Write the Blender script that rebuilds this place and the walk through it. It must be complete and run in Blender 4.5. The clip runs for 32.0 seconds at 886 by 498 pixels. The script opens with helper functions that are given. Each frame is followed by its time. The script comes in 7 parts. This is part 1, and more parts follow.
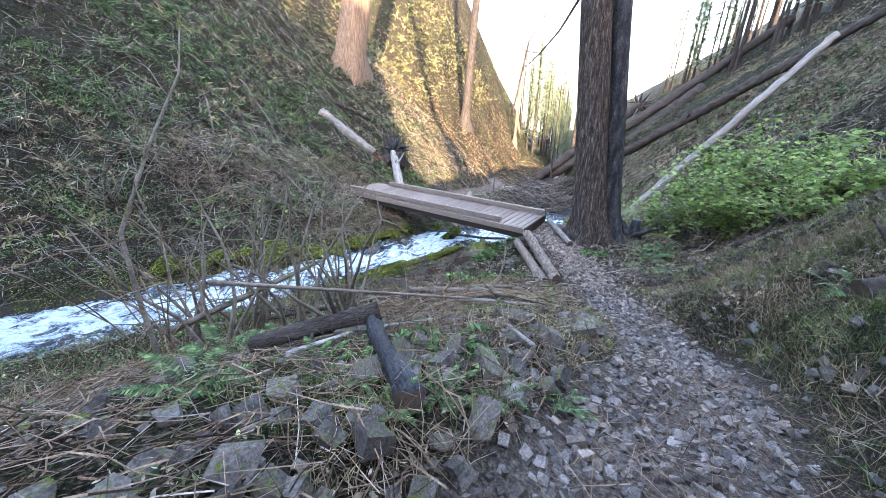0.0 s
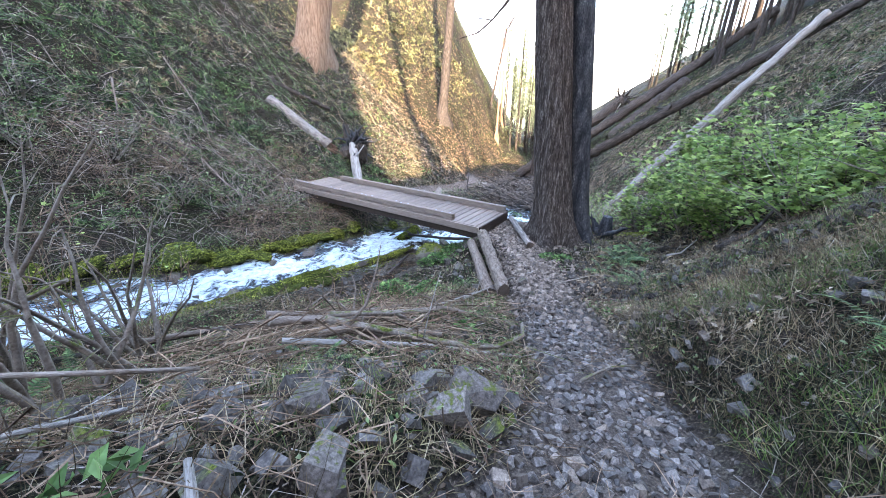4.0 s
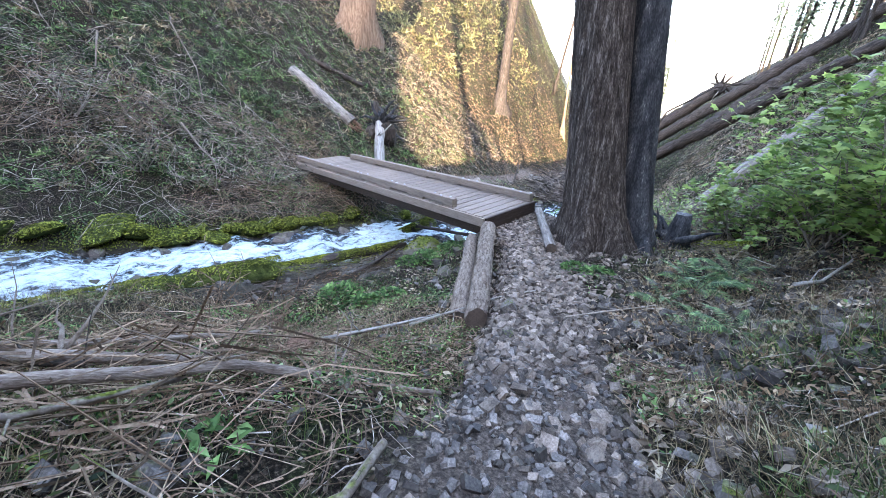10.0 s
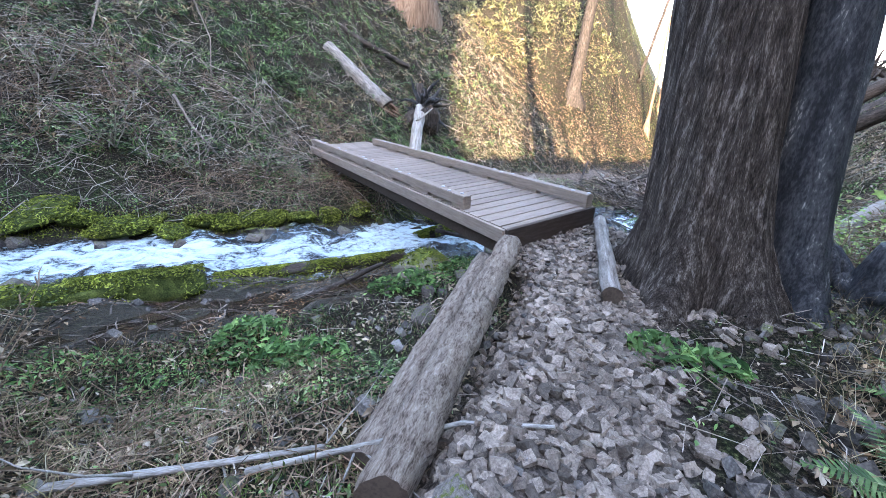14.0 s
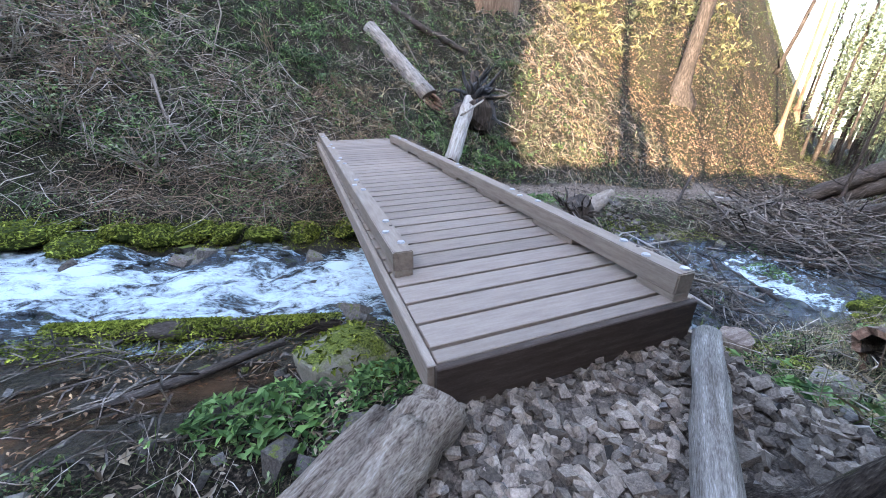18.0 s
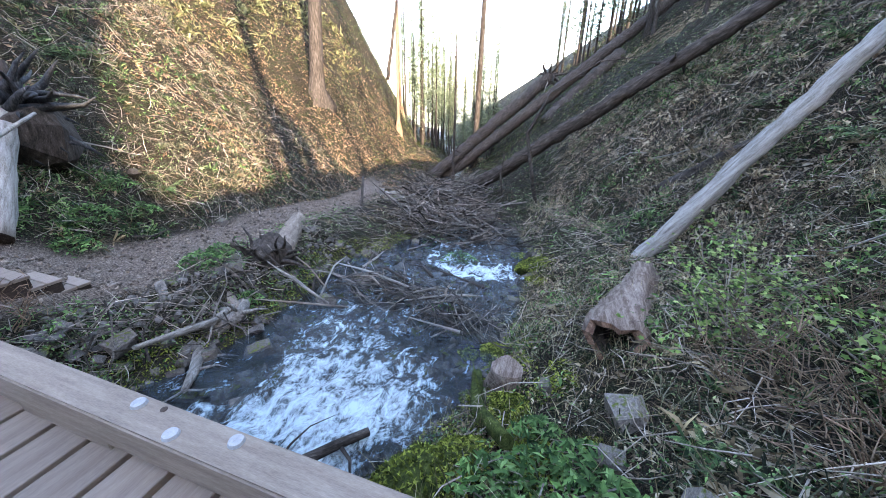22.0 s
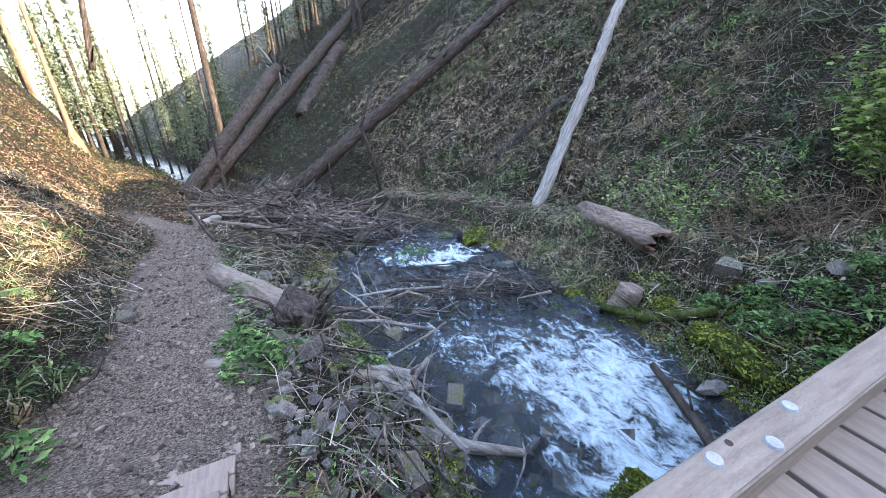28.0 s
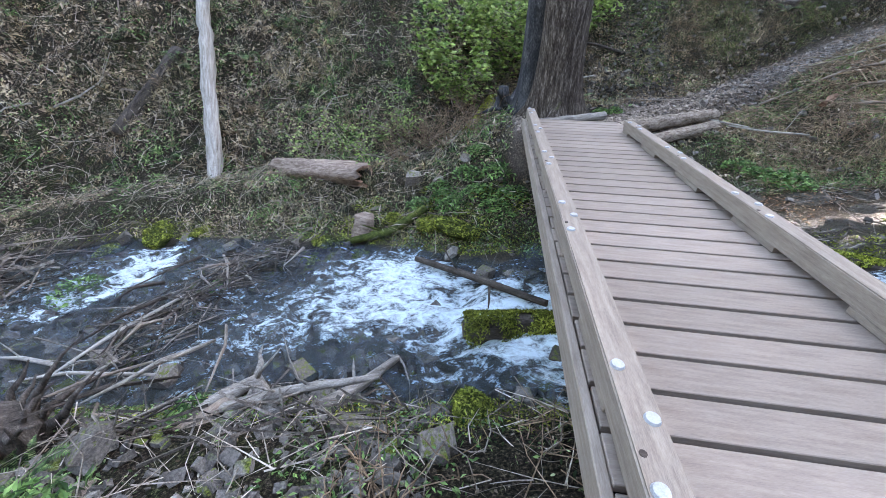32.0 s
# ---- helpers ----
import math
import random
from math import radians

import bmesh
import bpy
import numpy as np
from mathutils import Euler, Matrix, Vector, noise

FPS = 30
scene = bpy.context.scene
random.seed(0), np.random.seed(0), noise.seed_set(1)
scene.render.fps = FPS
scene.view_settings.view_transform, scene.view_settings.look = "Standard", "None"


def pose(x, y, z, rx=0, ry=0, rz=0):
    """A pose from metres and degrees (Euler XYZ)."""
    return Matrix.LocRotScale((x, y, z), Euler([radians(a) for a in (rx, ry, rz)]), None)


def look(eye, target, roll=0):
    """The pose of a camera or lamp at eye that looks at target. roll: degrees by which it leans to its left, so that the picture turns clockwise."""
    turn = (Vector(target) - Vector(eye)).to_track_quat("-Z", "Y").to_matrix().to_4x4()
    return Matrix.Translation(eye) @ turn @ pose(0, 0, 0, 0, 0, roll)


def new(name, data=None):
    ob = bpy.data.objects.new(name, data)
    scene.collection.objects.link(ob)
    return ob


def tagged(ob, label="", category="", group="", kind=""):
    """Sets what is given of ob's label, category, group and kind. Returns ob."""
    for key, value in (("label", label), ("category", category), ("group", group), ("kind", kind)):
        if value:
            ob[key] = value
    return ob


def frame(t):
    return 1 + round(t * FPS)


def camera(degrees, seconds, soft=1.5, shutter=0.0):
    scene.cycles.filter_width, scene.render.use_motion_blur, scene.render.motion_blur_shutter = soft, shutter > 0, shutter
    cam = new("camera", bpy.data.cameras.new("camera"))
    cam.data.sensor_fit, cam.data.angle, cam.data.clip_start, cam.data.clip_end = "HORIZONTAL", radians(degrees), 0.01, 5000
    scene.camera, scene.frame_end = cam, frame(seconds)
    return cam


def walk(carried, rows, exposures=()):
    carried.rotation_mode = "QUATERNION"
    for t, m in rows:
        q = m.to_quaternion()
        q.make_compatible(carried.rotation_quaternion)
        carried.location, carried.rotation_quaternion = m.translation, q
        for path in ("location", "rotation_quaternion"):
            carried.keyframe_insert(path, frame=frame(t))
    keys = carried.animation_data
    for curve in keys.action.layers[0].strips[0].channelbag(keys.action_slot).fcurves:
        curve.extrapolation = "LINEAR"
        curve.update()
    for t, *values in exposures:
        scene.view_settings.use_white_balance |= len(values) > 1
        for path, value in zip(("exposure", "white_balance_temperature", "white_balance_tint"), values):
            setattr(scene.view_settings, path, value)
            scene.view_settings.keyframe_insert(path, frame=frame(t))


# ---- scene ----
LENS = 101.11
PATH = (
    (0, (-10.962, -4.594, 4.228), (-7.995, -2.432, 2.640), 0.07),
    (0.5, (-10.613, -4.619, 4.120), (-7.640, -2.482, 2.510), 0.33),
    (1, (-10.255, -4.630, 4.055), (-7.269, -2.501, 2.457), 0.32),
    (1.5, (-9.936, -4.631, 3.979), (-6.942, -2.517, 2.377), 0.44),
    (2, (-9.686, -4.660, 3.926), (-6.676, -2.550, 2.347), 0.42),
    (2.5, (-9.493, -4.702, 3.854), (-6.482, -2.603, 2.264), 0.46),
    (3, (-9.230, -4.709, 3.783), (-6.216, -2.614, 2.193), 0.30),
    (3.5, (-9.024, -4.780, 3.716), (-6.005, -2.695, 2.124), 0.35),
    (5.5, (-8.007, -4.766, 3.344), (-4.976, -2.708, 1.739), 0.22),
    (6, (-7.667, -4.806, 3.231), (-4.644, -2.738, 1.623), 0.09),
    (6.5, (-7.343, -4.932, 3.095), (-4.320, -2.848, 1.508), -0.13),
    (7, (-7.105, -5.049, 2.974), (-4.096, -2.960, 1.366), 0.09),
    (7.5, (-6.796, -5.033, 2.890), (-3.792, -2.930, 1.293), 0.18),
    (8, (-6.598, -5.090, 2.782), (-3.651, -2.910, 1.182), 0.25),
    (8.5, (-6.394, -4.923, 2.712), (-3.582, -2.583, 1.096), 0.57),
    (9, (-6.152, -4.788, 2.625), (-3.425, -2.336, 1.027), 0.42),
    (9.5, (-5.938, -4.670, 2.524), (-3.295, -2.141, 0.906), 0.58),
    (10, (-5.673, -4.470, 2.438), (-3.089, -1.873, 0.831), 0.39),
    (10.5, (-5.390, -4.396, 2.330), (-2.899, -1.706, 0.730), 0.38),
    (11, (-5.135, -4.211, 2.272), (-2.680, -1.497, 0.659), 0.59),
    (11.5, (-4.858, -4.057, 2.179), (-2.414, -1.325, 0.578), 0.43),
    (12, (-4.561, -3.948, 2.080), (-2.142, -1.200, 0.469), 0.41),
    (12.5, (-4.251, -3.723, 1.932), (-1.904, -0.912, 0.323), 0.52),
    (13, (-3.918, -3.572, 1.858), (-1.704, -0.658, 0.245), 0.41),
    (13.5, (-3.557, -3.360, 1.752), (-1.447, -0.372, 0.132), 0.38),
    (15.5, (-1.994, -2.779, 1.516), (-0.403, 0.506, -0.119), 0.46),
    (16, (-1.711, -2.477, 1.434), (-0.430, 0.932, -0.221), 0.76),
    (16.5, (-1.386, -2.169, 1.413), (-0.129, 1.256, -0.226), 0.25),
    (17, (-1.104, -1.903, 1.372), (0.160, 1.525, -0.256), 0.66),
    (17.5, (-0.854, -1.602, 1.333), (0.428, 1.823, -0.287), 0.61),
    (18, (-0.503, -1.362, 1.275), (0.821, 2.047, -0.346), 0.36),
    (18.5, (-0.199, -1.156, 1.218), (1.398, 2.139, -0.392), 0.41),
    (19, (-0.002, -0.911, 1.230), (1.696, 2.332, -0.382), 0.51),
    (19.5, (0.292, -0.718, 1.243), (2.031, 2.497, -0.382), 0.10),
    (20, (0.556, -0.503, 1.247), (2.965, 2.252, -0.368), 0.54),
    (20.5, (0.785, -0.138, 1.240), (3.800, 1.929, -0.383), 0.67),
    (21, (1.022, 0.155, 1.230), (4.383, 1.578, -0.407), 0.72),
    (21.5, (1.168, 0.389, 1.351), (4.641, 1.590, -0.230), 0.68),
    (22, (1.096, 0.695, 1.385), (4.569, 1.890, -0.199), 1.00),
    (22.5, (1.098, 1.038, 1.370), (4.569, 2.221, -0.230), 0.83),
    (23, (1.234, 1.470, 1.367), (4.712, 2.638, -0.226), 0.80),
    (23.5, (1.202, 1.946, 1.345), (4.691, 3.098, -0.235), 0.83),
    (24, (1.258, 2.407, 1.301), (4.738, 3.549, -0.307), 0.54),
    (24.5, (1.337, 2.918, 1.319), (4.840, 4.028, -0.262), 0.54),
    (25, (1.307, 3.414, 1.360), (4.873, 4.289, -0.228), 0.39),
    (25.5, (1.417, 3.963, 1.309), (5.076, 3.791, -0.299), 0.39),
    (26, (1.330, 4.421, 1.345), (4.975, 3.976, -0.241), 0.14),
    (26.5, (1.298, 4.876, 1.357), (4.682, 3.498, -0.270), 0.12),
    (28.5, (1.522, 7.139, 1.399), (4.783, 5.516, -0.254), -0.16),
    (29, (1.747, 7.409, 1.330), (4.967, 5.745, -0.361), -0.26),
    (29.5, (1.900, 7.600, 1.398), (4.986, 5.697, -0.292), -0.55),
    (30, (2.035, 7.809, 1.460), (4.965, 5.691, -0.250), -0.65),
    (30.5, (2.190, 7.907, 1.389), (4.336, 5.011, -0.346), 0.17),
    (31, (2.247, 7.915, 1.436), (3.144, 4.436, -0.324), 0.88),
    (31.5, (2.279, 8.009, 1.450), (2.658, 4.448, -0.331), 1.41),
    (32, (2.333, 7.947, 1.394), (2.811, 4.520, -0.612), 1.14),
)
cam = camera(LENS, 32.0, soft=0.75, shutter=0.0)
walk(cam, [(t, look(eye, target, roll)) for t, eye, target, roll in PATH], exposures=((0.0, 4.42, 6950, 17), (13.0, 4.45, 6750, 15), (18.0, 4.24, 6900, 15), (20.0, 3.8, 6950, 15), (22.0, 4.0, 6650, 14), (26.0, 4.12, 6500, 14), (29.0, 4.25, 7150, 18), (30.0, 4.35, 7350, 19), (32.0, 4.4, 7800, 15)))

# ---- world, sun ----
SUN_AZ, SUN_EL = 225.0, 29.0        # compass from +y towards +x, and height
world = bpy.data.worlds.new("world")
scene.world = world
world.use_nodes = True
wn = world.node_tree
wn.nodes.clear()
w_out = wn.nodes.new("ShaderNodeOutputWorld")
w_bg = wn.nodes.new("ShaderNodeBackground")
w_sky = wn.nodes.new("ShaderNodeTexSky")
w_sky.sky_type = "NISHITA"
w_sky.sun_disc = False
w_sky.sun_elevation = radians(SUN_EL)
w_sky.sun_rotation = radians(SUN_AZ)
w_sky.air_density, w_sky.dust_density, w_sky.ozone_density = 1.0, 1.0, 1.0
w_bg.inputs["Strength"].default_value = 0.15
wn.links.new(w_sky.outputs[0], w_bg.inputs[0])
wn.links.new(w_bg.outputs[0], w_out.inputs[0])
sun_data = bpy.data.lights.new("sun", "SUN")
sun_data.energy, sun_data.angle, sun_data.color = 2.0, radians(0.6), (1.0, 0.86, 0.67)
sun = new("sun", sun_data)
sun_dir = Vector((math.sin(radians(SUN_AZ)) * math.cos(radians(SUN_EL)), math.cos(radians(SUN_AZ)) * math.cos(radians(SUN_EL)), math.sin(radians(SUN_EL))))
sun.matrix_world = look(sun_dir * 100, (0, 0, 0))

# ---- materials ----
def material(name, rough=0.8, metal=0.0, spec=0.08):
    m = bpy.data.materials.new(name)
    m.use_nodes = True
    n = m.node_tree.nodes
    b = n["Principled BSDF"]
    b.inputs["Roughness"].default_value = rough
    b.inputs["Metallic"].default_value = metal
    b.inputs["Specular IOR Level"].default_value = spec
    return m, m.node_tree, b


def coords(nt, scale=(1, 1, 1), kind="Object"):
    tc = nt.nodes.new("ShaderNodeTexCoord")
    mp = nt.nodes.new("ShaderNodeMapping")
    mp.inputs["Scale"].default_value = scale
    nt.links.new(tc.outputs[kind], mp.inputs[0])
    return mp.outputs[0]


def noise_tex(nt, vec, scale, detail=4.0, rough=0.6, distort=0.0):
    t = nt.nodes.new("ShaderNodeTexNoise")
    t.inputs["Scale"].default_value = scale
    t.inputs["Detail"].default_value = detail
    t.inputs["Roughness"].default_value = rough
    t.inputs["Distortion"].default_value = distort
    nt.links.new(vec, t.inputs["Vector"])
    return t.outputs["Fac"]


def ramp(nt, fac, stops):
    r = nt.nodes.new("ShaderNodeValToRGB")
    e = r.color_ramp.elements
    while len(e) < len(stops):
        e.new(0.5)
    for el, (p, c) in zip(e, stops):
        el.position = p
        el.color = (*c, 1) if len(c) == 3 else c
    nt.links.new(fac, r.inputs[0])
    return r.outputs[0]


def mix(nt, fac, a, b, kind="MIX"):
    m = nt.nodes.new("ShaderNodeMix")
    m.data_type, m.blend_type = "RGBA", kind
    for i, v in ((0, fac), (6, a), (7, b)):
        if hasattr(v, "is_linked"):
            nt.links.new(v, m.inputs[i])
        else:
            m.inputs[i].default_value = v if i == 0 else (*v, 1)
    return m.outputs[2]


def bump(nt, bsdf, height, strength=0.5, dist=0.02):
    b = nt.nodes.new("ShaderNodeBump")
    b.inputs["Strength"].default_value = strength
    b.inputs["Distance"].default_value = dist
    nt.links.new(height, b.inputs["Height"])
    nt.links.new(b.outputs[0], bsdf.inputs["Normal"])


def rand_fac(nt, island=False):
    if island:
        g = nt.nodes.new("ShaderNodeNewGeometry")
        return g.outputs["Random Per Island"]
    return nt.nodes.new("ShaderNodeObjectInfo").outputs["Random"]


def attr_fac(nt, name):
    a = nt.nodes.new("ShaderNodeAttribute")
    a.attribute_name = name
    return a.outputs["Fac"]


def speckled(name, stops, scale=20.0, rough=0.85, fine=120.0, stretch=(1, 1, 1), bump_s=0.6, bump_d=0.01, island=None, vary=0.35, kind="Object", moss=None, spec=0.08):
    """A surface of two scales of noise between the stops, with relief; island: shade varied piece by piece."""
    m, nt, b = material(name, rough, spec=spec)
    v = coords(nt, stretch, kind)
    n1, n2 = noise_tex(nt, v, scale, 6), noise_tex(nt, v, fine, 4)
    both = nt.nodes.new("ShaderNodeMath")
    both.operation = "MULTIPLY_ADD"
    nt.links.new(n2, both.inputs[0])
    both.inputs[1].default_value = 0.5
    h = nt.nodes.new("ShaderNodeMath")
    h.operation = "MULTIPLY"
    nt.links.new(n1, h.inputs[0])
    h.inputs[1].default_value = 0.6
    nt.links.new(h.outputs[0], both.inputs[2])
    col = ramp(nt, both.outputs[0], stops)
    if island is not None:
        r = rand_fac(nt, island)
        mr = nt.nodes.new("ShaderNodeMapRange")
        nt.links.new(r, mr.inputs[0])
        mr.inputs[3].default_value, mr.inputs[4].default_value = 1 - vary, 1 + vary
        hs = nt.nodes.new("ShaderNodeHueSaturation")
        nt.links.new(mr.outputs[0], hs.inputs["Value"])
        nt.links.new(col, hs.inputs["Color"])
        col = hs.outputs[0]
    if moss:
        nm = noise_tex(nt, coords(nt, (1, 1, 1), kind), moss[1], 5)
        g = nt.nodes.new("ShaderNodeNewGeometry")
        sx = nt.nodes.new("ShaderNodeSeparateXYZ")
        nt.links.new(g.outputs["Normal"], sx.inputs[0])
        ad = nt.nodes.new("ShaderNodeMath")
        ad.operation = "MULTIPLY_ADD"
        nt.links.new(sx.outputs["Z"], ad.inputs[0])
        ad.inputs[1].default_value = 0.25
        nt.links.new(nm, ad.inputs[2])
        mk = ramp(nt, ad.outputs[0], ((moss[0], (0, 0, 0)), (moss[0] + 0.1, (1, 1, 1))))
        mc = ramp(nt, n2, ((0.35, (0.02, 0.027, 0.006)), (0.65, (0.13, 0.145, 0.03))))
        col = mix(nt, mk, col, mc)
    nt.links.new(col, b.inputs["Base Color"])
    bump(nt, b, both.outputs[0], bump_s, bump_d)
    return m


def soil_material():
    """Forest floor: dark soil with the shade of gaps put into its colour, dead leaves and moss by noise; the trodden
    way by the attribute 'way', wet bed by 'bed'.
    """
    m, nt, b = material("forest_floor", 0.9, spec=0.06)
    v = coords(nt)
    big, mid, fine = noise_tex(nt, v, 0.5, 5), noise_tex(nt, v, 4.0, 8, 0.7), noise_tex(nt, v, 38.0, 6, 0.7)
    # lowest stops of litter and green near black, as painted shade between the pieces
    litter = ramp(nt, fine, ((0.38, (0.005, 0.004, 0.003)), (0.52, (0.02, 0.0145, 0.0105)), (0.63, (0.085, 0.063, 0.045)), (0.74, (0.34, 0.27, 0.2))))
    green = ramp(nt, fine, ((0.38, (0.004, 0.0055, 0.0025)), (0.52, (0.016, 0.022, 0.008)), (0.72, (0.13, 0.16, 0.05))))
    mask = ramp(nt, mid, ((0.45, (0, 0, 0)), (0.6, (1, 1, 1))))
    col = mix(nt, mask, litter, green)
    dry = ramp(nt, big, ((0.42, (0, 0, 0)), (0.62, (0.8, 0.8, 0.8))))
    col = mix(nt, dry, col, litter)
    way = ramp(nt, fine, ((0.3, (0.02, 0.016, 0.013)), (0.5, (0.085, 0.066, 0.053)), (0.7, (0.21, 0.165, 0.135))))
    col = mix(nt, attr_fac(nt, "way"), col, way)
    dry_way = ramp(nt, fine, ((0.34, (0.02, 0.015, 0.012)), (0.48, (0.115, 0.087, 0.068)), (0.64, (0.3, 0.24, 0.192))))
    dry_way = mix(nt, 0.55, dry_way, ramp(nt, mid, ((0.35, (0.45, 0.43, 0.4)), (0.65, (1, 1, 1)))), "MULTIPLY")
    col = mix(nt, attr_fac(nt, "dry"), col, dry_way)
    bed = ramp(nt, fine, ((0.35, (0.012, 0.012, 0.012)), (0.6, (0.06, 0.05, 0.035))))
    col = mix(nt, attr_fac(nt, "bed"), col, bed)
    nt.links.new(col, b.inputs["Base Color"])
    nt.links.new(ramp(nt, attr_fac(nt, "bed"), ((0.0, (0.9, 0.9, 0.9)), (1.0, (0.3, 0.3, 0.3)))), b.inputs["Roughness"])
    add = nt.nodes.new("ShaderNodeMath")
    add.operation = "ADD"
    nt.links.new(fine, add.inputs[0])
    nt.links.new(mid, add.inputs[1])
    bump(nt, b, add.outputs[0], 0.9, 0.05)
    return m


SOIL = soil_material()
PLANK = speckled("weathered_deck_board", ((0.3, (0.118, 0.09, 0.071)), (0.5, (0.165, 0.128, 0.102)), (0.7, (0.215, 0.172, 0.14))), 3.0, 0.75, 30.0, (1.2, 12, 12), 0.4, 0.004, False, 0.13)
BEAM = speckled("weathered_beam", ((0.3, (0.105, 0.08, 0.061)), (0.5, (0.165, 0.129, 0.101)), (0.7, (0.235, 0.19, 0.152))), 3.0, 0.75, 30.0, (12, 1.2, 12), 0.4, 0.004, False, 0.1)
BEAM_DARK = speckled("dark_brown_board", ((0.3, (0.018, 0.013, 0.01)), (0.55, (0.042, 0.03, 0.024)), (0.75, (0.075, 0.056, 0.044))), 4.0, 0.75, 40.0, (1.2, 8, 8), 0.3, 0.003)
STEEL = speckled("galvanised_steel", ((0.3, (0.17, 0.17, 0.17)), (0.7, (0.32, 0.32, 0.32))), 30.0, 0.4, 150.0, bump_s=0.1)
BARK = speckled("cedar_bark", ((0.3, (0.006, 0.0045, 0.004)), (0.46, (0.026, 0.019, 0.015)), (0.58, (0.07, 0.054, 0.043)), (0.72, (0.24, 0.205, 0.175))), 1.8, 0.9, 9.0, (11, 11, 1.5), 1.0, 0.07, moss=(0.72, 1.5))
BARK_LOG = speckled("peeled_log_bark", ((0.28, (0.03, 0.021, 0.015)), (0.45, (0.115, 0.085, 0.064)), (0.6, (0.2, 0.16, 0.127)), (0.78, (0.33, 0.28, 0.235))), 3.0, 0.85, 25.0, (5, 5, 1.2), 0.9, 0.02)


BARK_SCALY = speckled("scaly_log_bark", ((0.3, (0.018, 0.013, 0.01)), (0.43, (0.07, 0.05, 0.037)), (0.53, (0.17, 0.129, 0.098)), (0.65, (0.27, 0.218, 0.172)), (0.76, (0.38, 0.325, 0.275))), 4.5, 0.9, 20.0, (6, 6, 1.7), 1.0, 0.05)
DRIFT = speckled("grey_driftwood", ((0.28, (0.025, 0.02, 0.017)), (0.45, (0.1, 0.084, 0.07)), (0.6, (0.21, 0.185, 0.16)), (0.75, (0.4, 0.365, 0.325))), 3.0, 0.88, 25.0, (8, 8, 1), 0.9, 0.02)
BARK_DARK = speckled("dark_dead_wood", ((0.25, (0.006, 0.005, 0.0045)), (0.45, (0.024, 0.019, 0.015)), (0.6, (0.06, 0.048, 0.04)), (0.78, (0.16, 0.135, 0.115))), 3.0, 0.9, 25.0, (4, 4, 1), 0.9, 0.02)
SILVER = speckled("silver_dead_wood", ((0.3, (0.035, 0.029, 0.024)), (0.45, (0.15, 0.13, 0.11)), (0.58, (0.26, 0.235, 0.205)), (0.75, (0.4, 0.37, 0.335))), 2.5, 0.85, 25.0, (7, 7, 0.8), 0.8, 0.015)
REDWOOD = speckled("rotten_red_wood", ((0.3, (0.02, 0.011, 0.007)), (0.5, (0.11, 0.06, 0.04)), (0.72, (0.3, 0.19, 0.13))), 3.0, 0.9, 25.0, (6, 6, 1), 0.9, 0.02)
TWIG = speckled("dead_twig", ((0.25, (0.04, 0.03, 0.022)), (0.5, (0.17, 0.135, 0.105)), (0.75, (0.4, 0.35, 0.3))), 6.0, 0.9, 60.0, island=True, vary=0.8, bump_s=0.3)
CUT = speckled("sawn_log_end", ((0.3, (0.03, 0.022, 0.016)), (0.6, (0.09, 0.066, 0.05))), 8.0, 0.9, 60.0)
MOSSY = speckled("moss_covered", ((0.3, (0.005, 0.007, 0.003)), (0.45, (0.016, 0.021, 0.006)), (0.58, (0.045, 0.055, 0.014)), (0.75, (0.12, 0.135, 0.035))), 6.0, 0.95, 60.0, bump_s=1.0, bump_d=0.03)
STONE = speckled("grey_basalt", ((0.3, (0.016, 0.013, 0.011)), (0.5, (0.07, 0.059, 0.05)), (0.7, (0.17, 0.145, 0.124))), 7.0, 0.75, 60.0, island=False, vary=0.55, bump_s=0.4, bump_d=0.02, moss=(0.74, 3.0))
GRAVEL = speckled("broken_basalt_gravel", ((0.3, (0.016, 0.0125, 0.01)), (0.5, (0.1, 0.077, 0.06)), (0.7, (0.22, 0.175, 0.138))), 9.0, 0.7, 80.0, island=True, vary=0.6, bump_s=0.25, bump_d=0.004)
TWIG_BROWN = speckled("dead_bracken", ((0.25, (0.03, 0.018, 0.012)), (0.5, (0.13, 0.085, 0.055)), (0.75, (0.3, 0.22, 0.15))), 6.0, 0.9, 60.0, island=True, vary=0.7, bump_s=0.3)
CHARRED = speckled("charred_wood", ((0.3, (0.006, 0.006, 0.006)), (0.5, (0.02, 0.02, 0.022)), (0.66, (0.06, 0.06, 0.06)), (0.8, (0.35, 0.32, 0.29))), 2.5, 0.6, 18.0, (3, 3, 1), 0.8, 0.03)
RAMP_STONE = speckled("ramp_basalt", ((0.3, (0.03, 0.024, 0.019)), (0.5, (0.108, 0.084, 0.066)), (0.7, (0.215, 0.172, 0.137))), 2.0, 0.75, 9.0, island=False, vary=0.55, bump_s=0.3, bump_d=0.05)
GRAVEL_WET = speckled("wet_basalt_gravel", ((0.28, (0.014, 0.0115, 0.01)), (0.5, (0.064, 0.053, 0.045)), (0.72, (0.19, 0.16, 0.136))), 9.0, 0.5, 80.0, island=True, vary=0.7, bump_s=0.25, bump_d=0.004, spec=0.2)
STONE_MOSS = speckled("mossy_boulder", ((0.25, (0.05, 0.042, 0.03)), (0.5, (0.13, 0.115, 0.085)), (0.75, (0.22, 0.2, 0.16))), 6.0, 0.85, 60.0, bump_s=0.7, bump_d=0.02, moss=(0.62, 1.6))
# ---- the lie of the land ----
def table(*rows):
    xs = [r[0] for r in rows]
    cols = list(zip(*[r[1:] for r in rows]))
    return lambda x: [np.interp(x, xs, c) for c in cols]


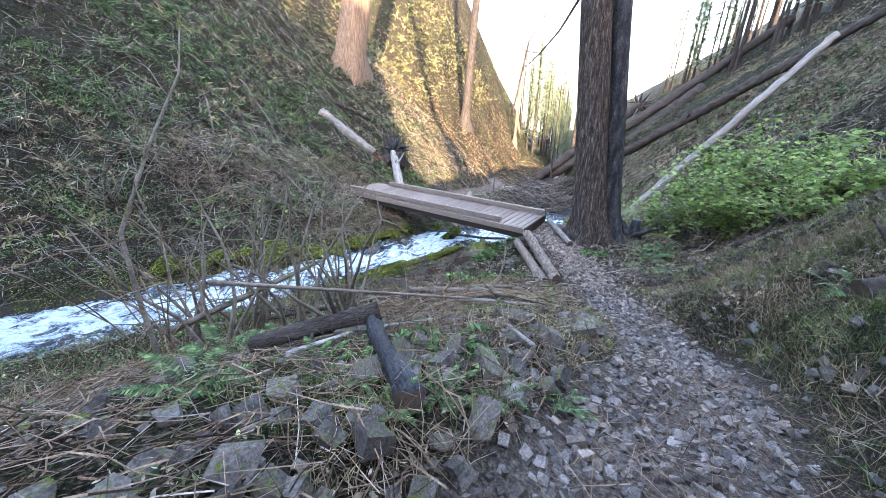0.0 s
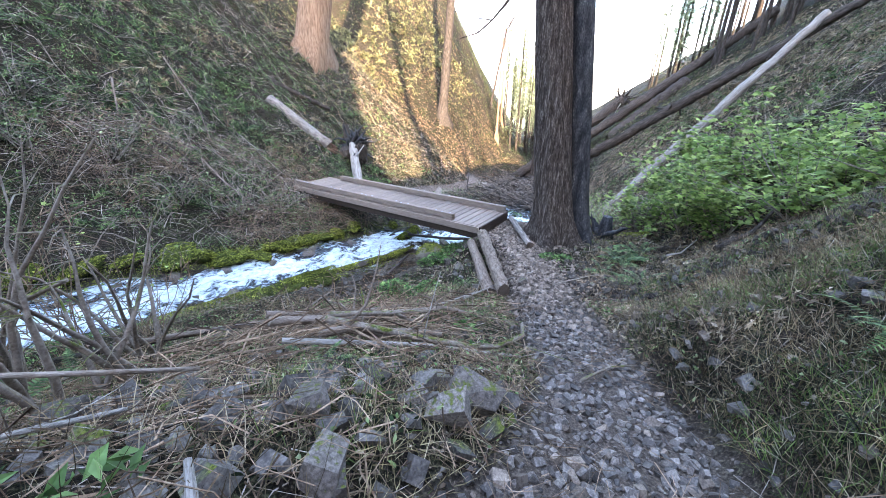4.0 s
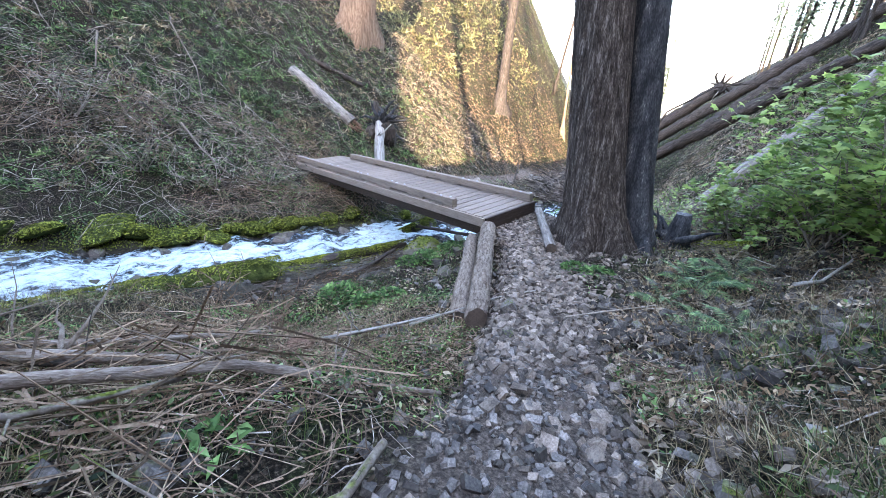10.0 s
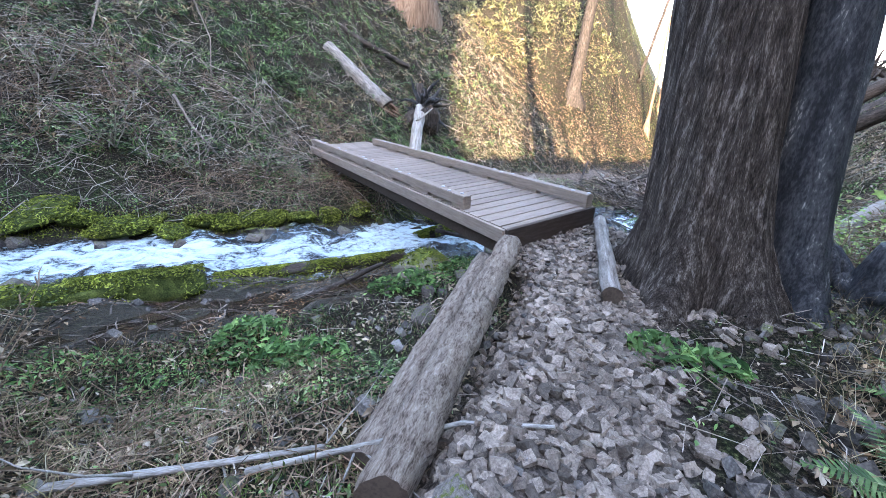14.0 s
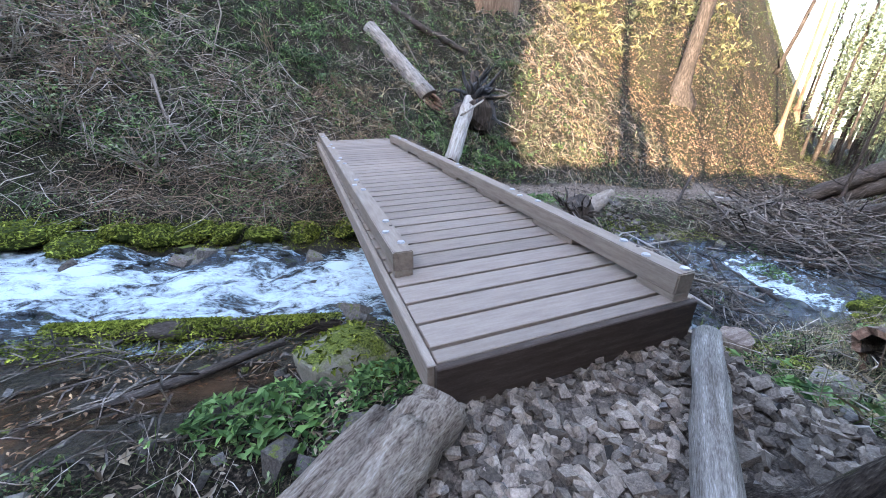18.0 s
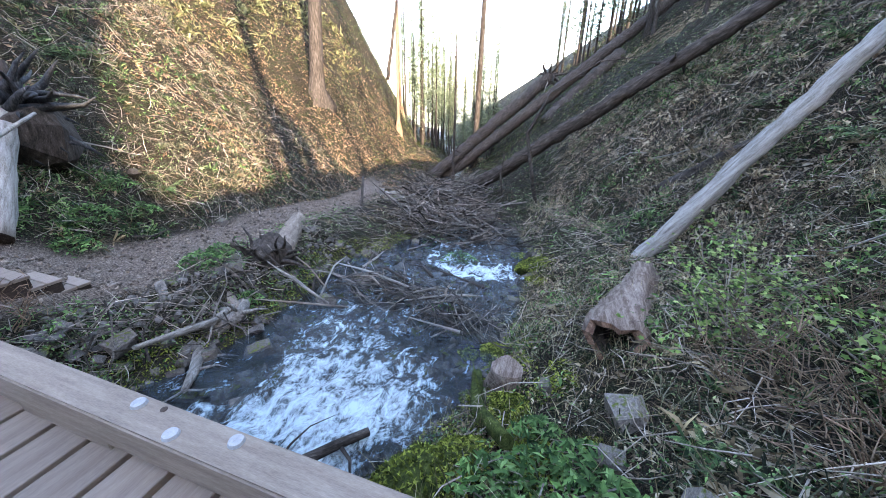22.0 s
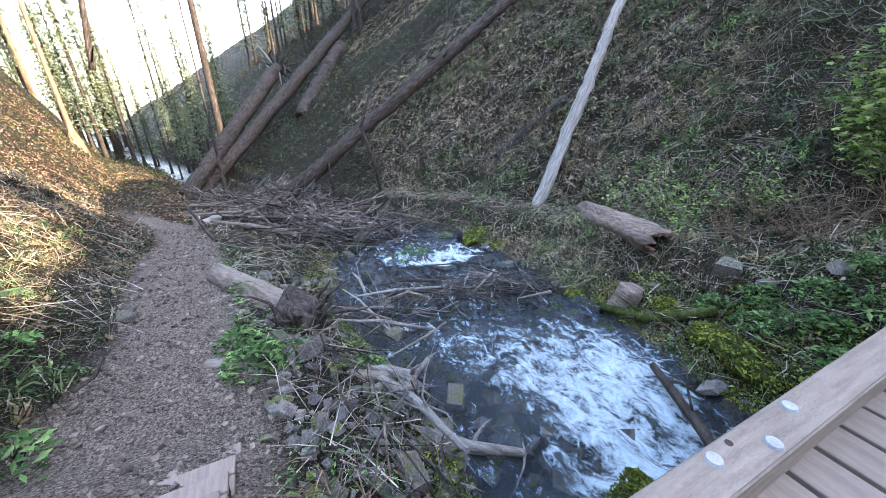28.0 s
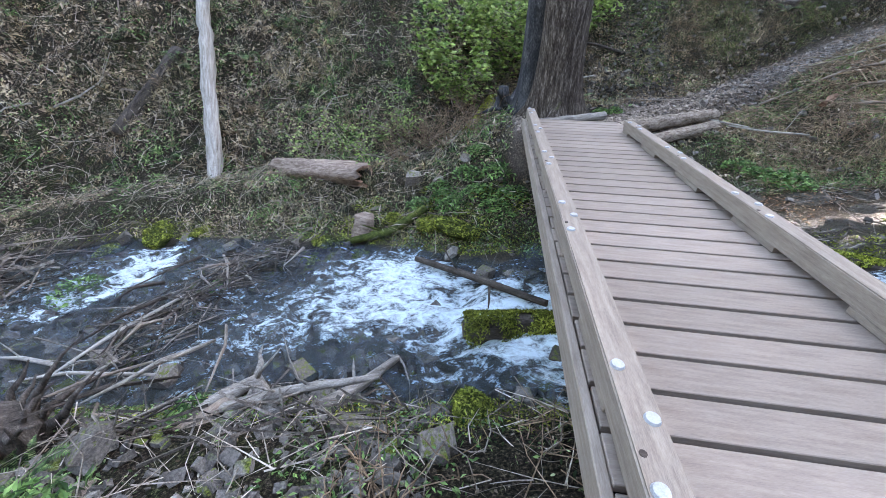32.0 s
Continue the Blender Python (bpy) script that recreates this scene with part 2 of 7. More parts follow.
# along the stream: x -> centre y, half width, water level
stream_at = table((-40, 6, 1.2, 4.0), (-20, 5.4, 1.2, 1.2), (-12, 5.0, 1.2, 0.2), (-4, 4.1, 1.15, -1.0), (0, 4.0, 1.25, -1.55), (3, 3.8, 1.6, -2.1),
                  (5, 3.4, 1.95, -2.45), (8, 3.6, 2.3, -2.78), (11, 3.3, 1.9, -2.98), (14, 3.8, 1.3, -3.3), (18, 6.2, 1.0, -3.9), (24, 8.6, 0.9, -4.6), (45, 14.2, 1.0, -6.2), (140, 50, 1.0, -12))
# far side: x -> y and z of the bank's top, y and z of the hill's foot, steepness
far_at = table((-40, 8, 4.5, 9, 5.2, 0.8), (-12, 7.2, 0.9, 8, 1.4, 0.82), (-4, 6.2, -0.5, 7.0, 0.0, 0.78), (0, 6.3, -1.0, 9.0, -0.1, 0.8), (2.6, 6.6, -1.35, 9.4, -0.1, 0.8), (4.6, 6.6, -1.75, 8.9, -1.5, 0.85),
               (9, 7.0, -2.2, 9.4, -1.95, 0.82), (16, 8.4, -3.25, 10.4, -3.05, 0.82), (21, 11.0, -4.0, 13.0, -3.8, 0.85), (30, 13.6, -4.7, 15.2, -4.4, 1.35), (42, 16.6, -5.2, 18.2, -4.8, 1.8), (60, 24, -7, 26, -6.5, 1.7), (140, 58, -11, 62, -10, 1.3))
# near side: x -> y and z of the bench by the water, y and z of the trail, y of the hill's foot, steepness of the hill
near_at = table((-40, 2, 5.5, -8, 9.0, -9, 0.8), (-14, 2.2, 1.5, -4.7, 3.6, -5.4, 0.95), (-10.5, 1.8, 0.9, -4.7, 2.64, -5.45, 0.95), (-7.5, 1.6, 0.2, -4.95, 1.72, -5.65, 0.95), (-6, 1.6, -0.22, -4.7, 1.1, -5.4, 0.95), (-4, 1.6, -0.75, -3.7, 0.42, -4.6, 0.85),
                (-2, 1.8, -1.15, -2.5, -0.03, -4.1, 0.75), (0, 1.9, -1.3, -1.2, -0.27, -4.4, 0.7), (2, 1.6, -1.6, -2.2, -0.3, -4.8, 0.68), (4, 0.9, -2.0, -1.4, -1.35, -2.6, 0.75), (8, 0.6, -2.5, -1.0, -1.9, -2.0, 0.9), (14, 1.6, -3.1, 0.3, -2.75, -0.5, 0.92), (24, 6.6, -4.3, 5.4, -3.8, 4.9, 0.8), (45, 12.6, -5.9, 11.4, -5.2, 10.9, 0.78), (140, 47, -11, 45, -10, 43, 0.62))


def smooth(a, b, x):
    t = np.clip((x - a) / (b - a), 0, 1)
    return t * t * (3 - 2 * t)


def lump(x, y, s, seed):
    """Cheap smooth noise in -1..1 for arrays."""
    r = np.random.RandomState(seed)
    out = 0 * x
    for k in range(7):
        a, p = r.uniform(0, 6.283, 2)
        f = s * r.uniform(0.6, 1.7)
        out = out + np.sin((x * math.cos(a) + y * math.sin(a)) * f + p + 1.3 * np.sin((x * math.sin(a) - y * math.cos(a)) * f * 0.7 + 2 * p))
    return out / 4.0


def bare(x, y):
    """1 in the bare dark hollows between the growth, 0 elsewhere."""
    less = 1 - 0.8 * smooth(4, 2, x) * smooth(3.2, 2.4, y) - 0.6 * smooth(2.5, 4, x) * smooth(3, 1, y) - 0.3 * smooth(4, 2, x) * smooth(5, 6, y) - 0.4 * smooth(6, 9, x) * smooth(7, 9, y)
    return less * smooth(0.12, 0.42, lump(x, y, 4.6, 98) * 0.75 + 0.55 * lump(x, y, 10.5, 99))


def land(x, y):
    x, y = np.asarray(x, float), np.asarray(y, float)
    yc, hw, zw = stream_at(x)
    yb, zb, yh, zh, fs = far_at(x)
    y1, z1, yt, zt, yf, ns = near_at(x)
    ye, yn = yc + hw, yc - hw
    bed = zw - 0.22
    far = np.where(y < yb, zw + (zb - zw) * smooth(ye, yb, y) ** 0.8, np.where(y < yh, zb + (zh - zb) * (y - yb) / (yh - yb), zh + fs * (y - yh)))
    w = 0.62
    cut = 0.45 * smooth(yt - w, yt - w - 0.55, y) * smooth(-2.5, -4.5, x)
    bankup = 0.24 * smooth(yt + w - 0.1, yt + w + 0.7, y) * smooth(1.2, -2.0, y) * smooth(-5.2, -7.6, x)
    dip = 0.4 * smooth(0, 0.45, y - (yt + w - 0.25)) * smooth(1.2, -0.2, y) * smooth(-5, -4, x) * smooth(0.2, -0.8, x)
    near = np.where(y > y1, zw + (z1 - zw) * smooth(yn, y1, y), np.where(y > yt + w, z1 + (zt - z1) * smooth(y1, yt + w, y), np.where(y > yf, zt + 0.05 * np.maximum(yt - w - y, 0), zt + 0.05 * (yt - w - yf) + ns * (yf - y)) + cut)) + bankup - dip
    u = (x - y) * 0.7071
    crest = np.interp(u, (-40, -6, -3, -1.5, 4, 7, 12, 40), (42, 36, 31, 24, 23.5, 27, 30, 30))
    hill = np.where(x < -4, 1 + 0.22 * smooth(-4, -10, x) * smooth(-8, -12, y), 1)
    near = np.where((y < -8) & (x < 2), np.minimum(near * hill, crest + 0.02 * (near - crest)), near)
    s = -(x + y) * 0.7071
    # steep unseen ridge, added to keep the sun off the left slopes
    ridge = np.minimum(1.5 * (s - 15), 48) * smooth(-2.6, -4.5, u)
    near, far = np.where(s > 15, np.maximum(near, ridge), near), np.where(s > 15, np.maximum(far, ridge), far)
    # hill raised out of view to shade the valley's fallen trunks
    near = near + 1.3 * np.maximum(-12 - y, 0) * smooth(2, 6, x) * smooth(40, 30, x) * smooth(-30, -22, y)
    z = np.where(y > ye, far, np.where(y < yn, near, bed))
    z = np.where(y > ye, np.maximum(z, bed), z)
    edge = smooth(0, 0.5, np.abs(y - yc) - hw)
    way = way_mask(x, y)
    rough = 1 - 0.8 * way
    up = smooth(0, 6, np.maximum(y - yh, yt - y))
    z = z + edge * rough * (0.05 * lump(x, y, 3.1, 1) + 0.025 * lump(x, y, 8.0, 2) + 0.14 * lump(x, y, 0.9, 3) * (0.4 + up) + 0.5 * up * lump(x, y, 0.33, 4))
    z = z + up * rough * (0.2 * lump(x, y, 3.4, 6) + 0.12 * lump(x, y, 7.5, 7))
    z = z - (0.02 + 0.1 * up) * edge * rough * bare(x, y)
    z = z + (1 - edge) * 0.06 * lump(x, y, 4.0, 5)
    pad = smooth(-0.5, 0.0, x) * smooth(2.3, 1.9, x) * smooth(0.5, 0.0, y) * smooth(-2.4, -1.6, y)
    z = z + pad * np.maximum(-0.3 - z, 0)
    return z


def way_mask(x, y):
    """1 on the trodden ways, 0 off them."""
    yt = near_at(x)[2]
    near = smooth(0.95, 0.5, np.abs(y - yt + 0.06 * lump(x, y, 1.3, 8))) * smooth(2.6, 1.2, x)
    pad = smooth(1.3, 0.9, np.abs(x - 0.9)) * smooth(-2.2, -1.6, y) * smooth(0.6, 0.2, y)
    yb, yh = far_at(x)[0], far_at(x)[2]
    c, h = 0.4 * yb + 0.6 * yh, np.where(x < 6, 0.36, 0.3) * (yh - yb)
    farw = smooth(h + 0.3, h - 0.2, np.abs(y - c + 0.16 * lump(x, y, 1.1, 9))) * smooth(2.2, 3.0, x) * smooth(24, 19, x)
    return np.clip(near + pad + farw, 0, 1)


def ground_z(x, y):
    return float(land(np.array([x]), np.array([y]))[0])


def spaced(*parts):
    out = []
    for a, b, step in parts:
        out += list(np.arange(a, b - step * 0.5, step))
    return np.array(out + [parts[-1][1]])


gx = spaced((-66, -14, 1.0), (-14, -12.5, 0.3), (-12.5, 14, 0.11), (14, 22, 0.2), (22, 30, 0.4), (30, 60, 1.0), (60, 140, 5.0))
gy = spaced((-70, -22, 3.0), (-22, -8, 0.25), (-8, 11, 0.11), (11, 24, 0.16), (24, 90, 3.0))


def sheet(name, xs, ys, zfun, mat, attrs=()):
    X, Y = np.meshgrid(xs, ys, indexing="ij")
    Z = zfun(X, Y)
    nx, ny = X.shape
    me = bpy.data.meshes.new(name)
    co = np.stack([X, Y, Z], -1).reshape(-1, 3)
    i = np.arange(nx * ny).reshape(nx, ny)
    q = np.stack([i[:-1, :-1], i[1:, :-1], i[1:, 1:], i[:-1, 1:]], -1).reshape(-1, 4)
    me.vertices.add(len(co))
    me.vertices.foreach_set("co", co.ravel())
    me.loops.add(q.size)
    me.loops.foreach_set("vertex_index", q.ravel())
    me.polygons.add(len(q))
    me.polygons.foreach_set("loop_start", np.arange(len(q)) * 4)
    me.polygons.foreach_set("use_smooth", np.ones(len(q), bool))
    me.update()
    for an, fun in attrs:
        a = me.attributes.new(an, "FLOAT", "POINT")
        a.data.foreach_set("value", fun(X, Y).ravel().astype(np.float32))
    me.materials.append(mat)
    return new(name, me)


def bed_mask(x, y):
    yc, hw, zw = stream_at(x)
    side = smooth(-5.2, -4.2, x) * smooth(0.4, -0.2, x) * smooth(0.75, 1.2, y) * smooth(3.4, 2.9, y)
    return np.maximum(smooth(0.45, 0.0, np.abs(y - yc) - hw), side * smooth(-1.3, -0.4, lump(x, y, 1.7, 61)))


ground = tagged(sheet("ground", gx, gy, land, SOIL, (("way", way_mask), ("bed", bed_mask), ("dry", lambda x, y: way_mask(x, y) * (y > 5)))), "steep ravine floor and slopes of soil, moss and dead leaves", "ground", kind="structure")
# ---- makers ----
def thing(name, loc=(0, 0, 0), label="", category="", group="", kind=""):
    ob = new(name)
    ob.empty_display_size = 0.1
    ob.location = loc
    return tagged(ob, label, category, group, kind)


def mesh_of(bm, mat, name="part", smooth_it=False):
    me = bpy.data.meshes.new(name)
    if smooth_it:
        for f in bm.faces:
            f.smooth = True
    bm.to_mesh(me)
    bm.free()
    for m in (mat if isinstance(mat, (list, tuple)) else (mat,)):
        me.materials.append(m)
    return me


def part(name, bm, mat, parent=None, label="", smooth_it=False):
    ob = new(name, mesh_of(bm, mat, name, smooth_it) if not isinstance(bm, bpy.types.Mesh) else bm)
    if parent is not None:
        ob.parent = parent
        ob.matrix_parent_inverse = Matrix.Identity(4)
    if label:
        ob["label"] = label
    return ob


def box(a, b, bevel=0.006, segs=1):
    bm = bmesh.new()
    r = bmesh.ops.create_cube(bm, size=1.0)
    a, b = Vector(a), Vector(b)
    for v in r["verts"]:
        v.co = Vector([(a[i] + b[i]) / 2 + v.co[i] * (b[i] - a[i]) for i in range(3)])
    if bevel:
        bmesh.ops.bevel(bm, geom=bm.edges[:], offset=bevel, segments=segs, affect="EDGES")
    return bm


def ring_tube(bm, pts, radii, sides=8, lump_amp=0.0, seed=0, cap=True, mat=0, flat=1.0, furrow=0.0):
    """Adds a tapered tube along pts to bm, with a lumpy skin."""
    rnd = random.Random(seed)
    pts = [Vector(p) for p in pts]
    n = len(pts)
    t0 = (pts[1] - pts[0]).normalized()
    ref = Vector((0, 0, 1)) if abs(t0.z) < 0.8 else Vector((1, 0, 0))
    side = t0.cross(ref).normalized()
    phase = [rnd.uniform(0, 6.28) for _ in range(4)]
    rings = []
    for i, p in enumerate(pts):
        t = (pts[min(i + 1, n - 1)] - pts[max(i - 1, 0)]).normalized()
        side = (side - t * side.dot(t)).normalized()
        up = side.cross(t)
        ring = []
        for k in range(sides):
            a = 2 * math.pi * k / sides
            r = radii[i] * (1 + lump_amp * (math.sin(3 * a + phase[0] + i * 0.4) * 0.5 + math.sin(5 * a + phase[1] - i * 0.7) * 0.3 + rnd.uniform(-0.5, 0.5)) + furrow * (1 if k % 2 else -1))
            ring.append(bm.verts.new(p + side * (math.cos(a) * r) + up * (math.sin(a) * r * flat)))
        rings.append(ring)
    for r0, r1 in zip(rings, rings[1:]):
        for k in range(sides):
            f = bm.faces.new((r0[k], r0[(k + 1) % sides], r1[(k + 1) % sides], r1[k]))
            f.material_index, f.smooth = mat, True
    if cap:
        for ring, sgn in ((rings[0], 1), (rings[-1], 0)):
            c = bm.verts.new(sum((v.co for v in ring), Vector()) / sides)
            for k in range(sides):
                tri = (ring[(k + 1) % sides], ring[k], c) if sgn else (ring[k], ring[(k + 1) % sides], c)
                f = bm.faces.new(tri)
                f.material_index = 1 if mat == 0 else mat
    return rings


def line(a, b, n, wob=0.0, seed=0, sag=0.0):
    rnd = random.Random(seed)
    a, b = Vector(a), Vector(b)
    out = []
    for i in range(n + 1):
        t = i / n
        p = a.lerp(b, t)
        if 0 < i < n:
            p = p + Vector((rnd.uniform(-wob, wob), rnd.uniform(-wob, wob), rnd.uniform(-wob, wob)))
        p.z -= sag * 4 * t * (1 - t)
        out.append(p)
    return out


def log(name, a, b, ra, rb, mat, label, category="log", sides=14, wob=0.02, seed=1, lump_amp=0.08, knots=0, stubs=0, cut=None, flat=1.0, segs=None, group=""):
    """A fallen trunk from a to b as trunk, with broken-off branch stubs as parts."""
    th = thing(name, a, label, category, group)
    a, b = Vector(a), Vector(b)
    n = segs or max(4, int((b - a).length / 0.25))
    rnd = random.Random(seed)
    bm = bmesh.new()
    pts = line((0, 0, 0), (0, 0, (b - a).length), n, wob, seed)
    radii = [ra + (rb - ra) * i / n for i in range(n + 1)]
    if name == "mossy_log":
        radii[0], radii[1], radii[-2], radii[-1] = radii[0] * 0.5, radii[1] * 0.9, radii[-2] * 0.9, radii[-1] * 0.5
    ring_tube(bm, pts, radii, sides, lump_amp, seed, flat=flat)
    tk = part("trunk", bm, (mat, cut or CUT), th)
    tk.rotation_mode = "QUATERNION"
    tk.rotation_quaternion = Vector((0, 0, 1)).rotation_difference((b - a).normalized())
    for k in range(stubs):
        t = rnd.uniform(0.1, 0.95)
        p = (b - a) * t
        d = Vector((rnd.uniform(-1, 1), rnd.uniform(-1, 1), rnd.uniform(-0.3, 1))).normalized()
        ln = rnd.uniform(0.15, 0.6)
        r = (ra + (rb - ra) * t)
        bm = bmesh.new()
        ring_tube(bm, [p, p + d * (r + ln * 0.5), p + d * (r + ln) + Vector((0, 0, rnd.uniform(-0.1, 0.1)))], [r * 0.25, r * 0.17, r * 0.06], 6, 0.1, k, mat=0)
        part("branch_stub", bm, (mat, mat), th)
    return th


def rock_bm(seed, size, flat=0.7, pts=13):
    rnd = random.Random(seed)
    bm = bmesh.new()
    for _ in range(pts):
        v = Vector((rnd.gauss(0, 1), rnd.gauss(0, 1), rnd.gauss(0, 1))).normalized() * rnd.uniform(0.8, 1.05)
        bm.verts.new((v.x * size, v.y * size * rnd.uniform(0.75, 1), v.z * size * flat))
    r = bmesh.ops.convex_hull(bm, input=bm.verts[:])
    bmesh.ops.delete(bm, geom=[g for g in r["geom_interior"] if isinstance(g, bmesh.types.BMVert)], context="VERTS")
    return bm


def block_bm(seed, size, flat=0.6, jit=0.3, extra=2):
    """An angular broken stone: a skewed block with knocked corners."""
    rnd = random.Random(seed)
    bm = bmesh.new()
    for sx in (-1, 1):
        for sy in (-1, 1):
            for sz in (-1, 1):
                bm.verts.new(Vector((sx * (0.8 + rnd.uniform(-jit, jit)), sy * (0.62 + rnd.uniform(-jit, jit)), sz * (flat + rnd.uniform(-jit, jit) * 0.7))) * size)
    for _ in range(extra):
        v = Vector((rnd.gauss(0, 1), rnd.gauss(0, 1), rnd.gauss(0, 0.7))).normalized()
        bm.verts.new(v * size * 1.02)
    r = bmesh.ops.convex_hull(bm, input=bm.verts[:])
    bmesh.ops.delete(bm, geom=[g for g in r["geom_interior"] if isinstance(g, bmesh.types.BMVert)], context="VERTS")
    return bm


def soup(name, verts, faces, mat, smooth_it=False):
    """A mesh from arrays of verts (n, 3) and quads or triangles (m, k)."""
    verts, faces = np.asarray(verts, float), np.asarray(faces, int)
    me = bpy.data.meshes.new(name)
    me.vertices.add(len(verts))
    me.vertices.foreach_set("co", verts.ravel())
    k = faces.shape[1]
    me.loops.add(faces.size)
    me.loops.foreach_set("vertex_index", faces.ravel())
    me.polygons.add(len(faces))
    me.polygons.foreach_set("loop_start", np.arange(len(faces)) * k)
    me.polygons.foreach_set("use_smooth", np.full(len(faces), bool(smooth_it)))
    me.update(calc_edges=True)
    me.materials.append(mat)
    return me


def scatter_mesh(name, base_v, base_f, places, turns, scales, mat, smooth_it=False):
    """Copies of one small shape joined into one mesh: places (n, 3), turns (n, 3, 3), scales (n, 3)."""
    base_v, base_f = np.asarray(base_v, float), np.asarray(base_f, int)
    v = np.einsum("nij,nkj->nki", turns, base_v[None] * scales[:, None, :]) + places[:, None, :]
    f = base_f[None] + (np.arange(len(places)) * len(base_v))[:, None, None]
    return soup(name, v.reshape(-1, 3), f.reshape(-1, base_f.shape[1]), mat, smooth_it)


def spins(rng, n, tilt=0.5):
    a = rng.uniform(0, 2 * np.pi, n)
    tx, ty = rng.normal(0, tilt, n), rng.normal(0, tilt, n)
    ca, sa, cx, sx, cy, sy = np.cos(a), np.sin(a), np.cos(tx), np.sin(tx), np.cos(ty), np.sin(ty)
    z, o = np.zeros(n), np.ones(n)
    rz = np.stack([np.stack([ca, -sa, z], -1), np.stack([sa, ca, z], -1), np.stack([z, z, o], -1)], 1)
    rx = np.stack([np.stack([o, z, z], -1), np.stack([z, cx, -sx], -1), np.stack([z, sx, cx], -1)], 1)
    ry = np.stack([np.stack([cy, z, sy], -1), np.stack([z, o, z], -1), np.stack([-sy, z, cy], -1)], 1)
    return rz @ rx @ ry


# ---- footbridge ----
BW, BL = 1.8, 8.8
bridge = thing("footbridge", (0, 0, 0), "narrow wooden footbridge of weathered boards with low kerb beams", "bridge")
PITCH = (BL - 0.113) / 37
board_mesh = mesh_of(box((0.0, 0.014, -0.05), (BW, PITCH - 0.014, 0.0), 0.004), PLANK, "plank")
for i in range(37):
    p = part("plank", board_mesh, None, bridge)
    p.location = (random.uniform(-0.006, 0.006), 0.113 + i * PITCH, random.uniform(-0.002, 0.002))
part("plank", box((0.0, 0.0, -0.05), (BW, 0.101, 0.0), 0.005), PLANK, bridge)
for x0 in (0.03, 0.86, 1.65):
    part("stringer", box((x0, 0.02, -0.42), (x0 + 0.12, BL, -0.052), 0.01), BEAM_DARK, bridge, "dark brown bearer beam")
part("end_board", box((-0.02, -0.05, -0.36), (BW + 0.02, -0.003, -0.004), 0.006), BEAM_DARK, bridge, "dark brown end board")
part("edge_board", box((-0.055, 0.0, -0.2), (-0.004, BL, -0.01), 0.006), BEAM, bridge)
part("edge_board", box((BW + 0.004, 0.0, -0.2), (BW + 0.055, BL, -0.01), 0.006), BEAM, bridge)


def kerb(x0, y0, y1, bolts):
    k = part("kerb_beam", box((x0, y0, 0.05), (x0 + 0.15, y1, 0.2), 0.008, 2), BEAM, bridge)
    n = int((y1 - y0) / 1.15)
    step = (y1 - y0) / n
    for i in range(n + 1):
        a = max(y0, y0 + i * step - 0.3)
        b = min(y1, y0 + i * step + 0.3)
        part("spacer_block", box((x0 + 0.006, a, 0.001), (x0 + 0.144, b, 0.049), 0.004), BEAM, bridge)
    for y, dx in bolts:
        bm = bmesh.new()
        bmesh.ops.create_cone(bm, cap_ends=True, segments=16, radius1=0.031, radius2=0.026, depth=0.012, matrix=Matrix.Translation((x0 + 0.075 + dx, y, 0.206)))
        part("bolt", bm, STEEL, k, "round galvanised bolt head")
        if dx < 0:
            bm = bmesh.new()
            bmesh.ops.create_cone(bm, cap_ends=True, segments=10, radius1=0.014, radius2=0.014, depth=0.004, matrix=Matrix.Translation((x0 + 0.12, y + 0.14, 0.2005)))
            part("bolt_hole", bm, BEAM_DARK, k)


def bolt_rows(*starts):
    return [(s + d, e) for s in starts for d, e in ((0.0, 0.03), (0.25, -0.03), (0.51, 0.03))]


kerb(0.015, 0.95, BL, bolt_rows(1.12, 2.77, 4.42, 6.07, 7.72))
kerb(BW - 0.165, 0.0, 7.85, bolt_rows(0.05, 1.7, 3.32, 4.95, 6.75))

# steps down from the bridge's far end
stairs = thing("wooden_steps", (BW, 7.3, 0), "flight of weathered timber steps down to the far path", "steps")
NSTEP = 8
for i in range(NSTEP):
    x0, z = 0.06 + i * 0.292, -0.19 * (i + 1)
    part("tread", box((x0 - 0.03, 0.0, z - 0.045), (x0 + 0.15, 1.5, z), 0.006), PLANK, stairs)
    part("tread", box((x0 + 0.16, 0.0, z - 0.045), (x0 + 0.33, 1.5, z), 0.006), PLANK, stairs)
    part("riser", box((x0 - 0.005, 0.03, z + 0.002), (x0 + 0.03, 1.47, z + 0.14), 0.004), BEAM_DARK, stairs)
    for yy in (0.02, 1.43):
        part("cheek_block", box((x0, yy, z - 0.5), (x0 + 0.3, yy + 0.05, z - 0.048), 0.005), BEAM_DARK, stairs)

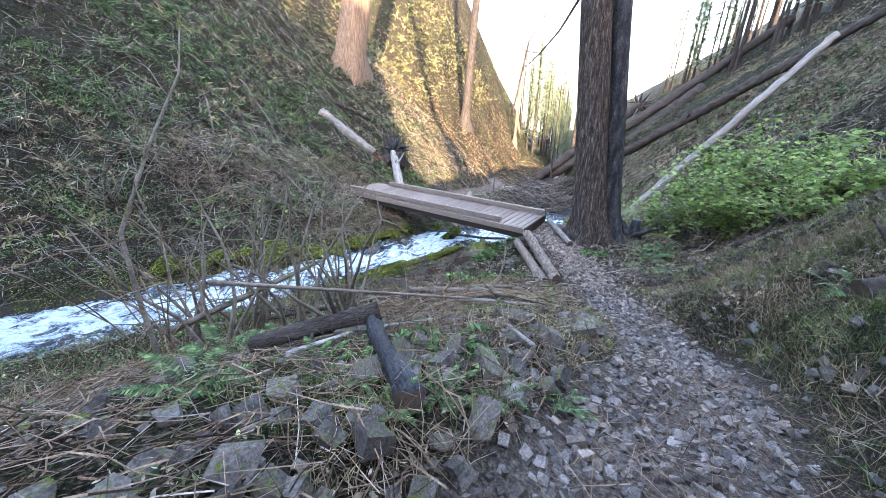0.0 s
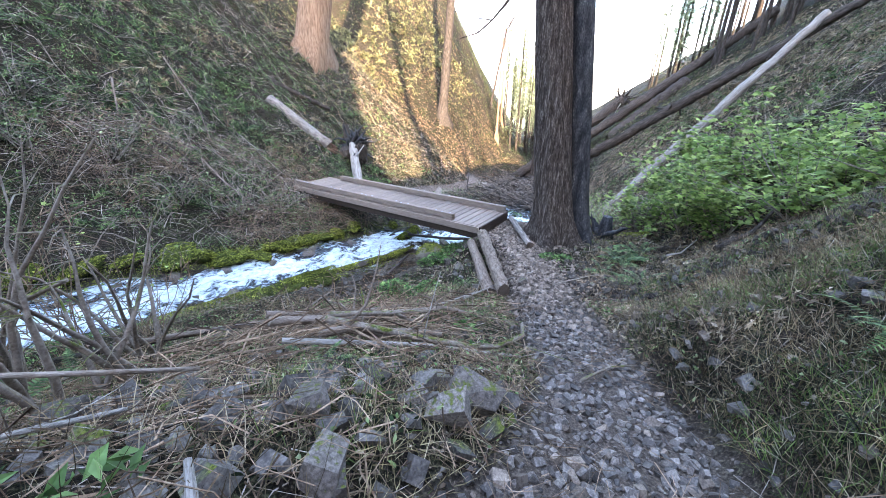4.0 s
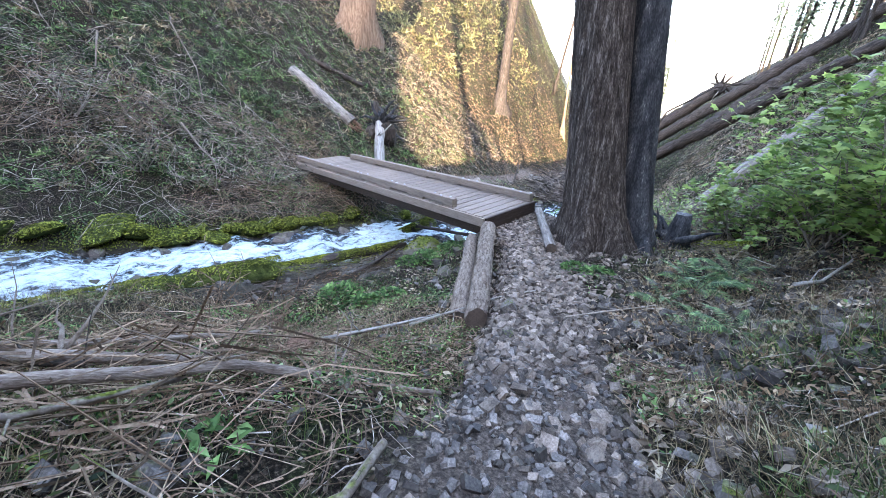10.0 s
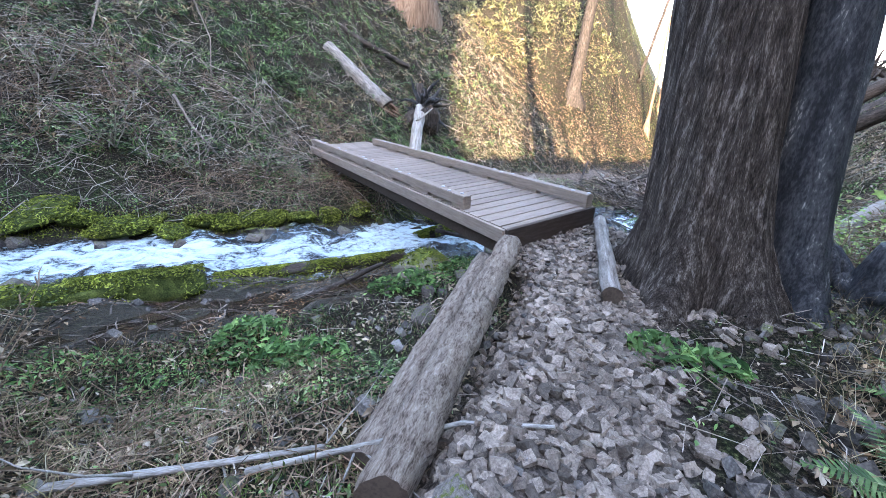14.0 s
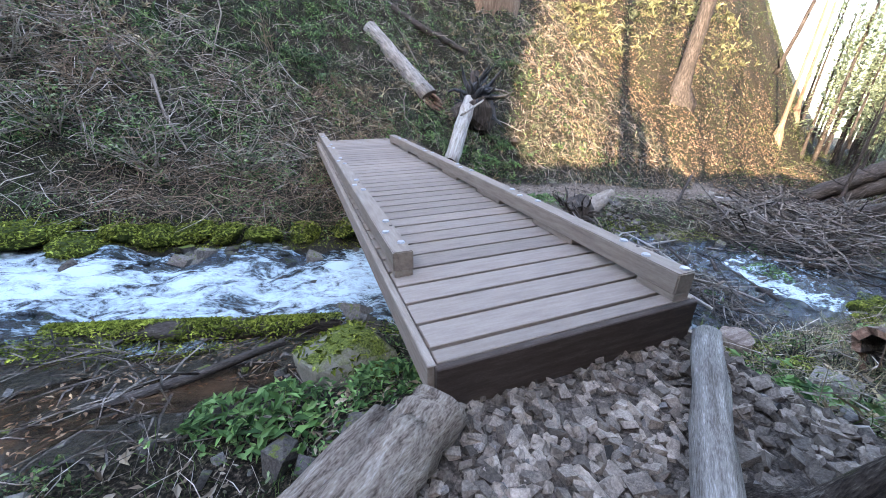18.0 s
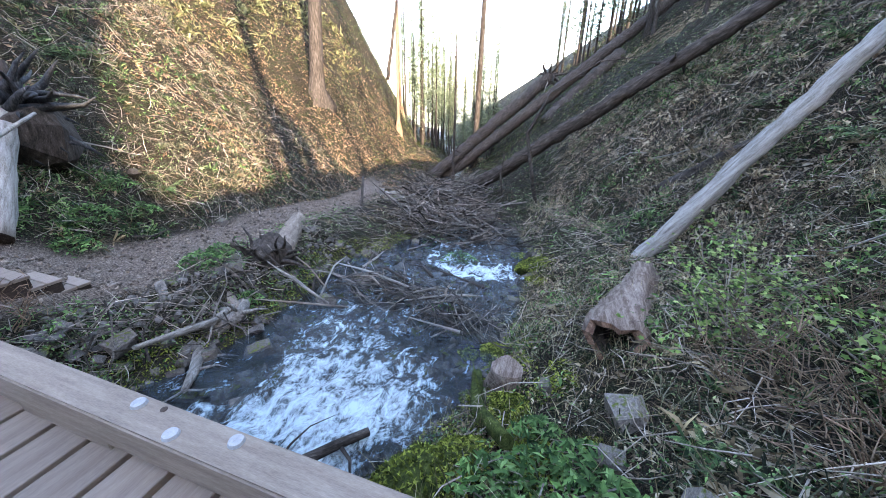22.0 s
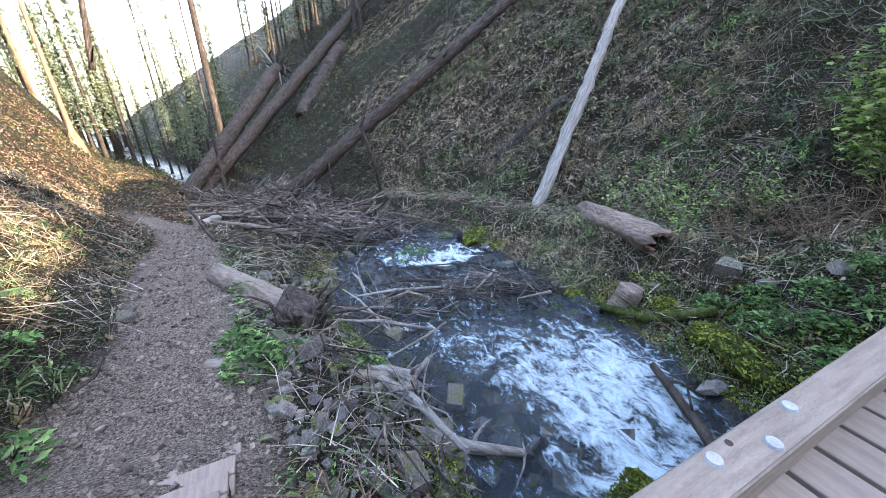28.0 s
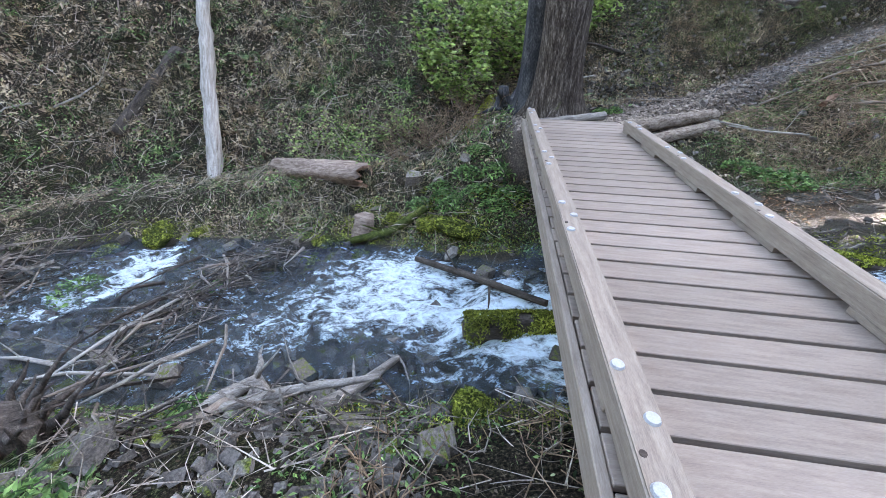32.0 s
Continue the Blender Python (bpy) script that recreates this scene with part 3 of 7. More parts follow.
# ---- near side: cedar, logs ----
def trunk_bm(height, r0, r1, flare, sides=26, lean=(0, 0), seed=0, ribs=0.05, segs=22, deep=-0.5):
    rnd = random.Random(seed)
    bm = bmesh.new()
    ph = [rnd.uniform(0, 6.28) for _ in range(6)]
    rings = []
    for i in range(segs + 1):
        t = i / segs
        z = deep + (height - deep) * t ** 1.6
        r = r1 + (r0 - r1) * (1 - t) + flare * math.exp(-max(z, 0) / 0.45)
        ring = []
        for k in range(sides):
            a = 2 * math.pi * k / sides
            root = 1 + (0.22 * math.sin(4 * a + ph[0]) + 0.16 * math.sin(7 * a + ph[1])) * math.exp(-max(z, 0) / 0.4) + ribs * math.sin(11 * a + ph[2] + 0.15 * z) + 0.5 * ribs * math.sin(5 * a + ph[3] - 0.3 * z) + rnd.uniform(-1, 1) * ribs * 0.5
            ring.append(bm.verts.new((lean[0] * z + math.cos(a) * r * root, lean[1] * z + math.sin(a) * r * root, z)))
        rings.append(ring)
    for q0, q1 in zip(rings, rings[1:]):
        for k in range(sides):
            f = bm.faces.new((q0[k], q0[(k + 1) % sides], q1[(k + 1) % sides], q1[k]))
            f.smooth = True
    bm.faces.new(rings[-1])
    return bm


def on(x, y, up=0.0):
    return (x, y, ground_z(x, y) + up)


cedar = thing("cedar_tree", on(1.0, -1.85), "massive old cedar trunk with ridged grey-brown bark beside the bridge", "tree")
part("trunk", trunk_bm(36, 0.54, 0.2, 0.24, 60, (0.03, 0.13), 3, 0.03, 44), BARK, cedar)
part("burnt_trunk", trunk_bm(14, 0.36, 0.22, 0.2, 24, (0.02, 0.12), 5, 0.05, 26), CHARRED, cedar, "charred dark second stem").location = (0.55, -0.5, 0)

log("trail_log", (-0.03, -0.12, -0.16), (-2.78, -2.14, -0.1), 0.145, 0.135, BARK_SCALY, "thick peeling log edging the gravel ramp", wob=0.012, seed=4, sides=26, lump_amp=0.1, segs=70)
log("trail_log", (1.75, -0.2, -0.16), (-0.13, -1.62, -0.14), 0.08, 0.095, DRIFT, "thin grey log edging the gravel ramp", wob=0.01, seed=5)
# ---- stream ----
def water_material():
    """Fast water: dark between with painted blue sky reflections, broken white along the flow where the attribute
    'foam' is high.
    """
    m, nt, b = material("stream_water", 0.08, spec=0.5)
    n1 = noise_tex(nt, coords(nt, (0.8, 1.25, 1.0)), 3.0, 5, 0.6, 0.9)
    n2 = noise_tex(nt, coords(nt, (0.85, 1.4, 1.0)), 9.0, 6, 0.7, 1.2)
    n3 = noise_tex(nt, coords(nt, (1.0, 1.7, 1.0)), 55.0, 3, 0.7, 0.4)

    def madd(a, k, c):
        q = nt.nodes.new("ShaderNodeMath")
        q.operation = "MULTIPLY_ADD"
        nt.links.new(a, q.inputs[0])
        q.inputs[1].default_value = k
        nt.links.new(c, q.inputs[2])
        return q.outputs[0]

    h = madd(n2, 0.55, n1)
    h = madd(n3, 0.2, h)
    zero = nt.nodes.new("ShaderNodeValue")
    zero.outputs[0].default_value = 0.0
    mask = ramp(nt, madd(madd(attr_fac(nt, "foam"), 0.42, h), 0.5, zero.outputs[0]), ((0.0, (0, 0, 0)), (0.53, (0, 0, 0)), (0.6, (0.3, 0.3, 0.3)), (0.71, (1, 1, 1))))
    # the bluish upper stops paint reflected sky into the base colour
    deep = ramp(nt, n2, ((0.36, (0.006, 0.008, 0.01)), (0.5, (0.035, 0.05, 0.062)), (0.6, (0.17, 0.235, 0.28))))
    col = mix(nt, mask, deep, (0.74, 0.86, 0.9))
    nt.links.new(col, b.inputs["Base Color"])
    rr = ramp(nt, mask, ((0.0, (0.05, 0.05, 0.05)), (1.0, (0.6, 0.6, 0.6))))
    nt.links.new(rr, b.inputs["Roughness"])
    bump(nt, b, h, 1.0, 0.22)
    tr = nt.nodes.new("ShaderNodeBsdfTransparent")
    ms = nt.nodes.new("ShaderNodeMixShader")
    al = ramp(nt, mask, ((0.0, (0.48, 0.48, 0.48)), (0.6, (1, 1, 1))))
    nt.links.new(al, ms.inputs[0])
    nt.links.new(tr.outputs[0], ms.inputs[1])
    nt.links.new(b.outputs[0], ms.inputs[2])
    nt.links.new(ms.outputs[0], nt.nodes["Material Output"].inputs[0])
    return m


WATER = water_material()
ws = spaced((-30, -12, 0.5), (-12, 13, 0.08), (13, 30, 0.4))
wt = np.linspace(-1.25, 1.25, 46)


def drops(x, y):
    """Small falls across the stream."""
    z = 0 * x
    for x0, h, s in ((-6.4, 0.22, 1), (-3.3, 0.2, -1), (-1.3, 0.18, 1), (2.2, 0.22, -1), (5.9, 0.16, 1), (9.2, 0.18, -1)):
        xs = x0 + 0.35 * np.sin(y * 1.7 * s + x0)
        z = z + h * (smooth(0.35, -0.35, x - xs) - np.clip(0.5 - (x - xs) / 3.2, 0, 1))
    return z


def water_z(x, y):
    return stream_at(x)[2] + drops(x, y) + 0.06 * lump(x, y * 1.6, 5.0, 21) + 0.03 * lump(x, y * 1.5, 12.0, 22)


def foam(x, y):
    out = 0 * x
    for x0, s in ((-6.4, 1), (-3.3, -1), (-1.3, 1), (2.2, -1), (9.2, -1)):
        xs = x0 + 0.35 * np.sin(y * 1.7 * s + x0)
        out = out + smooth(-0.45, 0.15, x - xs) * smooth(2.1, 0.2, x - xs)
    yc, hw, zw = stream_at(x)
    calm = smooth(0.3, 0.9, np.abs(y - yc - 0.3 * hw * np.sin(1.1 * x + 0.6)) / hw)
    base = np.interp(x, (-12, -2, 0.5, 3.8, 5.5, 7, 8.5, 12, 15), (1.05, 1.2, 1.25, 1.05, 0.62, 0.36, 0.33, 0.45, 0.0))
    return (base + (1 - base) * np.clip(out, 0, 1)) * (1 - np.where(x < 1, 0.4, 0.7) * calm)


def stream_sheet():
    S, T = np.meshgrid(ws, wt, indexing="ij")
    yc, hw, zw = stream_at(S)
    X, Y = S, yc + T * (hw + 0.12)
    Z = water_z(X, Y)
    n, k = X.shape
    i = np.arange(n * k).reshape(n, k)
    q = np.stack([i[:-1, :-1], i[1:, :-1], i[1:, 1:], i[:-1, 1:]], -1).reshape(-1, 4)
    me = soup("stream", np.stack([X, Y, Z], -1).reshape(-1, 3), q, WATER, True)
    a = me.attributes.new("foam", "FLOAT", "POINT")
    a.data.foreach_set("value", foam(X, Y).ravel().astype(np.float32))
    return tagged(new("water", me), "rushing white-flecked mountain stream over dark stones", "water", kind="structure")


stream_sheet()


def rill_material():
    m, nt, b = material("shallow_clear_water", 0.12, spec=0.35)
    nt.links.new(ramp(nt, noise_tex(nt, coords(nt), 5.0, 6, 0.7), ((0.38, (0.008, 0.006, 0.005)), (0.52, (0.035, 0.02, 0.011)), (0.66, (0.11, 0.058, 0.03)))), b.inputs["Base Color"])
    bump(nt, b, noise_tex(nt, coords(nt), 9.0, 4, 0.6, 0.5), 0.3, 0.02)
    tr = nt.nodes.new("ShaderNodeBsdfTransparent")
    ms = nt.nodes.new("ShaderNodeMixShader")
    ms.inputs[0].default_value = 0.72
    nt.links.new(tr.outputs[0], ms.inputs[1])
    nt.links.new(b.outputs[0], ms.inputs[2])
    nt.links.new(ms.outputs[0], nt.nodes["Material Output"].inputs[0])
    return m


RILL = rill_material()


def rill():
    """Shallow side water standing in the dips beside the stream."""
    xs, ys = np.arange(-5.0, 0.21, 0.08), np.arange(0.95, 3.0, 0.08)
    X, Y = np.meshgrid(xs, ys, indexing="ij")
    Z = land(X, Y)
    P = np.pad(Z, 6, mode="edge")
    S = sum(P[i:i + len(xs), j:j + len(ys)] for i in range(13) for j in range(13)) / 169
    i = np.arange(X.size).reshape(X.shape)
    q = np.stack([i[:-1, :-1], i[1:, :-1], i[1:, 1:], i[:-1, 1:]], -1).reshape(-1, 4)
    me = soup("rill", np.stack([X, Y, S + 0.004], -1).reshape(-1, 3), q, RILL, True)
    a = me.attributes.new("foam", "FLOAT", "POINT")
    a.data.foreach_set("value", (-0.3 + 0 * X).ravel().astype(np.float32))
    return tagged(new("water", me), "shallow clear water standing over dark mud beside the stream", "water", kind="structure")


rill()
# ---- fallen trunks, stumps and snags ----
def sub(ob, x, y, z):
    ob.location = (x, y, z)
    return ob


def roots(parent, at, n, r, length, seed, aim=(0, 0, 0), mat=None):
    """A torn root plate: crooked roots out of one point, each a part."""
    rnd = random.Random(seed)
    aim = Vector(aim)
    for k in range(n):
        d = (Vector((rnd.gauss(0, 1), rnd.gauss(0, 1), rnd.gauss(0, 1))).normalized() + aim).normalized()
        p = Vector(at)
        pts, radii = [p.copy()], [r * rnd.uniform(0.7, 1.1)]
        ln = length * rnd.uniform(0.5, 1.1)
        for i in range(5):
            d = (d + Vector((rnd.gauss(0, 0.35), rnd.gauss(0, 0.35), rnd.gauss(0, 0.3)))).normalized()
            p = p + d * ln / 5
            pts.append(p.copy())
            radii.append(radii[0] * (1 - (i + 1) / 5.6))
        bm = bmesh.new()
        ring_tube(bm, pts, radii, 7, 0.15, seed + k)
        part("root", bm, (mat or BARK_DARK, mat or BARK_DARK), parent)


log("trail_log", (-0.28, 0.1, -0.42), (-2.75, -1.82, -0.3), 0.12, 0.14, BARK_SCALY, "second peeling log lying lower beside the ramp", seed=6, wob=0.01)
f1 = log("fallen_log", (3.8, 11.1, 0.95), (2.45, 13.6, 3.2), 0.33, 0.24, DRIFT, "broken grey log with reddish splintered end on the hillside", seed=7, stubs=2)
for k in range(9):
    a = 6.28 * k / 9
    bm = bmesh.new()
    ring_tube(bm, [(0.2 * math.cos(a), 0.1 * math.sin(a), 0.2 * math.sin(a)), (0.2 * math.cos(a) + 0.18, 0.12 * math.sin(a) - 0.28 - 0.1 * (k % 3), 0.18 * math.sin(a) - 0.2)], [0.07, 0.015], 5, 0.2, k)
    part("splinter", bm, (REDWOOD, REDWOOD), f1, "reddish splinter")
log("fallen_log", (1.9, 16.2, 5.2), (6.4, 13.9, 2.55), 0.14, 0.11, BARK_DARK, "long thin dark log across the hillside", seed=8, stubs=4, wob=0.05)
sl = log("fallen_log", (3.75, 9.05, -0.85), (5.2, 10.85, 0.88), 0.24, 0.22, SILVER, "barkless silver log leaning on the slope with its torn roots", seed=9, cut=BARK_DARK)
roots(sl, (1.6, 1.9, 1.75), 48, 0.14, 1.45, 11, (0.6, 0.1, 0.2), CHARRED)
bm = rock_bm(5, 0.95, 0.95, 34)
sub(part("root_plate", bm, BARK_DARK, sl), 1.75, 2.0, 1.3)
bm = bmesh.new()
ring_tube(bm, line((0.7, 0.75, 1.35), (1.6, 1.1, 1.75), 3, 0.02, 4), [0.045, 0.04, 0.035, 0.03], 7, 0.1, 2)
part("branch", bm, (SILVER, SILVER), sl)
log("dead_stump", on(6.0, 12.0, -0.2), on(5.95, 12.15, 0.85), 0.25, 0.14, BARK_DARK, "short dark rotten stump on the slope", "stump", seed=3, stubs=3, lump_amp=0.25)


def hollow_log():
    th = thing("hollow_log", (5.45, -0.12, -1.5), "split hollow log with reddish wood lying on the bank", "log")
    v = Vector((2.6, -0.75, -0.16))
    n, sides = 12, 18
    bm = bmesh.new()
    rnd = random.Random(2)
    outer, inner = [], []
    for i in range(n + 1):
        t = i / n
        c = v * t
        side, up = Vector((0.15, 0.99, 0)), Vector((0, 0, 1))
        ro, ri = [], []
        for k in range(sides):
            a = 2 * math.pi * k / sides
            r = (0.34 - 0.1 * t) * (1 + 0.16 * math.sin(3 * a + t * 4) + 0.08 * math.sin(7 * a) + rnd.uniform(-0.12, 0.12))
            jag = Vector((rnd.uniform(-0.16, 0.05), 0, 0)) if i == 0 else Vector((rnd.uniform(-0.1, 0.25), 0, 0)) if i == n else Vector()
            dirv = side * math.cos(a) + up * math.sin(a) * 0.85
            ro.append(bm.verts.new(c + dirv * r + jag))
            ri.append(bm.verts.new(c + dirv * r * 0.72 + jag))
        outer.append(ro)
        inner.append(ri)
    for i in range(n):
        for k in range(sides):
            j = (k + 1) % sides
            bm.faces.new((outer[i][k], outer[i + 1][k], outer[i + 1][j], outer[i][j])).smooth = True
            f = bm.faces.new((inner[i][k], inner[i][j], inner[i + 1][j], inner[i + 1][k]))
            f.material_index = 1
    for i, s in ((0, 1), (n, 0)):
        for k in range(sides):
            j = (k + 1) % sides
            f = bm.faces.new((outer[i][k], outer[i][j], inner[i][j], inner[i][k]) if s else (outer[i][j], outer[i][k], inner[i][k], inner[i][j]))
            f.material_index = 2
    part("shell", bm, (SILVER_RED, BARK_DARK, REDWOOD), th)
    return th


SILVER_RED = speckled("weathered_red_wood", ((0.3, (0.025, 0.016, 0.012)), (0.5, (0.12, 0.084, 0.064)), (0.72, (0.3, 0.235, 0.19))), 2.5, 0.88, 25.0, (1, 7, 7), 0.9, 0.02)
hollow_log()
log("cut_stump", (5.1, 1.2, -2.6), (5.0, 1.1, -1.95), 0.27, 0.2, SILVER_RED, "pale barkless block of wood on the mossy bank", "stump", seed=13, sides=14, lump_amp=0.12, cut=SILVER_RED)


def pole(name, pts, radii, mat, label, category="log", seed=0, twigs=0, sides=9, group="", tw_len=0.8, tw_mat=None):
    """A crooked pole or branch through given bends, with side branches as parts."""
    th = thing(name, pts[0], label, category, group)
    o = Vector(pts[0])
    P = [Vector(p) - o for p in pts]
    rnd = random.Random(seed)
    fine, fr = [], []
    for i in range(len(P) - 1):
        n = max(1, int((P[i + 1] - P[i]).length / 0.3))
        for k in range(n):
            t = k / n
            q = P[i].lerp(P[i + 1], t)
            w = 0.15 * radii[i]
            fine.append(q + Vector((rnd.uniform(-w, w), rnd.uniform(-w, w), rnd.uniform(-w, w))))
            fr.append(radii[i] + (radii[i + 1] - radii[i]) * t)
    fine.append(P[-1])
    fr.append(radii[-1])
    bm = bmesh.new()
    turn = Vector((0, 0, 1)).rotation_difference(P[-1].normalized())
    ring_tube(bm, [turn.inverted() @ p for p in fine], fr, sides, 0.13, seed)
    st = part("stem", bm, (mat, mat), th)
    st.rotation_mode = "QUATERNION"
    st.rotation_quaternion = turn
    for k in range(twigs):
        i = rnd.randrange(1, len(fine))
        d = Vector((rnd.gauss(0, 1), rnd.gauss(0, 1), rnd.gauss(0.2, 0.8))).normalized()
        p, r = fine[i], fr[i] * rnd.uniform(0.25, 0.5)
        tp, tr = [p], [r]
        for j in range(3):
            d = (d + Vector((rnd.gauss(0, 0.3), rnd.gauss(0, 0.3), rnd.gauss(0, 0.3)))).normalized()
            p = p + d * tw_len * rnd.uniform(0.2, 0.4)
            tp.append(p)
            tr.append(r * (1 - (j + 1) / 3.4))
        bm = bmesh.new()
        ring_tube(bm, tp, tr, 5, 0.05, seed + k)
        part("side_branch", bm, (tw_mat or mat, tw_mat or mat), th)
    return th


def sunk(p, q):
    """p carried on along the line from q until it lies in the ground."""
    p, d = Vector(p), (Vector(p) - Vector(q)).normalized() * 0.2
    for _ in range(40):
        if p.z < ground_z(p.x, p.y) - 0.1:
            break
        p = p + d
    return p


pole("white_snag", [(9.9, 0.5, -3.1), (10.15, -0.8, -2.7), (10.48, -1.54, -1.84), (11.61, -4.08, 1.64), (13.2, -7.6, 6.5)], [0.1, 0.17, 0.21, 0.19, 0.15], SILVER, "bleached barkless trunk leaning up the slope", "dead tree", 21, 9, 12, tw_len=0.35)
log("rotten_log", on(14.0, -2.0, 0.05), on(13.2, -4.6, 0.15), 0.2, 0.22, BARK_DARK, "rotten dark log half sunk in the slope", seed=22, lump_amp=0.2)
pole("dark_fallen_trunk", [sunk((20.4, 4.8, -2.84), (20.2, -1.0, 1.4)), (20.4, 4.8, -2.84), (20.2, -1.0, 1.4), (20.0, -7.2, 5.96), (19.9, -11, 8.8)], [0.34, 0.35, 0.31, 0.26, 0.18], BARK_DARK, "long dark trunk fallen down the slope into the stream", "dead tree", 23, 6, 11, tw_len=0.9)
rt = pole("dark_fallen_trunk", [sunk((29.5, 10.6, -4.3), (39.6, 3.9, 2.7)), (39.6, 3.9, 2.7)], [0.45, 0.55], BARK_DARK, "dark uprooted trunk with upturned roots against the sky", "dead tree", 24, 3, 11)
roots(rt, Vector((39.6, 3.9, 2.7)) - rt.location, 22, 0.2, 2.4, 31, (0.2, -0.2, 0.1), BARK_DARK)
roots(rt, Vector((39.6, 3.9, 2.7)) - rt.location, 7, 0.09, 2.6, 32, (-0.3, 0.5, 0.1), SILVER)
pole("dark_fallen_trunk", [sunk((32.3, 7.9, -2.8), (38.3, 1.0, 3.3)), (38.3, 1.0, 3.3), (46, -7.8, 11.2)], [0.42, 0.48, 0.42], BARK_DARK, "thick dark trunk lying up the far slope", "dead tree", 25, 3, 11)
pole("dark_fallen_trunk", [sunk((33, 3.2, -0.9), (39.5, -1.8, 4.6)), (39.5, -1.8, 4.6)], [0.65, 0.55], BARK_DARK, "thick dark trunk lying up the slope", "dead tree", 26, 2, 11)
pole("leaning_sapling", [(17.5, 1.9, -3.5), (17.0, 2.2, -1.9), (17.4, 2.64, -0.2), (17.6, 1.9, 1.4), (18.4, 0.2, 2.6), (19.6, -2.0, 2.9)], [0.09, 0.085, 0.07, 0.05, 0.03, 0.012], BARK_DARK, "thin bent dead sapling over the stream", "dead tree", 27, 8)
pole("leaning_sapling", [(19.1, 3.7, -3.8), (18.9, 3.9, -2.4), (19.0, 3.8, -1.3)], [0.06, 0.05, 0.03], BARK_DARK, "short dead sapling in the debris", "dead tree", 28, 3)
rs = log("uprooted_log", (9.1, 7.85, -2.02), (6.95, 6.6, -2.02), 0.21, 0.28, BARK_LOG, "short log with muddy root end beside the stream", seed=29)
roots(rs, (-2.45, -1.3, 0.0), 40, 0.07, 1.15, 33, (-0.5, -0.3, 0.0), BARK_DARK)
sub(part("root_plate", rock_bm(8, 0.55, 1.1, 22), BARK_DARK, rs), -2.4, -1.25, 0.05)
log("driftwood", (16.4, 9.0, -3.2), (18.6, 7.9, -3.4), 0.15, 0.13, SILVER, "bleached driftwood log on the debris heap", seed=30)
log("driftwood", (16.5, 9.2, -3.5), (16.4, 9.1, -2.85), 0.13, 0.12, SILVER, "short bleached upright stub on the debris heap", seed=31)
pole("path_stick", [(13.0, 8.2, -2.9), (14.6, 9.0, -2.0)], [0.06, 0.04], BARK_DARK, "dark stick leaning beside the path", "stick", 32, 1)
log("rotten_log", (-5.9, -6.15, 2.25), (-4.8, -7.6, 2.8), 0.2, 0.26, BARK_DARK, "rotten dark log jutting from the cut bank", seed=34, lump_amp=0.45, sides=20, segs=18, stubs=4, flat=0.8)
log("mossy_log", (-3.4, 2.4, -0.88), (-7.3, 2.85, -0.55), 0.26, 0.22, MOSSY, "thick log under bright green moss along the stream", seed=35, lump_amp=0.3, cut=MOSSY, sides=20)
log("mossy_log", (-3.3, 3.15, -1.2), (-0.35, 2.2, -1.15), 0.11, 0.1, BARK_DARK, "thin mossy log across the side channel", seed=36, lump_amp=0.25)
pole("driftwood", [(-3.6, 1.35, -1.02), (-2.3, 1.6, -1.1), (-0.9, 1.95, -1.05)], [0.04, 0.05, 0.035], BARK_DARK, "curved dark stick lying in the shallows", "stick", 37, 1)
log("mossy_log", (2.55, 4.4, -1.86), (1.0, 4.12, -1.84), 0.2, 0.19, BARK_DARK, "mossy log wedged in the stream under the bridge", seed=38, lump_amp=0.35)
pole("wet_branch", [(3.6, 2.4, -2.1), (2.75, 2.95, -1.95), (1.5, 4.0, -1.6)], [0.05, 0.06, 0.05], BARK_DARK, "dark wet branch across the rapids", "stick", 39, 3)
log("mossy_log", (3.92, 0.2, -1.82), (2.6, -4.1, -0.2), 0.11, 0.15, BARK_SCALY, "mossy fallen pole slanting up the bank", seed=40)
pole("mossy_branch", [(5.2, 1.55, -2.35), (4.4, 1.35, -2.2), (3.7, 0.9, -1.75)], [0.07, 0.1, 0.08], MOSSY, "moss-covered branch at the water's edge", "stick", 41, 2)
dw = pole("driftwood", [(5.5, 6.05, -2.2), (4.8, 5.47, -2.0), (4.5, 5.7, -2.2), (4.23, 5.72, -2.25), (3.7, 5.2, -2.2), (3.3, 4.8, -2.05)], [0.06, 0.1, 0.11, 0.09, 0.07, 0.04], DRIFT, "twisted grey driftwood root on the bank", "driftwood", 42, 15, 12, tw_len=0.55)
pole("driftwood", [(5.2, 5.9, -2.1), (4.4, 5.6, -1.95), (3.3, 5.5, -1.6)], [0.05, 0.06, 0.03], DRIFT, "grey driftwood branch on the bank", "driftwood", 43, 4)
log("path_edging", (5.85, 7.75, -1.78), (4.95, 5.6, -2.12), 0.09, 0.08, BARK_LOG, "half-buried pole edging the path", seed=44)
log("path_edging", (5.75, 7.95, -1.8), (4.85, 8.1, -1.72), 0.08, 0.08, BARK_LOG, "short grey edging log in the path", seed=45)
cs = random.Random(23)
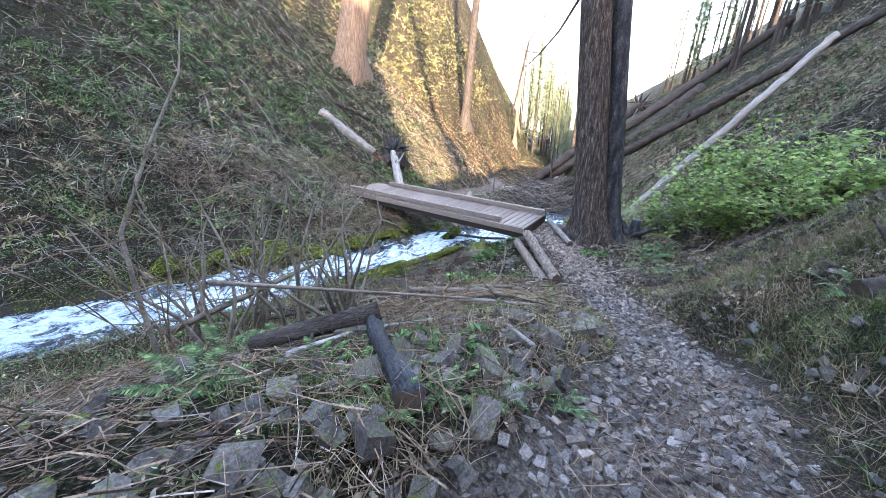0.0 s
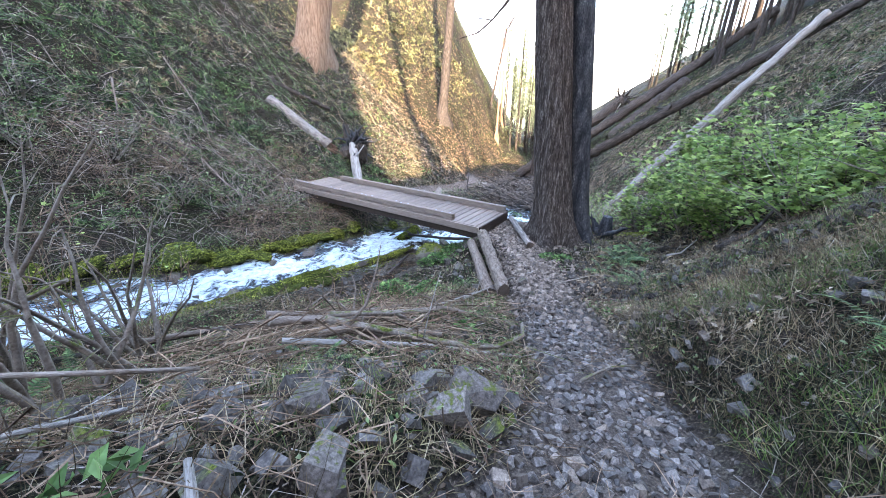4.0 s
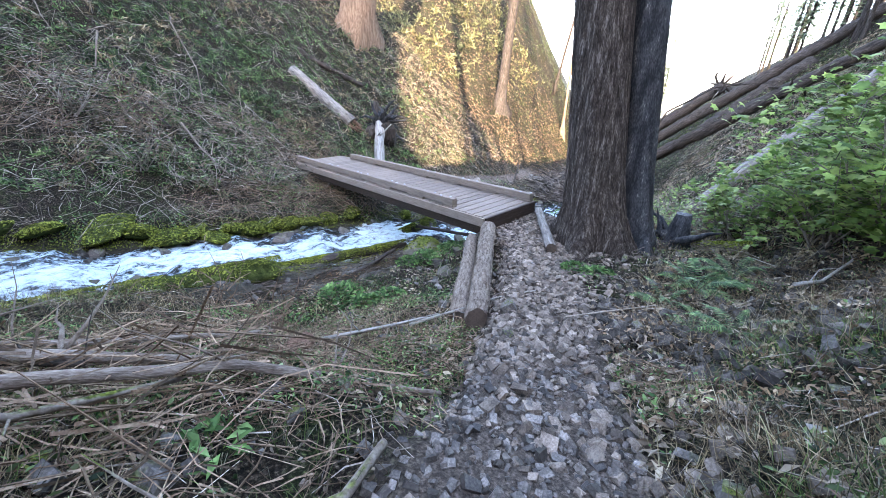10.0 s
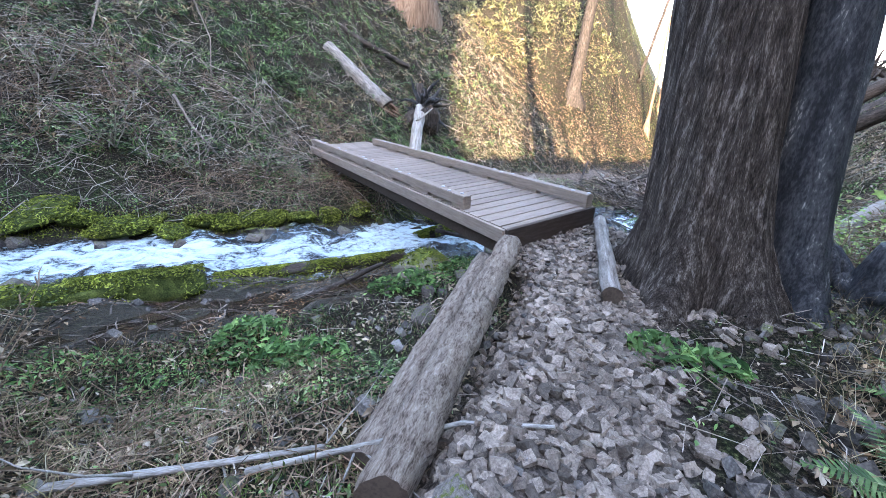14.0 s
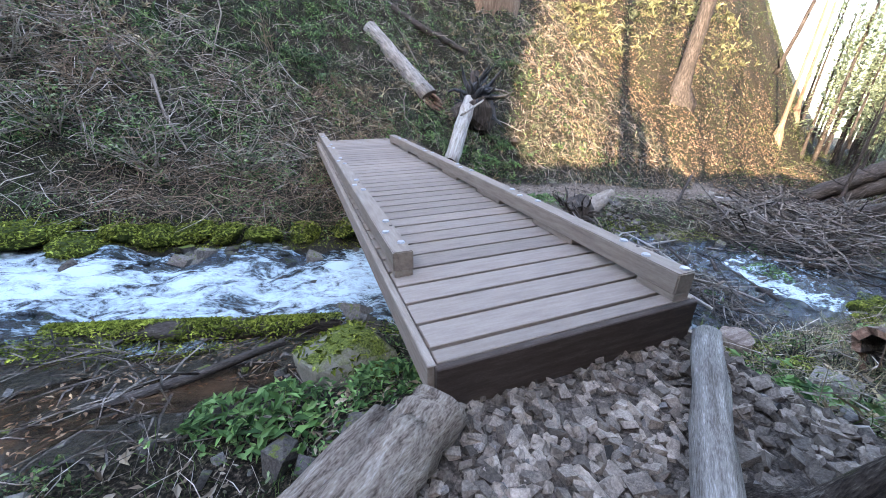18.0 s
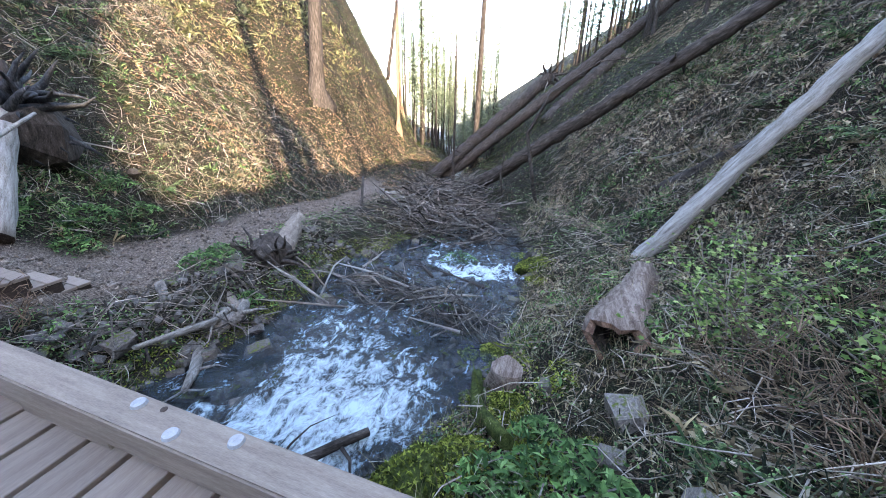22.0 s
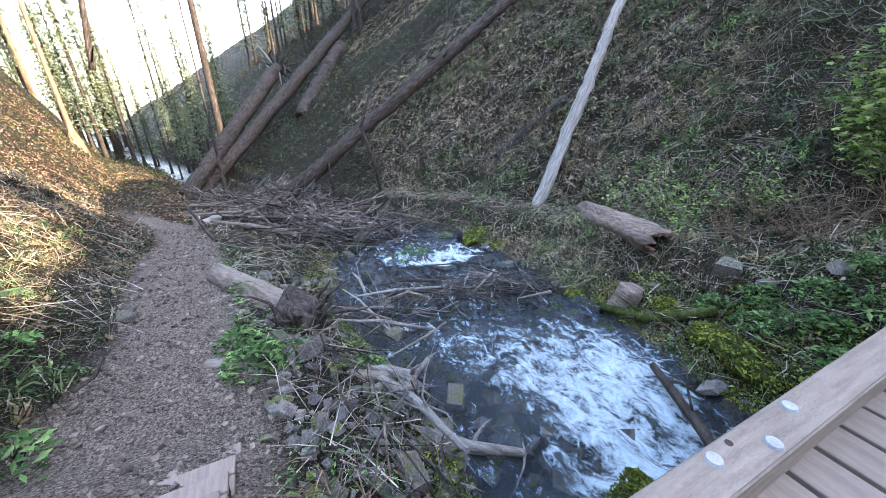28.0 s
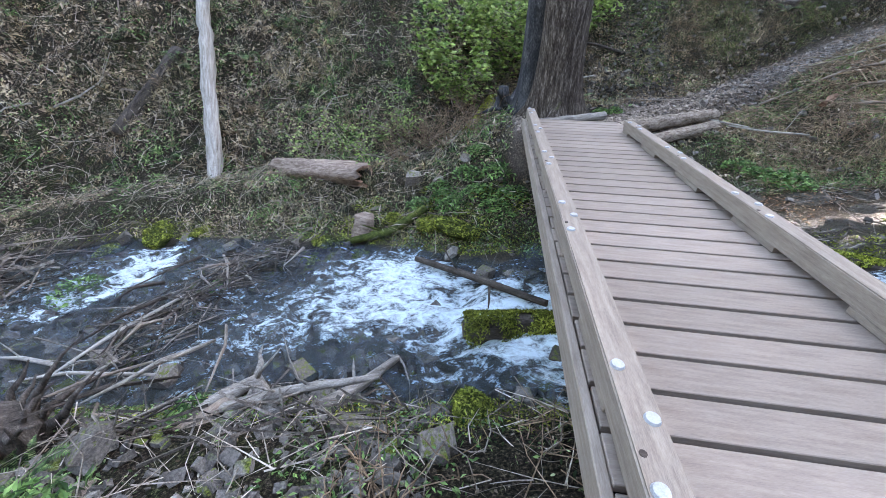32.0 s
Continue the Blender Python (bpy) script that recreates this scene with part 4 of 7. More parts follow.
for k in range(18):
    x0, y0 = cs.uniform(5.9, 8.3), cs.uniform(1.6, 5.4)
    a, ln = cs.choice((0.4, 1.3, 1.7, 2.5)) + cs.uniform(-0.4, 0.4), cs.uniform(0.7, 2.1)
    x1, y1 = x0 + ln * math.cos(a), y0 + ln * math.sin(a)
    z0, z1 = float(stream_at(x0)[2]) + cs.uniform(0.08, 0.3), max(ground_z(x1, y1), float(stream_at(x1)[2])) + cs.uniform(0.08, 0.4)
    pole("driftwood_stick", [(x0, y0, z0), ((x0 + x1) / 2 + cs.uniform(-0.1, 0.1), (y0 + y1) / 2 + cs.uniform(-0.1, 0.1), (z0 + z1) / 2 + cs.uniform(0, 0.15)), (x1, y1, z1)], [cs.uniform(0.015, 0.04), cs.uniform(0.015, 0.035), 0.01], cs.choice((SILVER, DRIFT, BARK_LOG, BARK_DARK)), "washed-up stick caught across the shallow stream", "stick", 660 + k, 3, 7, group="sticks across the stream", tw_len=0.5)
hr = random.Random(17)
for k in range(13):
    x0 = hr.uniform(12.5, 20.5)
    y0 = 4.4 + 0.36 * (x0 - 12.5) + hr.uniform(-2.0, 2.0)
    a, ln = hr.uniform(-0.5, 1.6), hr.uniform(1.6, 4.2)
    x1, y1 = x0 + ln * math.cos(a), y0 + ln * math.sin(a)
    z0 = max(ground_z(x0, y0), float(stream_at(x0)[2])) + hr.uniform(0.1, 0.7)
    z1 = max(ground_z(x1, y1), float(stream_at(x1)[2])) + hr.uniform(0.05, 0.5)
    pole("debris_log", [(x0, y0, z0), ((x0 + x1) / 2, (y0 + y1) / 2, (z0 + z1) / 2 + hr.uniform(-0.1, 0.1)), (x1, y1, z1)], [hr.uniform(0.06, 0.16), hr.uniform(0.06, 0.14), hr.uniform(0.04, 0.08)], hr.choice((BARK_DARK, BARK_DARK, SILVER, BARK_LOG)), "dead log jammed in the flood debris", "log", 700 + k, 4, 9, group="logs in the debris heap", tw_len=0.8)
bst = thing("burnt_stump", on(2.2, -3.0), "charred black stump and roots behind the cedar", "stump")
sub(part("stump", trunk_bm(0.75, 0.26, 0.1, 0.15, 16, (0.1, 0), 9, 0.15, 8), CHARRED, bst), 0, 0, 0)
roots(bst, (0.0, 0.1, 0.15), 9, 0.12, 0.95, 50, (0.2, 0.4, 0.15), CHARRED)

log("rotten_stump", on(-4.95, -1.85, 0.03), on(-4.6, -1.6, 0.14), 0.07, 0.06, REDWOOD, "crumbling reddish chunk of rotten wood in the grass", "stump", seed=52, sides=12, lump_amp=0.5, cut=REDWOOD)

# ---- sticks and branches beside the trail ----
def ground_branch(pts, r0, r1, mat, label, seed, twigs=3, up=0.06, group="branches beside the trail"):
    P = [on(x, y, up + dz) for x, y, dz in pts]
    n = len(P)
    return pole("branch", P, [r0 + (r1 - r0) * i / (n - 1) for i in range(n)], mat, label, "branch", seed, twigs, 8, group)


ground_branch([(-7.1, -2.3, 0.3), (-6.68, -3.04, 0.12), (-6.31, -3.35, 0.05), (-5.9, -3.47, 0.03), (-5.29, -3.53, 0.03), (-5.0, -3.4, 0.05)], 0.036, 0.022, BARK_MOSSY := speckled("mossy_branch_bark", ((0.25, (0.04, 0.03, 0.022)), (0.5, (0.14, 0.11, 0.085)), (0.75, (0.28, 0.24, 0.2))), 5.0, 0.9, 50.0, moss=(0.66, 4.0)), "long crooked mossy branch lying beside the trail", 60, 5)
ground_branch([(-7.4, -1.85, 0.3), (-6.45, -2.11, 0.24), (-5.35, -2.4, 0.16), (-4.04, -2.8, 0.04)], 0.045, 0.025, BARK_LOG, "long straight branch lying beside the trail", 61, 5)
ground_branch([(-7.3, -2.45, 0.2), (-7.05, -2.5, 0.19), (-6.8, -2.6, 0.14), (-6.55, -2.8, 0.12), (-6.23, -2.97, 0.08)], 0.036, 0.042, BARK_LOG, "thick grey broken branch", 62, 3)
ground_branch([(-7.0, -1.0, 0.25), (-6.1, -1.45, 0.18), (-5.4, -1.9, 0.1)], 0.05, 0.03, BARK_LOG, "grey branch in the heap", 63, 4)
ground_branch([(-6.9, -2.1, 0.3), (-6.5, -2.6, 0.3), (-6.15, -2.5, 0.2), (-5.6, -2.35, 0.12)], 0.03, 0.015, BARK_MOSSY, "forked mossy branch in the heap", 64, 5)
ground_branch([(-7.6, -2.4, 0.2), (-6.7, -3.1, 0.06), (-6.2, -3.5, 0.03), (-5.9, -3.75, 0.02)], 0.025, 0.012, SILVER, "thin pale stick across the grass", 65, 3)
ground_branch([(-8.6, 0.9, 0.15), (-7.2, -0.4, 0.2), (-6.0, -1.6, 0.12)], 0.034, 0.02, BARK_DARK, "long dark branch in the brush heap", 66, 5)
ground_branch([(-8.2, 0.0, 0.3), (-7.0, -0.3, 0.22), (-5.8, -0.9, 0.12), (-4.9, -1.3, 0.08)], 0.036, 0.02, BARK_LOG, "long grey pole in the brush heap", 67, 5)
ground_branch([(-10.0, -1.6, 0.7), (-9.5, -2.3, 0.55), (-8.34, -3.02, 0.3)], 0.019, 0.011, BARK_LOG, "straight brown branch over the stones", 68, 3)
ground_branch([(-10.0, -2.6, 0.1), (-9.3, -2.5, 0.08), (-8.6, -2.75, 0.08)], 0.02, 0.012, SILVER, "thin pale stick over the stones", 69, 3)
ground_branch([(-9.9, 0.6, 0.3), (-9.0, -0.3, 0.7), (-8.4, -0.8, 1.0)], 0.05, 0.02, BARK_MOSSY, "mossy bough arching over the brush", 70, 8)
ground_branch([(-8.6, -3.55, 0.1), (-8.7, -3.82, 0.08)], 0.014, 0.026, SILVER, "pale splintered piece of wood among stones", 71, 0)
log("fallen_log", on(-9.25, -2.62, 0.2), on(-9.9, -3.6, 0.09), 0.06, 0.085, CHARRED, "charred dark log among the stones", seed=72, lump_amp=0.4)
log("fallen_log", on(-9.1, -2.55, 0.3), on(-9.95, -1.95, 0.14), 0.085, 0.06, BARK_DARK, "dark rotting log beside the brush", seed=73, lump_amp=0.4, stubs=2)
ground_branch([(-0.4, -4.7, 0.15), (0.4, -4.95, 0.2), (1.3, -5.2, 0.25)], 0.022, 0.012, SILVER, "forked pale stick on the leaf litter", 74, 3)
ground_branch([(-1.2, -5.4, 0.15), (-0.5, -5.9, 0.35), (0.9, -6.3, 0.4)], 0.05, 0.03, BARK_DARK, "dark log end in the leaf litter", 75, 2)
ground_branch([(-5.9, -4.35, 0.02), (-5.3, -4.5, 0.02), (-4.9, -4.75, 0.02)], 0.016, 0.008, BARK_MOSSY, "thin crooked stick on the trail", 76, 1)
ground_branch([(-2.3, -3.0, 0.03), (-1.8, -3.2, 0.03), (-1.1, -3.6, 0.03)], 0.014, 0.007, TWIG, "thin stick lying on the gravel", 77, 2)
ground_branch([(-3.3, -1.5, 0.03), (-2.2, -2.0, 0.03), (-1.9, -2.4, 0.03)], 0.02, 0.01, SILVER, "pale stick across the gravel", 78, 2)
ground_branch([(-4.2, -1.0, 0.03), (-3.4, -1.35, 0.04), (-2.9, -1.6, 0.05)], 0.025, 0.015, SILVER, "pale stick in the herbs", 79, 3)
ground_branch([(-3.2, 8.9, 0.3), (-3.0, 8.2, 0.22), (-2.6, 7.5, 0.12)], 0.035, 0.022, BARK_LOG, "curved pale branch on the hillside", 80, 2, 0.08)
ground_branch([(-4.2, 11.4, 0.4), (-4.6, 10.5, 0.15)], 0.03, 0.015, BARK_LOG, "short pale branch on the hillside", 81, 1, 0.08)
br = random.Random(77)
for k in range(26):
    x0, y0 = (br.uniform(-9, 8), br.uniform(8.5, 18)) if k < 15 else (br.uniform(6, 18), br.uniform(-9, -1.5))
    a, ln = br.uniform(0, 6.28), br.uniform(0.7, 2.2)
    ground_branch([(x0 + ln * f * math.cos(a + 0.3 * f) * 1.0, y0 + ln * f * math.sin(a + 0.3 * f), br.uniform(0.0, 0.22)) for f in (0, 0.35, 0.7, 1.0)], br.uniform(0.015, 0.035), 0.008, br.choice((BARK_DARK, BARK_LOG, BARK_LOG, SILVER)), "dead branch lying on the steep hillside", 800 + k, 7, 0.06, "dead branches on the hillsides")
ground_branch([(-1.9, 13.1, 0.5), (-2.1, 12.4, 0.6), (-1.9, 11.3, 0.4), (-2.2, 10.2, 0.15)], 0.03, 0.012, BARK_LOG, "hanging tangle of pale roots on the hillside", 82, 9, 0.1)
ground_branch([(0.6, 7.4, 0.2), (0.1, 6.9, 0.1)], 0.04, 0.03, SILVER, "short stick below the bridge end", 83, 0, 0.05)

# ---- rocks ----
ROCKS = [mesh_of(block_bm(100 + i, 1.0, 0.62, 0.28, 5), STONE, "rock") for i in range(9)]


def rock(x, y, s, seed, label="angular grey basalt rock beside the trail", sink=0.25, name="rock", mats=None, group="rocks beside the trail"):
    rnd = random.Random(seed)
    ob = new(name, ROCKS[seed % 9])
    ob.location = on(x, y, s * (0.6 - sink))
    ob.rotation_euler = (rnd.uniform(-0.6, 0.6), rnd.uniform(-0.6, 0.6), rnd.uniform(0, 6.28))
    s *= 0.8
    ob.scale = (s * rnd.uniform(0.8, 1.2), s * rnd.uniform(0.8, 1.2), s * rnd.uniform(0.7, 1.0))
    return tagged(ob, label, "rock", group)


near_rocks = ((-9.25, -2.45, 0.3), (-10.2, -2.9, 0.13), (-9.76, -3.13, 0.15), (-9.5, -3.18, 0.18), (-9.19, -3.68, 0.15), (-8.54, -3.89, 0.11), (-8.28, -3.86, 0.12), (-7.94, -3.2, 0.09), (-7.47, -3.91, 0.19), (-9.19, -3.41, 0.14), (-9, -1.11, 0.21), (-9.81, -3.09, 0.13), (-9.61, -3.9, 0.15), (-10.67, -3.4, 0.14), (-10.19, -3.62, 0.14), (-10.62, -3.55, 0.1), (-9.51, -0.85, 0.19), (-9.27, -3.43, 0.11), (-8.27, -3.8, 0.19), (-8.88, -4, 0.1), (-8.99, -3.71, 0.11), (-9.92, -3.82, 0.08), (-7.11, -3.85, 0.22), (-10.18, -3.93, 0.09), (-10.8, -3.01, 0.07), (-7.54, -3.39, 0.12), (-7.22, -3.63, 0.12), (-8, -3.35, 0.17), (-7.53, -3.72, 0.11), (-6.61, -3.95, 0.08), (-5.84, -4.04, 0.07), (-7.4, -2.17, 0.1), (-7.02, -2.95, 0.1), (-9.3, -2.2, .25), (-8.8, -2.2, .2), (-7.4, -.6, .22))
for i, (x, y, s) in enumerate(near_rocks):
    rock(x, y, s * 0.95, 10 + i)
for i, (x, y, s) in enumerate(((-1.38, -4.98, .17), (-1.29, -4.44, .12), (-1.81, -3.83, .1), (-2.6, -2.45, .17), (-3.15, -2.85, .12), (-1.95, -1.2, .2), (-1.92, -3.43, .12), (-1.76, -3.6, .14), (-0.7, -2.45, .12), (-1.4, -0.2, .24), (-0.9, 0.5, .22), (-0.4, 0.4, .2), (0.3, 0.6, .25))):
    rock(x, y, s * 0.72, 40 + i)
for i, (x, y, s) in enumerate(((5.65, 6.5, .24), (4.2, -0.15, .24), (4.9, 0.6, .15), (6.1, 6.9, .15), (3.2, 6.9, .14), (7.6, 8.9, .16), (6.9, 10.6, .2), (5.1, 7.0, .12), (4.4, 6.6, .12), (3.0, -0.4, .18), (3.6, 0.0, .14), (2.6, 6.2, .2), (3.4, 6.0, .2))):
    rock(x, y, s, 70 + i, "grey rock on the stream bank", group="rocks along the stream")
rnd = random.Random(5)
for i in range(46):
    x = rnd.uniform(-9, 12)
    yc, hw, zw = stream_at(x)
    d = rnd.choice((-1, 1)) * rnd.uniform(0.55, 1.15)
    s = rnd.uniform(0.1, 0.26)
    o = rock(x, float(yc + d * hw), s, 90 + i, "wet dark rock standing in the stream", 0.2, group="rocks in the stream")
    o.location.z = float(zw) - 0.04
bo = part("boulder", rock_bm(31, 0.62, 0.72, 26), STONE_MOSS)
bmod = bo.modifiers.new("round", "BEVEL")
bmod.width, bmod.segments = 0.08, 2
bo.location = (-0.35, 1.45, -1.2)
tagged(bo, "large mossy boulder beside the bridge and the stream", "rock")
for i, (x, y, s) in enumerate(((-4.6, 5.5, .5), (-3.75, 5.35, .42), (-2.9, 5.5, .38), (-5.6, 5.9, .5), (-1.9, 5.6, .36), (5.0, 1.5, .3), (5.9, 1.3, .28), (4.4, 1.0, .3), (6.0, 1.9, .2), (10.2, 1.3, .4), (9.2, 1.1, .3), (11.3, 1.6, .4), (2.9, 1.6, .45), (3.5, 1.3, .4), (-6.4, 4.2, .3), (-5.3, 3.2, .2), (-8.3, 6.3, .45), (-7.4, 6.1, .4), (-6.6, 6.05, .45), (-5.1, 5.75, .4), (-4.2, 5.6, .34), (-3.3, 5.55, .36), (-2.4, 5.6, .34), (-1.3, 5.55, .4), (-0.6, 5.65, .36), (0.2, 5.7, .35), (2.3, 5.6, .3), (-4.4, 2.75, .25), (-3.9, 2.6, .28))):
    o = new("mossy_rock", mesh_of(rock_bm(500 + i, 1.0, 0.7, 60), MOSSY, "mossy_rock", True))
    o.location = on(x, y, s * 0.08)
    o.scale = (s * (1.1 + 0.3 * math.sin(i * 2.3)), s * 0.95, s * (0.55 + 0.15 * math.sin(i * 3.7)))
    o.rotation_euler = (0.3 * math.sin(i * 1.9), 0.25 * math.sin(i * 2.7), i * 1.3)
    tagged(o, "rock under thick green moss at the water's edge", "rock", "mossy rocks along the stream")

# ---- standing trees ----
def tall_tree(name, x, y, h, r0, r1, flare, mat, label, lean=(0, 0), seed=0, limbs=0, limb_len=2.0, z=None, limb_from=0.3, sides=14, deep=-1.5):
    base = on(x, y) if z is None else (x, y, z)
    th = thing(name, base, label, "tree")
    part("trunk", trunk_bm(h, r0, r1, flare, sides, lean, seed, 0.05, 16, deep), mat, th)
    rnd = random.Random(seed)
    for k in range(limbs):
        t = rnd.uniform(limb_from, 0.97)
        p = Vector((lean[0] * h * t, lean[1] * h * t, h * t))
        a = rnd.uniform(0, 6.28)
        d = Vector((math.cos(a), math.sin(a), rnd.uniform(-0.2, 0.7)))
        ln = limb_len * rnd.uniform(0.4, 1.0) * (1.2 - 0.7 * t)
        pts, rr = [p], [max(0.02, (r0 + (r1 - r0) * t) * 0.28)]
        for j in range(4):
            d = (d + Vector((rnd.gauss(0, 0.25), rnd.gauss(0, 0.25), rnd.gauss(0.05, 0.25)))).normalized()
            p = p + d * ln / 4
            pts.append(p)
            rr.append(rr[0] * (1 - (j + 1) / 4.5))
        bm = bmesh.new()
        ring_tube(bm, pts, rr, 5, 0.05, seed + k)
        part("limb", bm, (mat, mat), th)
    return th


BARK_RED = speckled("red_cedar_bark", ((0.3, (0.035, 0.021, 0.013)), (0.5, (0.15, 0.093, 0.058)), (0.75, (0.33, 0.225, 0.15))), 2.0, 0.9, 14.0, (6, 6, 0.6), 0.9, 0.04)
tall_tree("hillside_cedar", 9.6, 19.2, 30, 1.3, 0.6, 0.35, BARK_RED, "huge reddish cedar trunk leaning out of the hillside", (0.22, -0.08), 61, 0, sides=22, deep=-4)
tall_tree("hillside_tree", 24.4, 18.3, 30, 0.5, 0.3, 0.5, BARK_DARK, "slender reddish trunk on the sunlit hillside", (0.1, -0.03), 62, 4, 1.0, sides=14)
tall_tree("dead_tree", 33.0, 8.9, 22, 0.3, 0.14, 0.2, BARK_DARK, "tall bare dead trunk in the valley", (0.03, -0.01), 63, 6, 1.0)
tall_tree("dead_conifer", 27.0, 8.9, 13, 0.14, 0.02, 0.1, BARK_DARK, "thin dead conifer with drooping bare branches", (0.0, 0.0), 64, 46, 1.7, limb_from=0.1)
tall_tree("bare_tree", 37.5, 18.4, 22, 0.2, 0.05, 0.3, BARK_RED, "bare deciduous tree at the valley mouth", (0.02, 0.0), 65, 30, 6.0, limb_from=0.45)
tall_tree("bare_tree", 50, 24.0, 24, 0.24, 0.06, 0.3, BARK_RED, "bare deciduous tree on the hill's shoulder", (-0.02, 0.0), 66, 30, 6.0, limb_from=0.4)
pole("broken_bough", [(24, 12.5, 2.0), (24.5, 11.5, 8.5), (26.0, 9.5, 12.5)], [0.12, 0.08, 0.03], BARK_DARK, "thin broken tree in the valley", "dead tree", 68, 10, tw_len=2.2)

for k, run in enumerate((((1.15, -0.75, 7.0), (1.35, 0.05, 5.9), (0.9, 0.4, 5.3), (0.4, 0.52, 4.97), (-0.2, 0.67, 4.8)), ((0.9, 0.4, 5.3), (0.75, 0.75, 5.35), (0.45, 1.1, 5.5), (0.2, 1.3, 5.45)), ((0.4, 0.52, 4.97), (0.15, 0.4, 5.05), (-0.25, 0.3, 5.2)), ((1.25, -0.9, 9.2), (2.2, 0.2, 8.3), (2.9, 0.9, 7.4), (3.2, 1.4, 6.9)))):
    bm = bmesh.new()
    n = len(run)
    ring_tube(bm, [Vector(p) - cedar.location for p in run], [(0.05 if k in (0, 3) else 0.022) * (1 - 0.8 * i / (n - 1)) for i in range(n)], 7, 0.12, 40 + k)
    part("drooping_limb", bm, (BARK_DARK, BARK_DARK), cedar, "bare dead limb")
sx, sy, sz = on(-10.32, -0.85, -0.05)
pole("leaning_sapling", [(sx, sy, sz), (-10.3, -0.8, 2.6), (-10.25, -0.75, 3.14), (-9.84, -0.65, 3.81), (-9.4, -0.47, 4.38), (-9.2, -0.3, 4.9)], [0.024, 0.02, 0.017, 0.014, 0.01, 0.006], BARK_MOSSY, "thin mossy bare sapling leaning over the brush", "sapling", 91, 12, 8, tw_len=0.5)
# ---- plants, litter and gravel ----
def leaf_material(name, stops, rough=0.5, through_light=0.35):
    m, nt, b = material(name, rough, spec=0.12)
    r = rand_fac(nt, True)
    col = ramp(nt, r, stops)
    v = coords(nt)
    # noise blotches in the colour stand in for shade inside the growth
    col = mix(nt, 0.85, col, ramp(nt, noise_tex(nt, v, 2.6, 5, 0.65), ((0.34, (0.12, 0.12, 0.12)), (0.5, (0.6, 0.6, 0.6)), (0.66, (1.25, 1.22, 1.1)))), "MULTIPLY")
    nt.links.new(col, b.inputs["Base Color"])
    tl = nt.nodes.new("ShaderNodeBsdfTranslucent")
    nt.links.new(col, tl.inputs[0])
    ms = nt.nodes.new("ShaderNodeMixShader")
    ms.inputs[0].default_value = through_light
    nt.links.new(b.outputs[0], ms.inputs[1])
    nt.links.new(tl.outputs[0], ms.inputs[2])
    nt.links.new(ms.outputs[0], nt.nodes["Material Output"].inputs[0])
    return m


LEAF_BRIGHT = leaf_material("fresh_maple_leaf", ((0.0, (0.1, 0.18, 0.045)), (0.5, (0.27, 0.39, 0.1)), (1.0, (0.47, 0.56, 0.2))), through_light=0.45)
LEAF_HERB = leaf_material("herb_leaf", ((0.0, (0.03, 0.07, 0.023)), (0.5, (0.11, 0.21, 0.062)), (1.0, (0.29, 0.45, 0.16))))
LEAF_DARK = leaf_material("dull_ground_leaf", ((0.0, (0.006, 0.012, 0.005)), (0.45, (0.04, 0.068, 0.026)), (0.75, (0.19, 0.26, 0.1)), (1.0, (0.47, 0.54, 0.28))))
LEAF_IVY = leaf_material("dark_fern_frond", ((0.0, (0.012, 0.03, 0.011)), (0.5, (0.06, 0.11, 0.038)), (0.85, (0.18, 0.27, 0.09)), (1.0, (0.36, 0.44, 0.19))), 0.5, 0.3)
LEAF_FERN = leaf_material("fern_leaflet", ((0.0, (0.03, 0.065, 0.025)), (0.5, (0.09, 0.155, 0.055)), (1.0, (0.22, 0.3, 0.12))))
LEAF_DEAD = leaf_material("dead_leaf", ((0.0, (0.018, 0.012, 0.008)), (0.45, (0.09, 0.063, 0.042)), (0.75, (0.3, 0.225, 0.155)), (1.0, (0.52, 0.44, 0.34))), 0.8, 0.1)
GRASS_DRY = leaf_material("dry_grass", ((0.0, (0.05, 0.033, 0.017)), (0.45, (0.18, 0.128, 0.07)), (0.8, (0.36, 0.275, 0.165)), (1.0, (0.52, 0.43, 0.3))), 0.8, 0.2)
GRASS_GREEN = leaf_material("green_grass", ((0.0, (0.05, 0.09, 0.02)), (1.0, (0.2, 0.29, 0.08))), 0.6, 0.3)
# needles kept pale so that the colour stands in for distant haze
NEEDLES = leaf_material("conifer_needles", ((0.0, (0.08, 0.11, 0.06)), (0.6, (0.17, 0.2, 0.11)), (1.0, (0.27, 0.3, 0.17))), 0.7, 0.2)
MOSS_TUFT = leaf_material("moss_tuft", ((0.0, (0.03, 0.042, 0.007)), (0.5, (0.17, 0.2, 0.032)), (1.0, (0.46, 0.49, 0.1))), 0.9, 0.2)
rng = np.random.RandomState(7)


def strewn(n, x0, x1, y0, y1, keep, seed):
    """About n places in a box on the land, kept with the chance that keep(x, y) gives."""
    r = np.random.RandomState(seed)
    x, y = r.uniform(x0, x1, n), r.uniform(y0, y1, n)
    ok = r.uniform(0, 1, n) < keep(x, y)
    x, y = x[ok], y[ok]
    return np.stack([x, y, land(x, y)], -1), r


def dry_land(x, y):
    yc, hw, zw = stream_at(x)
    return ((np.abs(y - yc) > hw + 0.05) & (way_mask(x, y) < 0.45)).astype(float) * np.where(x < 0.5, bed_mask(x, y) < 0.5, 1) * (1 - 0.93 * bare(x, y))


def patch(x, y, s, seed, lo=-0.2, hi=0.5):
    return smooth(lo, hi, lump(x, y, s, seed))


